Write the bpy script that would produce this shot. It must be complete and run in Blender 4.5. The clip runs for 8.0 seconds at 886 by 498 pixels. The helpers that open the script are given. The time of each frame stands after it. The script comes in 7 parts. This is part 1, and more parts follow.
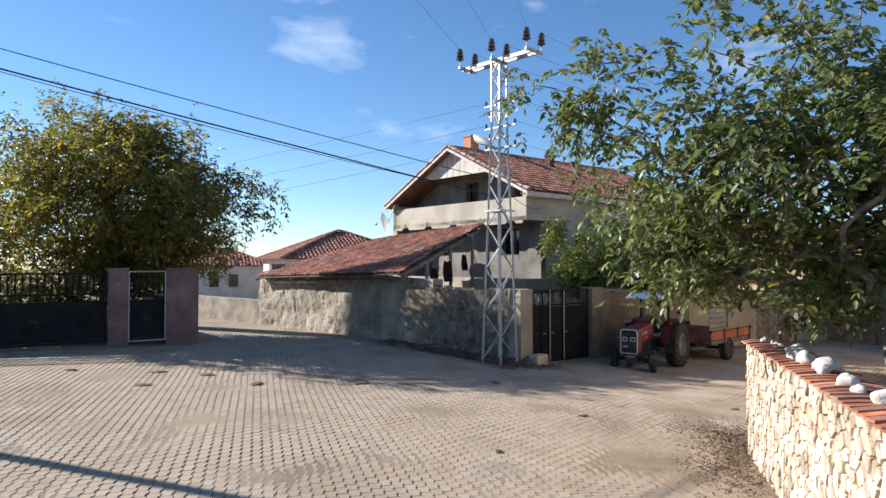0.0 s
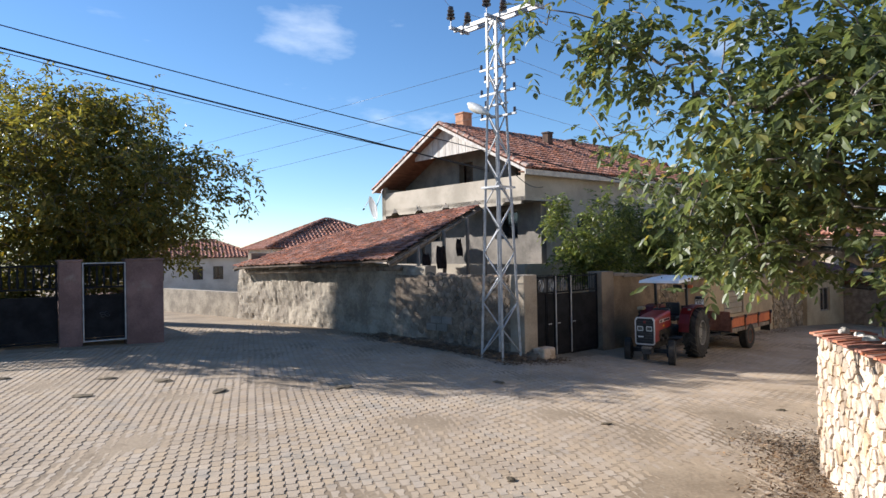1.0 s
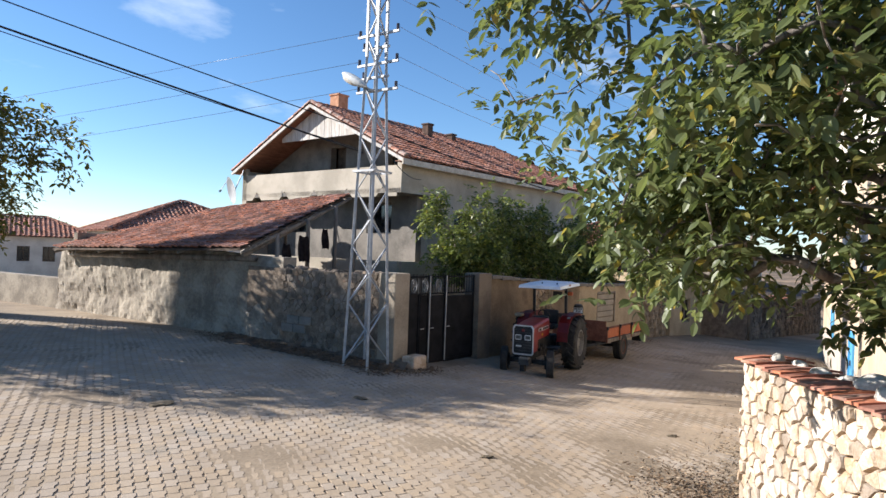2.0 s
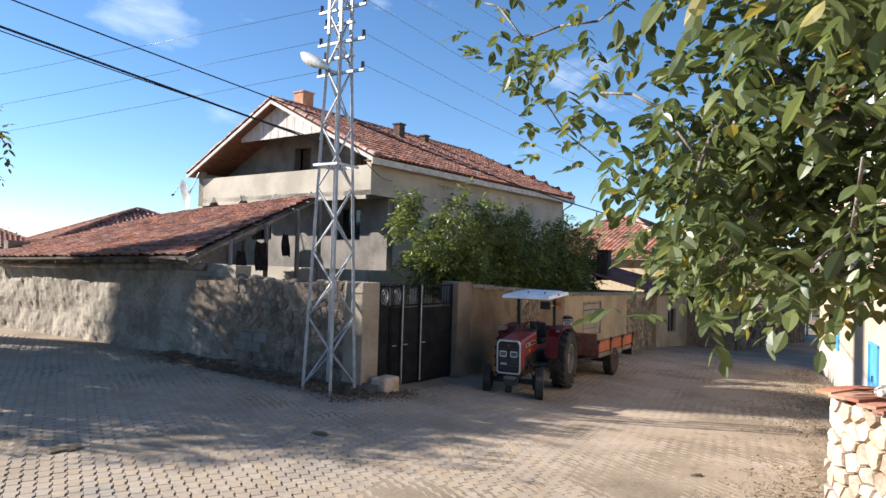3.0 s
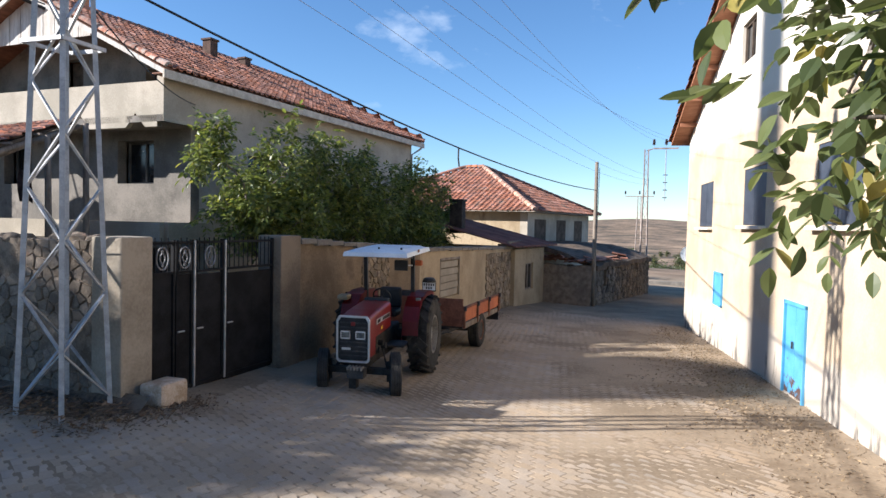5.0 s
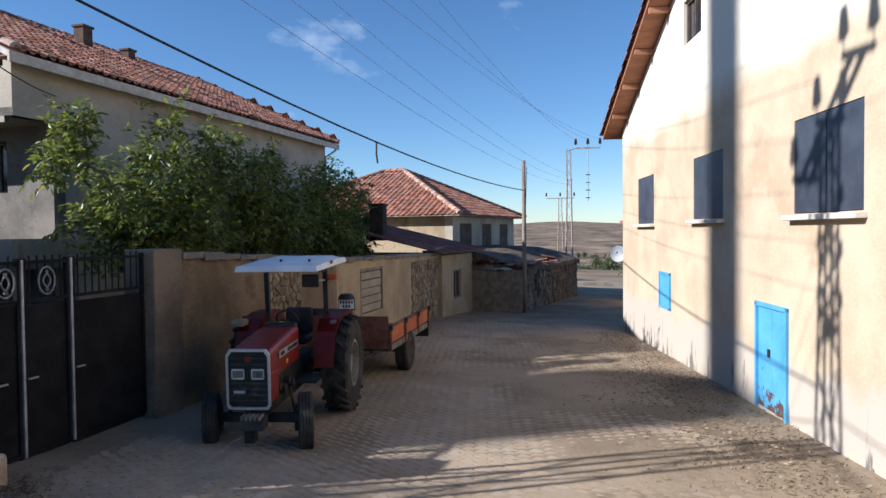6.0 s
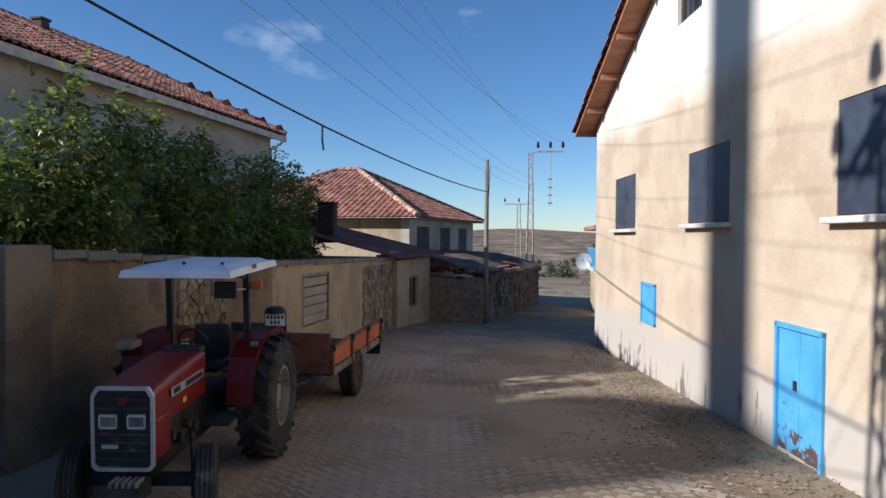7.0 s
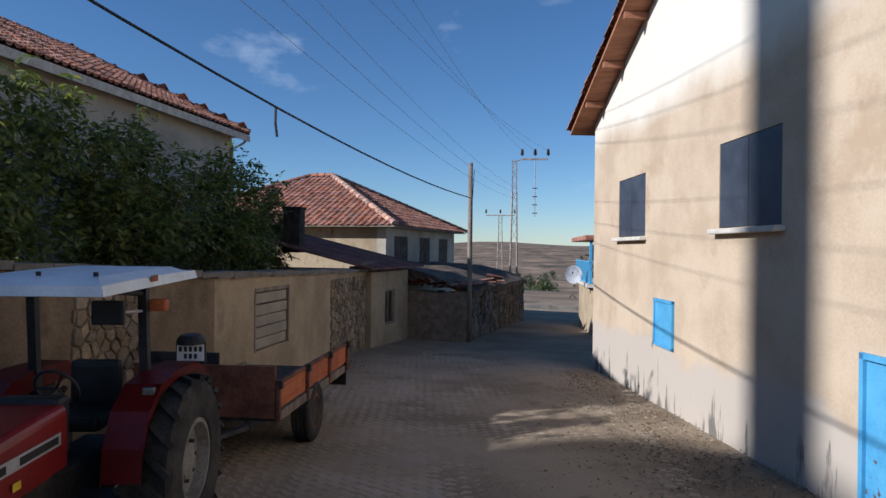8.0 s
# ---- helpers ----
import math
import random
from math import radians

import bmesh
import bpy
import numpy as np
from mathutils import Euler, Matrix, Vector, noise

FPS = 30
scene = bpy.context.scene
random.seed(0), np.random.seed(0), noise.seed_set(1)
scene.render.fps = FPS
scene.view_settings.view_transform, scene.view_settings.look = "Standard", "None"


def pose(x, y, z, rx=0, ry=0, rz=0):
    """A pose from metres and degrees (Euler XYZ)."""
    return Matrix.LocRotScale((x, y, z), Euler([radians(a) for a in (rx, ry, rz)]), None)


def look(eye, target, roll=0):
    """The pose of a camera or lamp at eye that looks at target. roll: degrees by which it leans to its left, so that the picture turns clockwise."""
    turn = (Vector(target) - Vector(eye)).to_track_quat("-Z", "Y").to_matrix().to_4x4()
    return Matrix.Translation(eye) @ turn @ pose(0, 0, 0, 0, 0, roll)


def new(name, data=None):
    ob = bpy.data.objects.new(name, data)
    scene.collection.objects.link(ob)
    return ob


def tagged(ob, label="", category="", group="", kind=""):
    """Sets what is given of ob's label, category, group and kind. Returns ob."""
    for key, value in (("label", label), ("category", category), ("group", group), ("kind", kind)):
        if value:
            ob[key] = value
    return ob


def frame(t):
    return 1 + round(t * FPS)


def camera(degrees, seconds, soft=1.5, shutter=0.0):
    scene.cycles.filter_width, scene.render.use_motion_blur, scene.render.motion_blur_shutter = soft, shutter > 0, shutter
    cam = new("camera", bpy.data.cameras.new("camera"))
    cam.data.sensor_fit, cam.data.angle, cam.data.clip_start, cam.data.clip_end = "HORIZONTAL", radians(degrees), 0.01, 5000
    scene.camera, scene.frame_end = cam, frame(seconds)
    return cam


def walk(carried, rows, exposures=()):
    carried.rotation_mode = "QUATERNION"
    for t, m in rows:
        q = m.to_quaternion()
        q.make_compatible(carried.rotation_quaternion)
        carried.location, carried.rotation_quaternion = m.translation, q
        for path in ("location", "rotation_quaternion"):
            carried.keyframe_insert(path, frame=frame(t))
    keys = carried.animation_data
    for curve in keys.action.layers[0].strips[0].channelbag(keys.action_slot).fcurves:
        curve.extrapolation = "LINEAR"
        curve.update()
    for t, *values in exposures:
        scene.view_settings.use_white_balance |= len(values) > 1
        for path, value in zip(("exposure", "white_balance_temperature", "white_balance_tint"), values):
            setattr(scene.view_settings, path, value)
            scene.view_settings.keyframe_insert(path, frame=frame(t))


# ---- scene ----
cam = camera(67.5, 8.0)
METRES, EYE, TILT, LEAN, TURN = 16.3, 2.6, 0.0, 0.0, -43.6
ROWS = [
    (0.0, 0.0, 0.0, 0.0, -0.0, 1.29, -0.0),
    (0.5, -0.001, 0.0611, -0.0037, 4.48, 1.53, 1.13),
    (1.0, 0.0, 0.1278, -0.0072, -0.61, 0.32, 1.05),
    (1.5, 0.0059, 0.1907, -0.0094, -5.39, 0.16, -1.3),
    (2.0, 0.013, 0.2528, -0.0122, -11.73, 0.21, -2.06),
    (3.5, 0.0486, 0.4243, -0.0206, -15.45, 0.98, -1.61),
    (4.0, 0.0674, 0.4877, -0.0227, -19.75, -1.09, -2.0),
    (4.5, 0.0886, 0.5435, -0.0251, -23.92, -2.55, -1.58),
    (5.0, 0.1163, 0.6024, -0.0285, -27.86, -2.24, -1.32),
    (6.5, 0.2108, 0.7619, -0.0353, -36.95, -1.34, 0.65),
    (7.0, 0.2473, 0.8133, -0.038, -38.48, -1.07, -0.46),
    (7.5, 0.2841, 0.8626, -0.0408, -39.27, -0.23, -1.08),
    (8.0, 0.3284, 0.9158, -0.0437, -40.27, 0.05, -0.7),
]
EXPOSURES = [(0.0, 1.05, 6250, 10), (2.0, 1.13, 6300, 10), (3.5, 1.32, 6350, 10), (4.5, 1.38, 6300, 10), (5.5, 0.97, 6000, 10), (6.5, 0.70, 5800, 10), (8.0, 0.31, 5700, 10)]
walk(cam, [(t, pose(0, 0, EYE, TILT, LEAN, TURN) @ pose(METRES * x, METRES * y, METRES * z, 90 + pitch, roll, yaw)) for t, x, y, z, yaw, pitch, roll in ROWS], exposures=EXPOSURES)

# ---------------------------------------------------------------- light
SUN_AZ, SUN_EL = -27.5, 26.4
world = bpy.data.worlds.new("sky")
scene.world = world
world.use_nodes = True
wn, wl = world.node_tree.nodes, world.node_tree.links
wn.clear()
w_out = wn.new("ShaderNodeOutputWorld")
w_bg = wn.new("ShaderNodeBackground")
w_sky = wn.new("ShaderNodeTexSky")
w_sky.sky_type = "NISHITA"
w_sky.sun_disc = False
w_sky.sun_elevation = radians(SUN_EL)
w_sky.sun_rotation = radians(SUN_AZ)
w_sky.altitude = 900
w_sky.air_density, w_sky.dust_density, w_sky.ozone_density = 1.0, 0.1, 4.0
w_bg.inputs["Strength"].default_value = 0.081
# thin high cloud: wisps stretched along one way of the sky
w_tc = wn.new("ShaderNodeTexCoord")
w_map = wn.new("ShaderNodeMapping")
w_map.inputs["Rotation"].default_value = (0.2, 0.1, 0.5)
w_map.inputs["Scale"].default_value = (1.3, 3.2, 6.0)
w_noise = wn.new("ShaderNodeTexNoise")
w_noise.inputs["Scale"].default_value = 1.9
w_noise.inputs["Detail"].default_value = 7
w_noise.inputs["Roughness"].default_value = 0.58
w_ramp = wn.new("ShaderNodeValToRGB")
w_ramp.color_ramp.elements[0].position = 0.60
w_ramp.color_ramp.elements[0].color = (0, 0, 0, 1)
w_ramp.color_ramp.elements[1].position = 0.86
w_ramp.color_ramp.elements[1].color = (0.55, 0.55, 0.55, 1)
w_mix = wn.new("ShaderNodeMix")
w_mix.data_type = "RGBA"
w_mix.inputs["B"].default_value = (7.5, 8.0, 8.6, 1)
wl.new(w_tc.outputs["Generated"], w_map.inputs["Vector"])
wl.new(w_map.outputs["Vector"], w_noise.inputs["Vector"])
wl.new(w_noise.outputs["Fac"], w_ramp.inputs["Fac"])
wl.new(w_ramp.outputs["Color"], w_mix.inputs["Factor"])
w_hsv = wn.new("ShaderNodeHueSaturation")
w_hsv.inputs["Saturation"].default_value = 1.08
wl.new(w_sky.outputs["Color"], w_hsv.inputs["Color"])
wl.new(w_hsv.outputs["Color"], w_mix.inputs["A"])
wl.new(w_mix.outputs["Result"], w_bg.inputs["Color"])
wl.new(w_bg.outputs["Background"], w_out.inputs["Surface"])

sun_data = bpy.data.lights.new("sun", "SUN")
sun_data.energy = 5.0
sun_data.angle = radians(0.55)
sun_data.color = (1.0, 0.94, 0.88)
sun = new("sun", sun_data)
SUN_DIR = Vector((math.sin(radians(SUN_AZ)) * math.cos(radians(SUN_EL)), math.cos(radians(SUN_AZ)) * math.cos(radians(SUN_EL)), math.sin(radians(SUN_EL))))
sun.matrix_world = look(SUN_DIR * 60, (0, 0, 0))


# ---------------------------------------------------------------- materials
def mat(name, dark, light, scale=4.0, fine=40.0, rough=0.85, bump=0.3, metal=0.0, spread=0.12, stain=None, stain_scale=0.8, stain_at=0.6, stretch=(1, 1, 1), spec=0.3, rnd=False, vary=(0.62, 1.3)):
    """Noise at two sizes between two colours, a stain of its own shape, fine relief."""
    m = bpy.data.materials.new(name)
    m.use_nodes = True
    n, l = m.node_tree.nodes, m.node_tree.links
    b = n["Principled BSDF"]
    b.inputs["Roughness"].default_value = rough
    b.inputs["Metallic"].default_value = metal
    b.inputs["Specular IOR Level"].default_value = spec
    g = n.new("ShaderNodeNewGeometry")
    mp = n.new("ShaderNodeMapping")
    mp.inputs["Scale"].default_value = stretch
    l.new(g.outputs["Position"], mp.inputs["Vector"])
    big = n.new("ShaderNodeTexNoise")
    big.inputs["Scale"].default_value = scale
    big.inputs["Detail"].default_value = 6
    big.inputs["Roughness"].default_value = 0.62
    l.new(mp.outputs["Vector"], big.inputs["Vector"])
    small = n.new("ShaderNodeTexNoise")
    small.inputs["Scale"].default_value = fine
    small.inputs["Detail"].default_value = 4
    l.new(mp.outputs["Vector"], small.inputs["Vector"])
    mr = n.new("ShaderNodeMapRange")
    mr.inputs["From Min"].default_value = 0.5 - spread
    mr.inputs["From Max"].default_value = 0.5 + spread
    add = n.new("ShaderNodeMath")
    add.operation = "MULTIPLY_ADD"
    add.inputs[1].default_value = 0.35
    l.new(small.outputs["Fac"], add.inputs[0])
    sub = n.new("ShaderNodeMath")
    sub.operation = "SUBTRACT"
    sub.inputs[1].default_value = 0.175
    l.new(big.outputs["Fac"], sub.inputs[0])
    l.new(sub.outputs[0], add.inputs[2])
    l.new(add.outputs[0], mr.inputs["Value"])
    mix = n.new("ShaderNodeMix")
    mix.data_type = "RGBA"
    mix.inputs["A"].default_value = (*dark, 1)
    mix.inputs["B"].default_value = (*light, 1)
    l.new(mr.outputs["Result"], mix.inputs["Factor"])
    out = mix.outputs["Result"]
    if stain:
        sn = n.new("ShaderNodeTexNoise")
        sn.inputs["Scale"].default_value = stain_scale
        sn.inputs["Detail"].default_value = 8
        sn.inputs["Roughness"].default_value = 0.68
        l.new(mp.outputs["Vector"], sn.inputs["Vector"])
        sr = n.new("ShaderNodeMapRange")
        sr.inputs["From Min"].default_value = stain_at
        sr.inputs["From Max"].default_value = stain_at + 0.09
        sr.inputs["To Max"].default_value = 0.85
        l.new(sn.outputs["Fac"], sr.inputs["Value"])
        sm = n.new("ShaderNodeMix")
        sm.data_type = "RGBA"
        sm.inputs["B"].default_value = (*stain, 1)
        l.new(out, sm.inputs["A"])
        l.new(sr.outputs["Result"], sm.inputs["Factor"])
        out = sm.outputs["Result"]
    if rnd:
        # each piece a little lighter, darker or warmer than the next
        src = n.new("ShaderNodeObjectInfo").outputs["Random"] if rnd == "object" else g.outputs["Random Per Island"]
        hsv = n.new("ShaderNodeHueSaturation")
        vr = n.new("ShaderNodeMapRange")
        vr.inputs["To Min"].default_value, vr.inputs["To Max"].default_value = vary
        l.new(src, vr.inputs["Value"])
        l.new(vr.outputs["Result"], hsv.inputs["Value"])
        wob = n.new("ShaderNodeMath")
        wob.operation = "MULTIPLY"
        wob.inputs[1].default_value = 7.31
        l.new(src, wob.inputs[0])
        fr = n.new("ShaderNodeMath")
        fr.operation = "FRACT"
        l.new(wob.outputs[0], fr.inputs[0])
        sr2 = n.new("ShaderNodeMapRange")
        sr2.inputs["To Min"].default_value = 0.85
        sr2.inputs["To Max"].default_value = 1.1
        l.new(fr.outputs[0], sr2.inputs["Value"])
        l.new(sr2.outputs["Result"], hsv.inputs["Saturation"])
        l.new(out, hsv.inputs["Color"])
        out = hsv.outputs["Color"]
    l.new(out, b.inputs["Base Color"])
    if bump:
        bp = n.new("ShaderNodeBump")
        bp.inputs["Strength"].default_value = bump
        bp.inputs["Distance"].default_value = 0.03
        l.new(add.outputs[0], bp.inputs["Height"])
        l.new(bp.outputs["Normal"], b.inputs["Normal"])
    return m


M_DIRT = mat("dry_dirt", (0.20, 0.155, 0.11), (0.38, 0.31, 0.235), 0.5, 22, 0.95, 0.5, stain=(0.17, 0.13, 0.09), stain_scale=1.6, stain_at=0.57)
M_PAVER = mat("concrete_paver", (0.315, 0.244, 0.171), (0.422, 0.331, 0.235), 0.55, 60, 0.92, 0.35, stain=(0.29, 0.245, 0.19), stain_scale=0.55, stain_at=0.55, rnd="object", vary=(0.93, 1.05))
M_PAVER_S = mat("concrete_paver_far", (0.315, 0.244, 0.171), (0.422, 0.331, 0.235), 0.55, 60, 0.92, 0.35, stain=(0.29, 0.245, 0.19), stain_scale=0.55, stain_at=0.55, rnd="island", vary=(0.93, 1.05))
M_STUCCO = mat("grey_stucco", (0.338, 0.297, 0.234), (0.471, 0.412, 0.332), 0.7, 30, 0.93, 0.35, stain=(0.297, 0.251, 0.195), stain_scale=0.5, stain_at=0.6)
M_MUDWALL = mat("rough_mud_plaster", (0.21, 0.178, 0.139), (0.37, 0.32, 0.25), 1.6, 14, 0.96, 1.0, stain=(0.202, 0.166, 0.131), stain_scale=1.3, stain_at=0.58)
# cement grey, toned down to put the balcony recess's shade into the colour
M_CEMENT_SHADED = mat("cement_render_shaded", (0.144, 0.131, 0.113), (0.238, 0.212, 0.182), 1.2, 26, 0.94, 0.5, stain=(0.108, 0.0959, 0.0828), stain_scale=0.9, stain_at=0.58)
# lane pillar's cement, coloured darker to stand for shade in the gate corner
M_SHADECEMENT = mat("shade_darkened_cement", (0.13, 0.104, 0.0784), (0.216, 0.173, 0.128), 1.2, 26, 0.94, 0.5)
M_MORTAR = mat("lime_mortar", (0.26, 0.21, 0.15), (0.44, 0.37, 0.27), 5, 40, 0.97, 0.8)
M_STONE = mat("limestone", (0.377, 0.272, 0.176), (0.599, 0.488, 0.378), 3.5, 45, 0.9, 0.5, stain=(0.574, 0.488, 0.403), stain_scale=4, stain_at=0.56, rnd="object")
M_STONE_S = mat("limestone_joined", (0.377, 0.272, 0.176), (0.599, 0.488, 0.378), 3.5, 45, 0.9, 0.5, stain=(0.574, 0.488, 0.403), stain_scale=4, stain_at=0.56, rnd="island")
M_RUBBLE = mat("grey_rubble", (0.128, 0.0997, 0.074), (0.27, 0.214, 0.161), 3.0, 40, 0.94, 0.6, stain=(0.306, 0.19, 0.131), stain_scale=2.2, stain_at=0.6, rnd="object", vary=(0.7, 1.2))
M_RUBBLE_S = mat("grey_rubble_joined", (0.128, 0.0997, 0.074), (0.27, 0.214, 0.161), 3.0, 40, 0.94, 0.6, stain=(0.306, 0.19, 0.131), stain_scale=2.2, stain_at=0.6, rnd="island", vary=(0.7, 1.2))
M_TILE = mat("clay_tile", (0.258, 0.107, 0.0688), (0.43, 0.202, 0.133), 2.4, 35, 0.9, 0.4, stain=(0.206, 0.138, 0.0989), stain_scale=1.1, stain_at=0.57, rnd="object")
M_TILE_S = mat("clay_tile_joined", (0.258, 0.107, 0.0688), (0.43, 0.202, 0.133), 2.4, 35, 0.9, 0.4, stain=(0.206, 0.138, 0.0989), stain_scale=1.1, stain_at=0.57, rnd="island")
M_CREAMTILE = mat("pale_tile_mortar", (0.42, 0.36, 0.29), (0.6, 0.54, 0.45), 5, 40, 0.9, 0.3)
M_WOOD = mat("grey_weathered_wood", (0.14, 0.11, 0.085), (0.30, 0.25, 0.20), 3, 30, 0.88, 0.4, stretch=(1, 1, 0.2))
M_DARKWOOD = mat("dark_old_wood", (0.055, 0.04, 0.03), (0.13, 0.095, 0.07), 3, 30, 0.9, 0.4)
M_REDWOOD = mat("red_brown_soffit_boards", (0.17, 0.075, 0.045), (0.27, 0.125, 0.075), 3, 30, 0.8, 0.3, stretch=(1, 3, 1))
M_WHITEBOARD = mat("whitewashed_boards", (0.42, 0.382, 0.336), (0.605, 0.573, 0.525), 4, 30, 0.85, 0.3, stretch=(2, 2, 0.25))
M_BLACKMETAL = mat("black_painted_steel", (0.010, 0.010, 0.011), (0.020, 0.020, 0.022), 3, 60, 0.8, 0.08, spec=0.12)
M_DARKSTEEL = mat("dull_dark_steel", (0.03, 0.03, 0.033), (0.07, 0.068, 0.066), 4, 50, 0.6, 0.15, metal=0.3)
M_GALV = mat("galvanised_steel", (0.32, 0.325, 0.33), (0.46, 0.465, 0.47), 6, 50, 0.55, 0.1, metal=0.35, stain=(0.3, 0.25, 0.2), stain_scale=3, stain_at=0.66)
M_PILLAR = mat("mauve_painted_pillar", (0.15, 0.095, 0.085), (0.235, 0.15, 0.135), 1.5, 30, 0.9, 0.3, stain=(0.26, 0.21, 0.185), stain_scale=1.4, stain_at=0.6)
M_BLUE = mat("sky_blue_paint", (0.075, 0.28, 0.48), (0.11, 0.35, 0.56), 2, 40, 0.5, 0.12, stain=(0.12, 0.14, 0.15), stain_scale=2.4, stain_at=0.66)
M_SHUTTER = mat("dark_blue_grey_sheet", (0.030, 0.036, 0.050), (0.050, 0.058, 0.076), 2, 40, 0.5, 0.08, spec=0.5)
M_SILL = mat("pale_sill", (0.487, 0.44, 0.369), (0.605, 0.556, 0.476), 4, 40, 0.8, 0.2)
M_BARK = mat("walnut_bark", (0.10, 0.085, 0.07), (0.24, 0.21, 0.18), 6, 40, 0.95, 0.9, stretch=(1, 1, 0.3))
M_CABLE = mat("black_cable", (0.012, 0.012, 0.013), (0.022, 0.022, 0.023), 5, 40, 0.6, 0.0)
M_WIRE = mat("aluminium_wire", (0.25, 0.25, 0.26), (0.36, 0.36, 0.37), 5, 40, 0.45, 0.0, metal=0.7)
M_GLASSDARK = mat("dark_window_glass", (0.012, 0.014, 0.017), (0.024, 0.027, 0.03), 2, 20, 0.12, 0.0, spec=0.6)
M_CHIMNEY = mat("orange_brick", (0.336, 0.166, 0.0902), (0.47, 0.257, 0.156), 4, 40, 0.9, 0.4)
M_INSUL = mat("brown_glazed_porcelain", (0.022, 0.013, 0.011), (0.04, 0.024, 0.02), 3, 30, 0.2, 0.0, spec=0.6)
M_WHITEPAINT = mat("white_enamel", (0.66, 0.67, 0.68), (0.78, 0.79, 0.79), 3, 40, 0.4, 0.05, stain=(0.5, 0.5, 0.5), stain_scale=2, stain_at=0.66)


def barn_plaster():
    """Cream lime wash above, bare tan plaster below it with an uneven edge, grey cement at the foot."""
    m = mat("barn_plaster", (0.432, 0.328, 0.223), (0.523, 0.412, 0.288), 0.9, 34, 0.94, 0.3, stain=(0.407, 0.296, 0.193), stain_scale=0.6, stain_at=0.58)
    n, l = m.node_tree.nodes, m.node_tree.links
    b = n["Principled BSDF"]
    base = b.inputs["Base Color"].links[0].from_socket
    g = n.new("ShaderNodeNewGeometry")
    sep = n.new("ShaderNodeSeparateXYZ")
    l.new(g.outputs["Position"], sep.inputs[0])
    nz = n.new("ShaderNodeTexNoise")
    nz.inputs["Scale"].default_value = 0.7
    nz.inputs["Detail"].default_value = 8
    nz.inputs["Roughness"].default_value = 0.6
    l.new(g.outputs["Position"], nz.inputs["Vector"])
    prev = base
    for lo, soft, amp, tilt, col in ((4.2, 0.55, 1.1, 0.06, (0.66, 0.60, 0.50)), (0.12, 0.18, 1.3, 0.0, (0.44, 0.385, 0.32))):
        h = n.new("ShaderNodeMath")
        h.operation = "MULTIPLY_ADD"
        h.inputs[1].default_value = amp
        l.new(nz.outputs["Fac"], h.inputs[0])
        l.new(sep.outputs["Z"], h.inputs[2])
        r = n.new("ShaderNodeMapRange")
        r.inputs["From Min"].default_value = lo + amp * 0.5
        r.inputs["From Max"].default_value = lo + amp * 0.5 + soft
        if lo < 2:
            r.inputs["To Min"].default_value, r.inputs["To Max"].default_value = 0.9, 0.0
        l.new(h.outputs[0], r.inputs["Value"])
        mx = n.new("ShaderNodeMix")
        mx.data_type = "RGBA"
        mx.inputs["B"].default_value = (*col, 1)
        l.new(prev, mx.inputs["A"])
        l.new(r.outputs["Result"], mx.inputs["Factor"])
        prev = mx.outputs["Result"]
    # black damp streaks low on the wall
    mp = n.new("ShaderNodeMapping")
    mp.inputs["Scale"].default_value = (3.2, 3.2, 0.45)
    l.new(g.outputs["Position"], mp.inputs["Vector"])
    st = n.new("ShaderNodeTexNoise")
    st.inputs["Scale"].default_value, st.inputs["Detail"].default_value, st.inputs["Roughness"].default_value = 1.0, 6, 0.65
    l.new(mp.outputs["Vector"], st.inputs["Vector"])
    dn = n.new("ShaderNodeMath")
    dn.operation = "MULTIPLY_ADD"
    dn.inputs[1].default_value = -0.14
    l.new(sep.outputs["Z"], dn.inputs[0])
    l.new(st.outputs["Fac"], dn.inputs[2])
    sr = n.new("ShaderNodeMapRange")
    sr.inputs["From Min"].default_value, sr.inputs["From Max"].default_value, sr.inputs["To Max"].default_value = 0.645, 0.70, 0.8
    l.new(dn.outputs[0], sr.inputs["Value"])
    mx = n.new("ShaderNodeMix")
    mx.data_type = "RGBA"
    mx.inputs["B"].default_value = (0.09, 0.085, 0.075, 1)
    l.new(prev, mx.inputs["A"])
    l.new(sr.outputs["Result"], mx.inputs["Factor"])
    l.new(mx.outputs["Result"], b.inputs["Base Color"])
    return m


M_BARN = barn_plaster()


def leaf_mat(name, a, b_, c, through_=0.38, glow=1.5):
    """Leaf green that varies leaf by leaf, some light passing through."""
    m = bpy.data.materials.new(name)
    m.use_nodes = True
    n, l = m.node_tree.nodes, m.node_tree.links
    b = n["Principled BSDF"]
    g = n.new("ShaderNodeNewGeometry")
    r = n.new("ShaderNodeValToRGB")
    e = r.color_ramp.elements
    e[0].color = (*a, 1)
    e[1].position, e[1].color = 0.9, (*b_, 1)
    x = r.color_ramp.elements.new(0.99)
    x.color = (*c, 1)
    l.new(g.outputs["Random Per Island"], r.inputs["Fac"])
    l.new(r.outputs["Color"], b.inputs["Base Color"])
    b.inputs["Roughness"].default_value = 0.42
    b.inputs["Specular IOR Level"].default_value = 0.45
    t = n.new("ShaderNodeBsdfTranslucent")
    hs = n.new("ShaderNodeHueSaturation")
    hs.inputs["Value"].default_value = glow
    hs.inputs["Saturation"].default_value = 1.15
    l.new(r.outputs["Color"], hs.inputs["Color"])
    l.new(hs.outputs["Color"], t.inputs["Color"])
    ms = n.new("ShaderNodeMixShader")
    ms.inputs["Fac"].default_value = through_
    l.new(b.outputs[0], ms.inputs[1])
    l.new(t.outputs[0], ms.inputs[2])
    l.new(ms.outputs[0], n["Material Output"].inputs["Surface"])
    return m


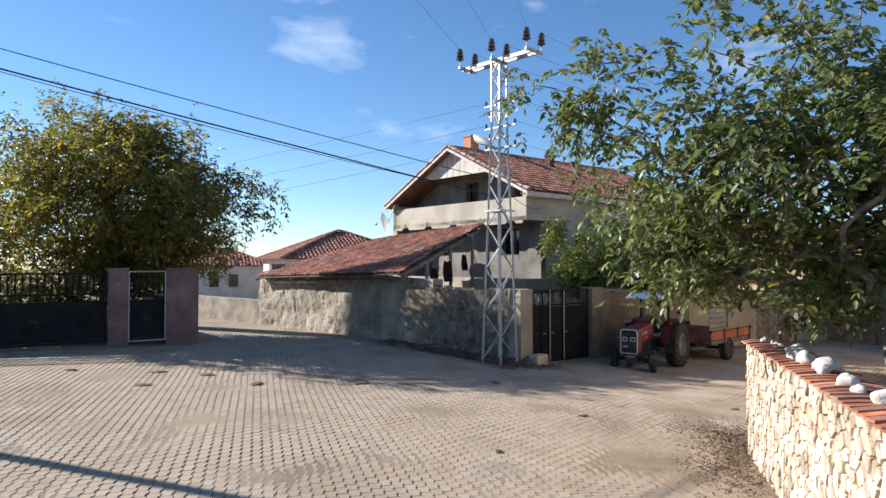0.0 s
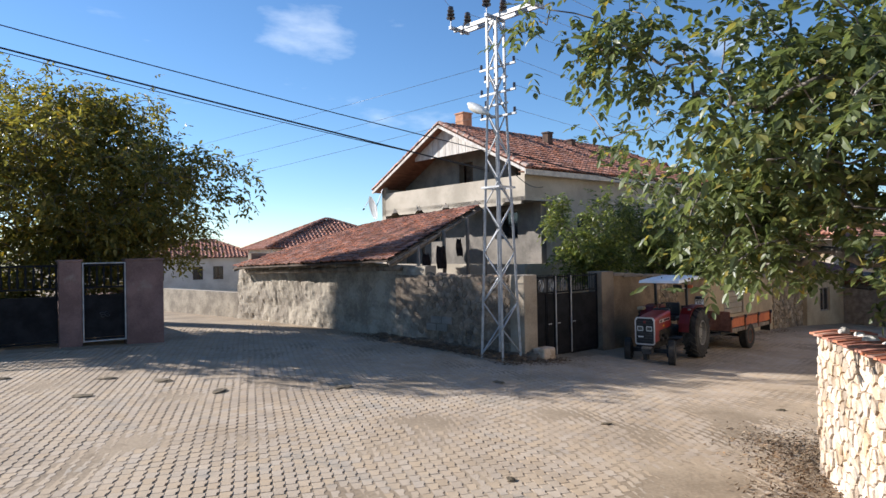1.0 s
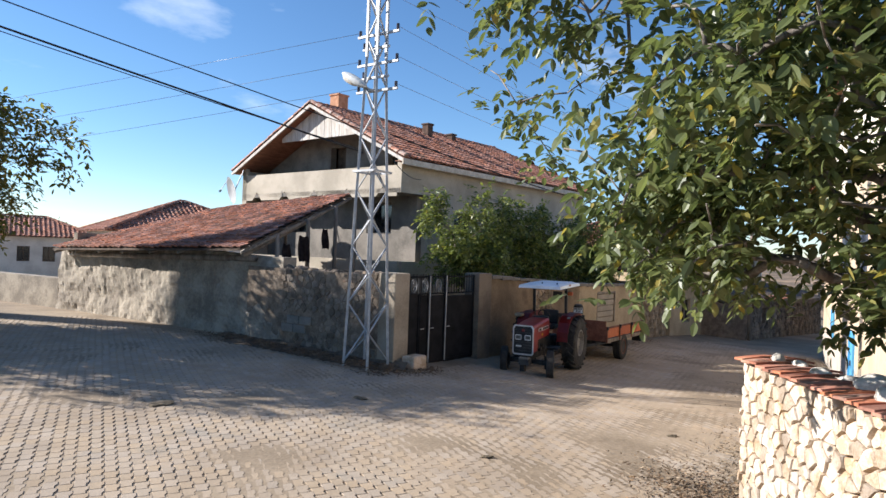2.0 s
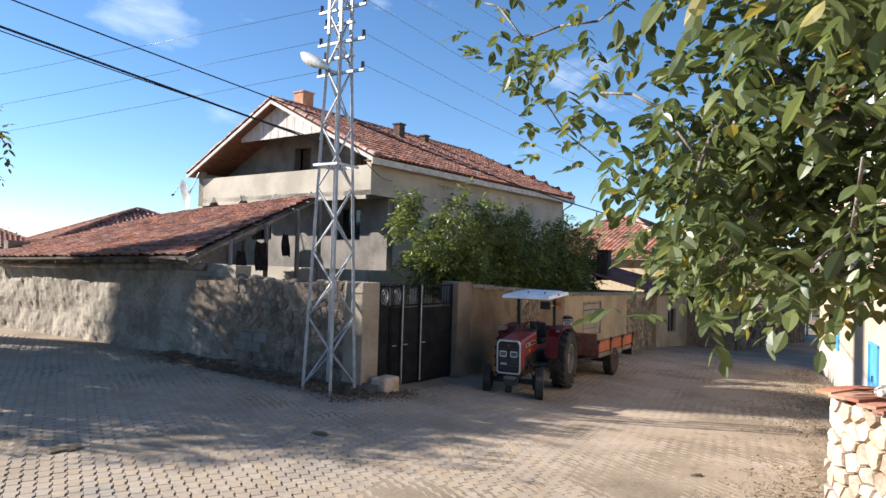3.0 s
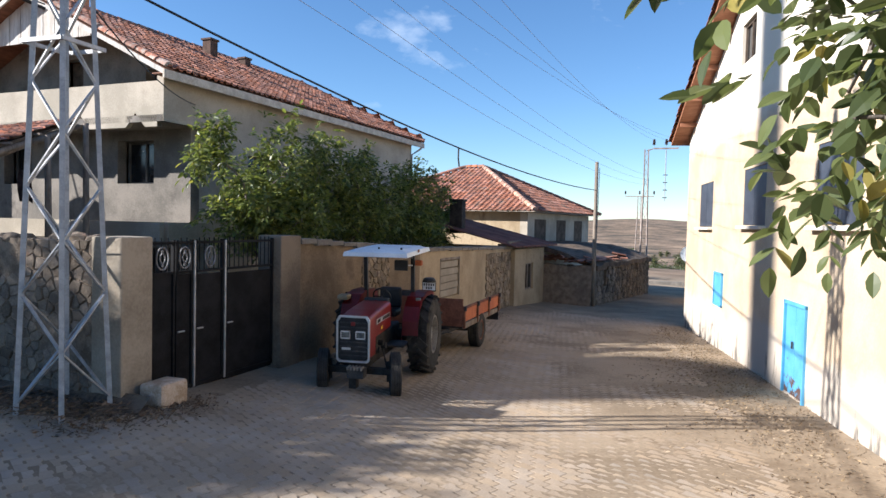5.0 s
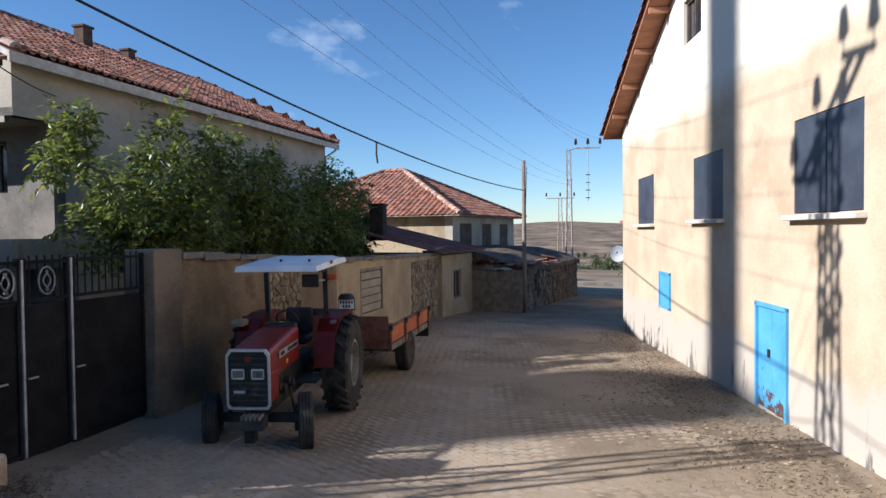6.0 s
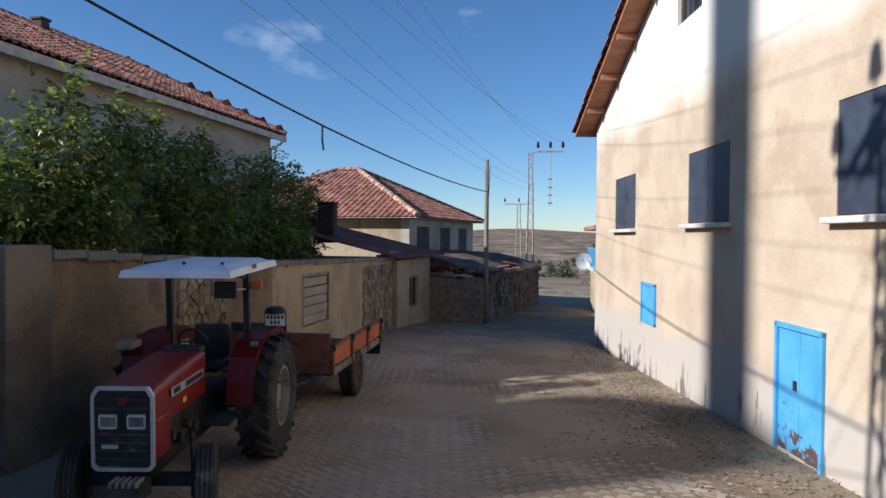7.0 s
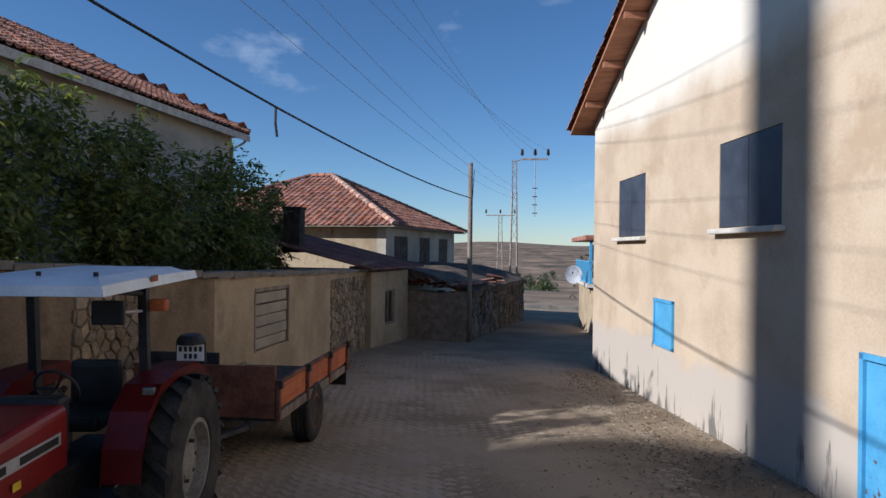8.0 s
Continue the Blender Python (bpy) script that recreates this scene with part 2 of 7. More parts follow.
M_WALNUT = leaf_mat("walnut_leaf", (0.056, 0.076, 0.03), (0.15, 0.176, 0.064), (0.30, 0.25, 0.07), 0.38, 1.5)
M_AUTUMN = leaf_mat("turning_leaf", (0.075, 0.08, 0.024), (0.22, 0.19, 0.05), (0.32, 0.21, 0.05), 0.46, 1.65)
M_APRICOT = leaf_mat("fruit_tree_leaf", (0.055, 0.08, 0.026), (0.215, 0.245, 0.07), (0.30, 0.29, 0.08), 0.36)
M_DULLBUSH = leaf_mat("dusty_shrub_leaf", (0.05, 0.07, 0.03), (0.11, 0.12, 0.05), (0.15, 0.14, 0.06))
M_STRAW = mat("dry_straw", (0.16, 0.115, 0.07), (0.30, 0.225, 0.14), 5, 40, 0.95, 0.2, rnd="island")


# ---------------------------------------------------------------- tools
def ground_z(x, y):
    """Height of the ground: a plaza that falls gently along the lane, then a valley and far hills."""
    yy = min(max(y, -12.0), 20.0)
    near = 0.005 - 0.0369 * min(x, 62.0) + 0.0231 * yy
    if 13 < x < 45:
        near -= 0.11 * math.exp(-((y - 8.6) / 2.6) ** 2) * min(1.0, (x - 13) / 5.0) * min(1.0, (45 - x) / 10.0)
    if x < -10:
        near += 0.0369 * (x + 10) * 0.5
    if x > 62:
        d = x - 62
        s = min(d / 260.0, 1.0)
        near -= 18.0 * s * s * (3 - 2 * s)
        if d > 420:
            h = min((d - 420) / 1500.0, 1.0)
            near += (30 + 9 * math.sin(y * 0.0021 + 0.6) + 7 * math.sin(y * 0.0057 + 2.2) + 4 * math.sin(y * 0.013 + 0.4)) * h * h * (3 - 2 * h)
            near += 3.0 * h * math.sin(d * 0.011 + y * 0.004)
    return near


def part(name, bm, material, parent=None, label="", kind=""):
    """Links a bmesh as one mesh object, under a thing or a part."""
    me = bpy.data.meshes.new(name)
    bm.normal_update()
    bm.to_mesh(me)
    bm.free()
    me.materials.append(material)
    ob = new(name, me)
    if parent is not None:
        ob.parent = parent
    return tagged(ob, label=label, kind=kind)


def raw(name, verts, faces, material, parent=None, label="", kind="", smooth=False):
    me = bpy.data.meshes.new(name)
    me.from_pydata(verts, [], faces)
    me.materials.append(material)
    if smooth:
        me.polygons.foreach_set("use_smooth", [True] * len(me.polygons))
    me.update()
    ob = new(name, me)
    if parent is not None:
        ob.parent = parent
    return tagged(ob, label=label, kind=kind)


def thing(name, label, category, group="", kind="", m=None):
    ob = new(name)
    if m is not None:
        ob.matrix_basis = m
    return tagged(ob, label, category, group, kind)


def box(bm, cx, cy, cz, sx, sy, sz, m=None, bevel=0.0):
    """A box by centre and size, moved by m, with its edges rounded by bevel."""
    mm = Matrix.Translation((cx, cy, cz)) @ Matrix.Diagonal((sx, sy, sz, 1))
    if m is not None:
        mm = m @ mm
    made = bmesh.ops.create_cube(bm, size=1, matrix=mm)["verts"]
    if bevel:
        edges = list({e for v in made for e in v.link_edges})
        bmesh.ops.bevel(bm, geom=edges, offset=bevel, segments=2, affect="EDGES", profile=0.6)
    return bm


def B(*a, **k):
    return box(bmesh.new(), *a, **k)


def rod(bm, a, b, r, r2=None, sides=8):
    """A round bar from a to b."""
    a, b = Vector(a), Vector(b)
    d = b - a
    q = d.to_track_quat("Z", "Y").to_matrix().to_4x4()
    bmesh.ops.create_cone(bm, cap_ends=True, segments=sides, radius1=r, radius2=r if r2 is None else r2, depth=d.length, matrix=Matrix.Translation((a + b) / 2) @ q)
    return bm


def bar(bm, a, b, w, h, up=(0, 0, 1)):
    """A squared bar from a to b."""
    a, b = Vector(a), Vector(b)
    d = (b - a)
    z = d.normalized()
    u = Vector(up)
    x = u.cross(z)
    if x.length < 1e-4:
        x = Vector((1, 0, 0)).cross(z)
    x.normalize()
    y = z.cross(x)
    m = Matrix((x, y, z)).transposed().to_4x4()
    m.translation = (a + b) / 2
    bmesh.ops.create_cube(bm, size=1, matrix=m @ Matrix.Diagonal((w, h, d.length, 1)))
    return bm


def prism(bm, pts, z0, z1):
    """Upright prism over a plan; z0 and z1 may be functions of x, y."""
    f0 = z0 if callable(z0) else (lambda x, y: z0)
    f1 = z1 if callable(z1) else (lambda x, y: z1)
    lo = [bm.verts.new((x, y, f0(x, y))) for x, y in pts]
    hi = [bm.verts.new((x, y, f1(x, y))) for x, y in pts]
    n = len(pts)
    bm.faces.new(lo[::-1])
    bm.faces.new(hi)
    for i in range(n):
        bm.faces.new((lo[i], lo[(i + 1) % n], hi[(i + 1) % n], hi[i]))
    bmesh.ops.recalc_face_normals(bm, faces=bm.faces)
    return bm


def lathe(bm, profile, m, sides=20):
    """Turns (radius, height) pairs about the z axis of m."""
    rings = []
    for r, h in profile:
        rings.append([bm.verts.new(m @ Vector((r * math.cos(2 * math.pi * i / sides), r * math.sin(2 * math.pi * i / sides), h))) for i in range(sides)])
    for a, b in zip(rings, rings[1:]):
        for i in range(sides):
            bm.faces.new((a[i], a[(i + 1) % sides], b[(i + 1) % sides], b[i]))
    bm.faces.new(rings[0][::-1])
    bm.faces.new(rings[-1])
    bmesh.ops.recalc_face_normals(bm, faces=bm.faces)
    return bm


def wall_panel(bm, p, q, z0, z1, thick, holes=(), side=1):
    """Wall from p to q with real openings: holes are (u0, u1, v0, v1), u metres from p, v heights. z1 may be a function of u. Thickness goes to the left of p->q times side."""
    p, q = Vector(p), Vector(q)
    d = q - p
    ln = d.length
    d.normalize()
    nrm = Vector((-d.y, d.x)) * side
    top = z1 if callable(z1) else (lambda u: z1)
    us = sorted({0.0, ln, *[h[0] for h in holes], *[h[1] for h in holes], *([ln * i / 8 for i in range(9)] if callable(z1) else [])})
    vs = sorted({v for h in holes for v in (h[2], h[3])})
    for u0, u1 in zip(us, us[1:]):
        um = (u0 + u1) / 2
        levels = [z0, *[v for v in vs if z0 < v < min(top(u0), top(u1))], None]
        spans = []
        for v0, v1 in zip(levels, levels[1:]):
            vm = (v0 + (v1 if v1 is not None else v0 + 0.02)) / 2
            if any(h[0] <= um <= h[1] and h[2] <= vm <= h[3] for h in holes):
                continue
            if spans and spans[-1][1] == v0:
                spans[-1][1] = v1
            else:
                spans.append([v0, v1])
        for v0, v1 in spans:
            vv = []
            for off in (0, thick):
                for u, v in ((u0, v0), (u1, v0), (u1, top(u1) if v1 is None else v1), (u0, top(u0) if v1 is None else v1)):
                    w = p + d * u + nrm * off
                    vv.append(bm.verts.new((w.x, w.y, v)))
            for f in ((0, 1, 2, 3), (7, 6, 5, 4), (0, 4, 5, 1), (1, 5, 6, 2), (2, 6, 7, 3), (3, 7, 4, 0)):
                bm.faces.new([vv[i] for i in f])
    bmesh.ops.remove_doubles(bm, verts=bm.verts, dist=0.0005)
    seen = {}
    for f in list(bm.faces):
        key = frozenset(f.verts)
        seen.setdefault(key, []).append(f)
    bmesh.ops.delete(bm, geom=[f for fs in seen.values() if len(fs) > 1 for f in fs], context="FACES_ONLY")
    bmesh.ops.recalc_face_normals(bm, faces=bm.faces)
    return bm


def frame_on(p, q, side=1):
    """Pose whose x runs along p->q, y out of the wall, z up."""
    d = (Vector(q) - Vector(p)).normalized()
    o = Vector((d.y, -d.x)) * side
    m = Matrix(((d.x, o.x, 0, p[0]), (d.y, o.y, 0, p[1]), (0, 0, 1, 0), (0, 0, 0, 1)))
    return m


def tube(points, radius, sides=5, verts=None, faces=None):
    """Tapered tube through points; radius is a number or one a point. Appends to verts and faces."""
    verts = [] if verts is None else verts
    faces = [] if faces is None else faces
    n = len(points)
    rs = radius if isinstance(radius, (list, tuple)) else [radius] * n
    base = len(verts)
    for i, p in enumerate(points):
        a = Vector(points[max(i - 1, 0)])
        b = Vector(points[min(i + 1, n - 1)])
        z = (b - a).normalized() if (b - a).length > 1e-6 else Vector((0, 0, 1))
        x = z.cross(Vector((0.31, 0.92, 0.21))).normalized()
        y = z.cross(x)
        for k in range(sides):
            t = 2 * math.pi * k / sides
            w = Vector(p) + (x * math.cos(t) + y * math.sin(t)) * rs[i]
            verts.append((w.x, w.y, w.z))
    for i in range(n - 1):
        for k in range(sides):
            faces.append((base + i * sides + k, base + i * sides + (k + 1) % sides, base + (i + 1) * sides + (k + 1) % sides, base + (i + 1) * sides + k))
    faces.append([base + k for k in range(sides)][::-1])
    faces.append([base + (n - 1) * sides + k for k in range(sides)])
    return verts, faces


def sag(a, b, drop, n=14):
    a, b = Vector(a), Vector(b)
    return [a.lerp(b, i / n) - Vector((0, 0, 4 * drop * (i / n) * (1 - i / n))) for i in range(n + 1)]


def cable(name, a, b, drop, r, material, label, group="overhead wires"):
    v, f = tube(sag(a, b, drop), r, 5)
    return tagged(raw(name, v, f, material, smooth=True), label, "cable", group)


# ---- rubble: irregular cells over a wall face
def cells(w, h, size, seed, jitter=0.42):
    """Irregular polygons that fill w by h: the nearest-point cells of a shaken grid."""
    rng = random.Random(seed)
    nx, nz = max(1, round(w / size / 1.15)), max(1, round(h / size * 1.1))
    seeds = []
    for i in range(-1, nx + 1):
        for j in range(-1, nz + 1):
            seeds.append(((i + 0.5 + (0.5 if j % 2 else 0) + rng.uniform(-jitter, jitter)) * w / nx, (j + 0.5 + rng.uniform(-jitter, jitter)) * h / nz))
    out = []
    for k, (sx, sz) in enumerate(seeds):
        if not (-size * 0.3 < sx < w + size * 0.3 and 0 < sz < h):
            continue
        poly = [(0, 0), (w, 0), (w, h), (0, h)]
        for m, (tx, tz) in enumerate(seeds):
            dx, dz = tx - sx, tz - sz
            dd = dx * dx + dz * dz
            if m == k or dd > (size * 3.2) ** 2:
                continue
            lim = (tx * tx + tz * tz - sx * sx - sz * sz) / 2
            nxt = []
            for i in range(len(poly)):
                a, b = poly[i], poly[(i + 1) % len(poly)]
                fa, fb = a[0] * dx + a[1] * dz - lim, b[0] * dx + b[1] * dz - lim
                if fa <= 0:
                    nxt.append(a)
                if fa * fb < 0:
                    s = fa / (fa - fb)
                    nxt.append((a[0] + (b[0] - a[0]) * s, a[1] + (b[1] - a[1]) * s))
            poly = nxt
            if len(poly) < 3:
                break
        if len(poly) >= 3:
            out.append(poly)
    return out


def stone_shape(poly, rng, gap, proud):
    """A rounded stone over a cell: base ring, shoulder ring and a smaller uneven face."""
    cx = sum(p[0] for p in poly) / len(poly)
    cz = sum(p[1] for p in poly) / len(poly)
    size = math.sqrt(max(sum(poly[i][0] * poly[(i + 1) % len(poly)][1] - poly[(i + 1) % len(poly)][0] * poly[i][1] for i in range(len(poly))) / 2, 1e-5))
    if size < 0.035:
        return None
    k0 = max(0.5, 1 - gap / size * 1.4)
    ring = []
    for i in range(len(poly)):
        a, b = poly[i], poly[(i + 1) % len(poly)]
        if math.hypot(a[0] - b[0], a[1] - b[1]) < size * 0.1:
            continue
        ring.append(a)
        if math.hypot(a[0] - b[0], a[1] - b[1]) > size * 0.6:
            ring.append(((a[0] + b[0]) / 2 + rng.uniform(-0.04, 0.04) * size, (a[1] + b[1]) / 2 + rng.uniform(-0.04, 0.04) * size))
    if len(ring) < 3:
        return None
    n = len(ring)
    out = proud * rng.uniform(0.45, 1.15)
    tx, tz = rng.uniform(-0.25, 0.25) * proud / size, rng.uniform(-0.25, 0.25) * proud / size
    v = []
    for k, y in ((k0, -0.03), (k0 * 0.97, out * 0.45), (k0 * 0.87, out)):
        for px, pz in ring:
            dx, dz = (px - cx) * k, (pz - cz) * k
            v.append((dx, y + (dx * tx + dz * tz if y > 0 else 0) + (rng.uniform(-0.1, 0.1) * proud if y > 0 else 0), dz))
    v.append((0, out * 1.06, 0))
    f = []
    for r in range(2):
        for i in range(n):
            f.append((r * n + i, r * n + (i + 1) % n, (r + 1) * n + (i + 1) % n, (r + 1) * n + i))
    for i in range(n):
        f.append((2 * n + i, 2 * n + (i + 1) % n, 3 * n))
    return (cx, cz), v, f


def rubble(parent, m, w, zlo, zhi, size, seed, material, joined, gap=0.02, proud=0.05, parts=300, name="stone", near=None, keep=None):
    """Stones over a wall face: m has x along the wall, y outwards, z up. The first ones, counted from near, are parts, the rest one mesh."""
    rng = random.Random(seed + 77)
    polys = []
    for poly in cells(w, zhi - zlo, size, seed):
        s = stone_shape(poly, rng, gap, proud)
        if s and (keep is None or keep(s[0][0], s[0][1] + zlo)):
            polys.append(s)
    polys.sort(key=lambda s: abs(s[0][0] - (near if near is not None else w / 2)))
    jv, jf = [], []
    for i, ((cx, cz), v, f) in enumerate(polys):
        mm = m @ Matrix.Translation((cx, 0, cz + zlo))
        if i < parts:
            ob = raw(name, v, [t[::-1] for t in f], material, parent)
            ob.matrix_local = mm
        else:
            b = len(jv)
            jv += [tuple(mm @ Vector(p)) for p in v]
            jf += [tuple(b + k for k in t[::-1]) for t in f]
    if jv:
        raw(name + "_rest", jv, jf, joined, parent, kind="stuff")


# ---- roof tiles
def tile_mesh(name, w, ln, material, roll=1.0):
    """One interlocking clay tile: a roll and a pan, a thick lower lip."""
    xs = [(-0.5, 0.012), (-0.36, 0.062), (-0.2, 0.082), (-0.04, 0.056), (0.08, 0.012), (0.3, 0.004), (0.54, 0.014)]
    xs = [(x, 0.012 + (z - 0.012) * roll) for x, z in xs]
    v, f = [], []
    n = len(xs)
    for yy, lift in ((0.0, 0.046), (ln * 1.12, 0.0)):
        for x, z in xs:
            v.append((x * w, yy, z + lift))
    for x, z in xs:
        v.append((x * w, 0.0, z + 0.004))
    for i in range(n - 1):
        f.append((i, i + 1, n + i + 1, n + i))
        f.append((2 * n + i, 2 * n + i + 1, i + 1, i))
    me = bpy.data.meshes.new(name)
    me.from_pydata(v, [], f)
    me.materials.append(material)
    me.update()
    return me, v, f


def tile_roof(parent, e1, e2, r2, r1, w=0.24, ln=0.36, parts=0, seed=1, inside=None, rough=0.012, roll=1.0):
    """Tiles laid in courses over the four-cornered slope e1 e2 (eave) r2 r1 (ridge)."""
    e1, e2, r1, r2 = Vector(e1), Vector(e2), Vector(r1), Vector(r2)
    nv = max(1, round(((r1 - e1).length + (r2 - e2).length) / 2 / ln))
    nu = max(1, round(((e2 - e1).length + (r2 - r1).length) / 2 / w))
    rng = random.Random(seed)
    me, tv, tf = tile_mesh("roof_tile", w, ln, M_TILE, roll)
    jv, jf = [], []
    made = 0
    for j in range(nv):
        for i in range(nu):
            u, v = (i + 0.5) / nu, j / nv
            a = e1.lerp(e2, u).lerp(r1.lerp(r2, u), v)
            if inside and not inside(a):
                continue
            up = (r1.lerp(r2, u) - e1.lerp(e2, u)).normalized()
            along = (e2.lerp(r2, v) - e1.lerp(r1, v))
            sc = along.length / nu / w
            along.normalize()
            nrm = along.cross(up).normalized()
            if nrm.z < 0:
                nrm, along = -nrm, -along
            up2 = nrm.cross(along)
            m = Matrix((along, up2, nrm)).transposed().to_4x4()
            m.translation = a + nrm * rng.uniform(0, rough) + up2 * rng.uniform(-0.02, 0.015)
            m = m @ Matrix.Rotation(rng.uniform(-0.03, 0.03), 4, "Z") @ Matrix.Rotation(rng.uniform(-0.035, 0.035), 4, "Y") @ Matrix.Diagonal((sc, 1, 1, 1))
            if made < parts:
                ob = new("tile", me)
                ob.parent = parent
                ob.matrix_local = m
                made += 1
            else:
                b = len(jv)
                jv += [tuple(m @ Vector(p)) for p in tv]
                jf += [tuple(b + k for k in t) for t in tf]
    if jv:
        raw("tiles", jv, jf, M_TILE_S, parent, kind="stuff")


def hip_face(parent, e1, e2, r2, r1, w=0.3, ln=0.42, seed=1, parts=0):
    """Tiles of even width over a slope whose sides run in to a ridge or a point."""
    e1, e2, r1, r2 = Vector(e1), Vector(e2), Vector(r1), Vector(r2)
    along = (e2 - e1).normalized()
    ln_e = (e2 - e1).length
    a1, a2 = (r1 - e1).dot(along), (r2 - e1).dot(along)
    up = r1 - e1 - along * a1
    hgt = up.length

    def inside(p):
        u = (p - e1).dot(along)
        k = (p - e1).dot(up) / (hgt * hgt)
        return a1 * k + 0.06 < u < ln_e + (a2 - ln_e) * k - 0.06

    tile_roof(parent, e1, e2, e2 + up, e1 + up, w, ln, parts=parts, seed=seed, inside=inside, roll=0.75)


def ridge_caps(parent, a, b, r=0.11, ln=0.38, seed=3, name="ridge_tile", material=None):
    """Half-round tiles end to end from a to b, as one mesh."""
    a, b = Vector(a), Vector(b)
    d = b - a
    n = max(1, round(d.length / ln))
    z = d.normalized()
    x = Vector((0, 0, 1)).cross(z).normalized()
    y = z.cross(x)
    rng = random.Random(seed)
    v, f = [], []
    for i in range(n):
        c = a + d * (i / n)
        e = a + d * ((i + 1.08) / n)
        o = rng.uniform(-0.015, 0.015)
        bse = len(v)
        for p, rr in ((c, r * 1.08), (e, r * 0.92)):
            for k in range(7):
                t = math.pi * k / 6
                w = p + x * (math.cos(t) * rr + o) + y * math.sin(t) * rr
                v.append(tuple(w))
        for k in range(6):
            f.append((bse + k, bse + k + 1, bse + 8 + k, bse + 7 + k))
        f.append([bse + k for k in range(7)])
    return raw(name, v, f, material or M_TILE_S, parent)


# ---- trees
def leaf_cloud(tips, leaf, per, seed, spread, leaflets=6, droop=0.5, clear=None, wide=0.42):
    """Compound leaves at the tips: stalks that lean out and hang, with pairs of folded leaflets. Returns verts, faces."""
    rng = np.random.default_rng(seed)

    def unit(a):
        return a / (np.linalg.norm(a, axis=1, keepdims=True) + 1e-9)

    st = np.repeat(np.array([t[0] for t in tips]), per, axis=0)
    out = np.repeat(np.array([t[1] for t in tips]), per, axis=0)
    st = st + rng.normal(0, spread, st.shape)
    if clear is not None:
        ok = ~clear(st.T)
        st, out = st[ok], out[ok]
    n = len(st)
    d = out * 0.6 + rng.normal(0, 0.75, (n, 3))
    d[:, 2] -= droop * 0.4
    d = unit(d)
    L = leaf * rng.uniform(0.75, 1.25, n)
    side = unit(np.cross(d, (0, 0, 1.0)))
    blocks = []
    for k in range(leaflets):
        s = (k // 2 + 0.6) / (leaflets / 2) * L * 1.3
        p = st + d * s[:, None]
        p[:, 2] -= droop * s * s / (L * 2.2)
        ld = d.copy() if k == leaflets - 1 else d * 0.55 + side * (0.85 if k % 2 else -0.85)
        ld = ld + rng.normal(0, 0.22, (n, 3))
        ld[:, 2] -= droop * 0.55
        ld = unit(ld)
        up = np.concatenate((rng.normal(0, 0.5, (n, 2)), np.ones((n, 1))), 1)
        wv = unit(np.cross(ld, up))
        nv = np.cross(wv, ld)
        ll = (L * rng.uniform(0.6, 1.0, n))[:, None]
        hw = ll * wide * 0.5
        bend = rng.uniform(0.02, 0.2, n)[:, None] * ll

        def at(along, across):
            return p + ld * ll * along + wv * hw * across - nv * (bend * along * along - hw * 0.22 * abs(across))

        blocks.append(np.stack((at(0, 0), at(0.16, 0.62), at(0.4, 1.0), at(0.66, 0.86), at(0.86, 0.46), at(1.0, 0), at(0.86, -0.46), at(0.66, -0.86), at(0.4, -1.0), at(0.16, -0.62), at(0.5, 0)), 1).reshape(-1, 3))
    V = np.concatenate(blocks)
    m = len(V) // 11
    fan = np.array([(q, 10, (q + 1) % 10) for q in range(10)])
    F = (np.arange(m)[:, None, None] * 11 + fan[None]).reshape(-1, 3)
    return V.tolist(), F.tolist()


def tree(name, base, fork, targets, trunk_r, leaf, per, material, seed, label, spread=0.14, leaflets=6, droop=0.5, clear=None, category="tree", wide=0.42, bark=None, twig=0.006):
    """A trunk that forks at `fork`, limbs that reach for the targets, leaves at their tips."""
    rng = random.Random(seed)
    root = thing(name, label, category)
    base, fork = Vector(base), Vector(fork)
    nodes = [base, base.lerp(fork, 0.5) + Vector((rng.uniform(-.06, .06), rng.uniform(-.06, .06), 0)), fork]
    up = [None, 0, 1]
    tips = []
    for t in sorted((Vector(t) for t in targets), key=lambda t: (t - fork).length):
        best = min(range(2, len(nodes)), key=lambda i: (nodes[i] - t).length + 0.25 * (nodes[i] - fork).length)
        a = nodes[best]
        ln = (t - a).length
        steps = max(2, int(ln / 0.35))
        last = best
        for s in range(1, steps + 1):
            k = s / steps
            p = a.lerp(t, k) + Vector((rng.uniform(-1, 1), rng.uniform(-1, 1), rng.uniform(-1, 1))) * 0.07 * ln * math.sin(math.pi * k) + Vector((0, 0, 0.12 * ln * math.sin(math.pi * k)))
            nodes.append(p)
            up.append(last)
            last = len(nodes) - 1
        o = (t - a).normalized()
        tips.append((tuple(t), tuple(o)))
        if steps > 2:
            tips.append((tuple(nodes[last - 1]), tuple(o)))
    load = [0] * len(nodes)
    for i in range(len(nodes) - 1, 0, -1):
        load[i] = max(load[i], 1)
        load[up[i]] += load[i]
    tot = load[0]
    v, f = [], []
    rad = [max(twig, trunk_r * (x / tot) ** 0.58) for x in load]
    for i in range(1, len(nodes)):
        j = up[i]
        tube([nodes[j], nodes[i]], [rad[j] if j < 3 or rad[j] < rad[i] * 1.6 else rad[i] * 1.25, rad[i]], 7 if rad[i] > 0.04 else 4, v, f)
    raw("trunk", v, f, bark or M_BARK, root, smooth=True)
    lv, lf = leaf_cloud(tips, leaf, per, seed, spread, leaflets, droop, clear, wide)
    raw("crown", lv, lf, material, root, kind="stuff")
    return root


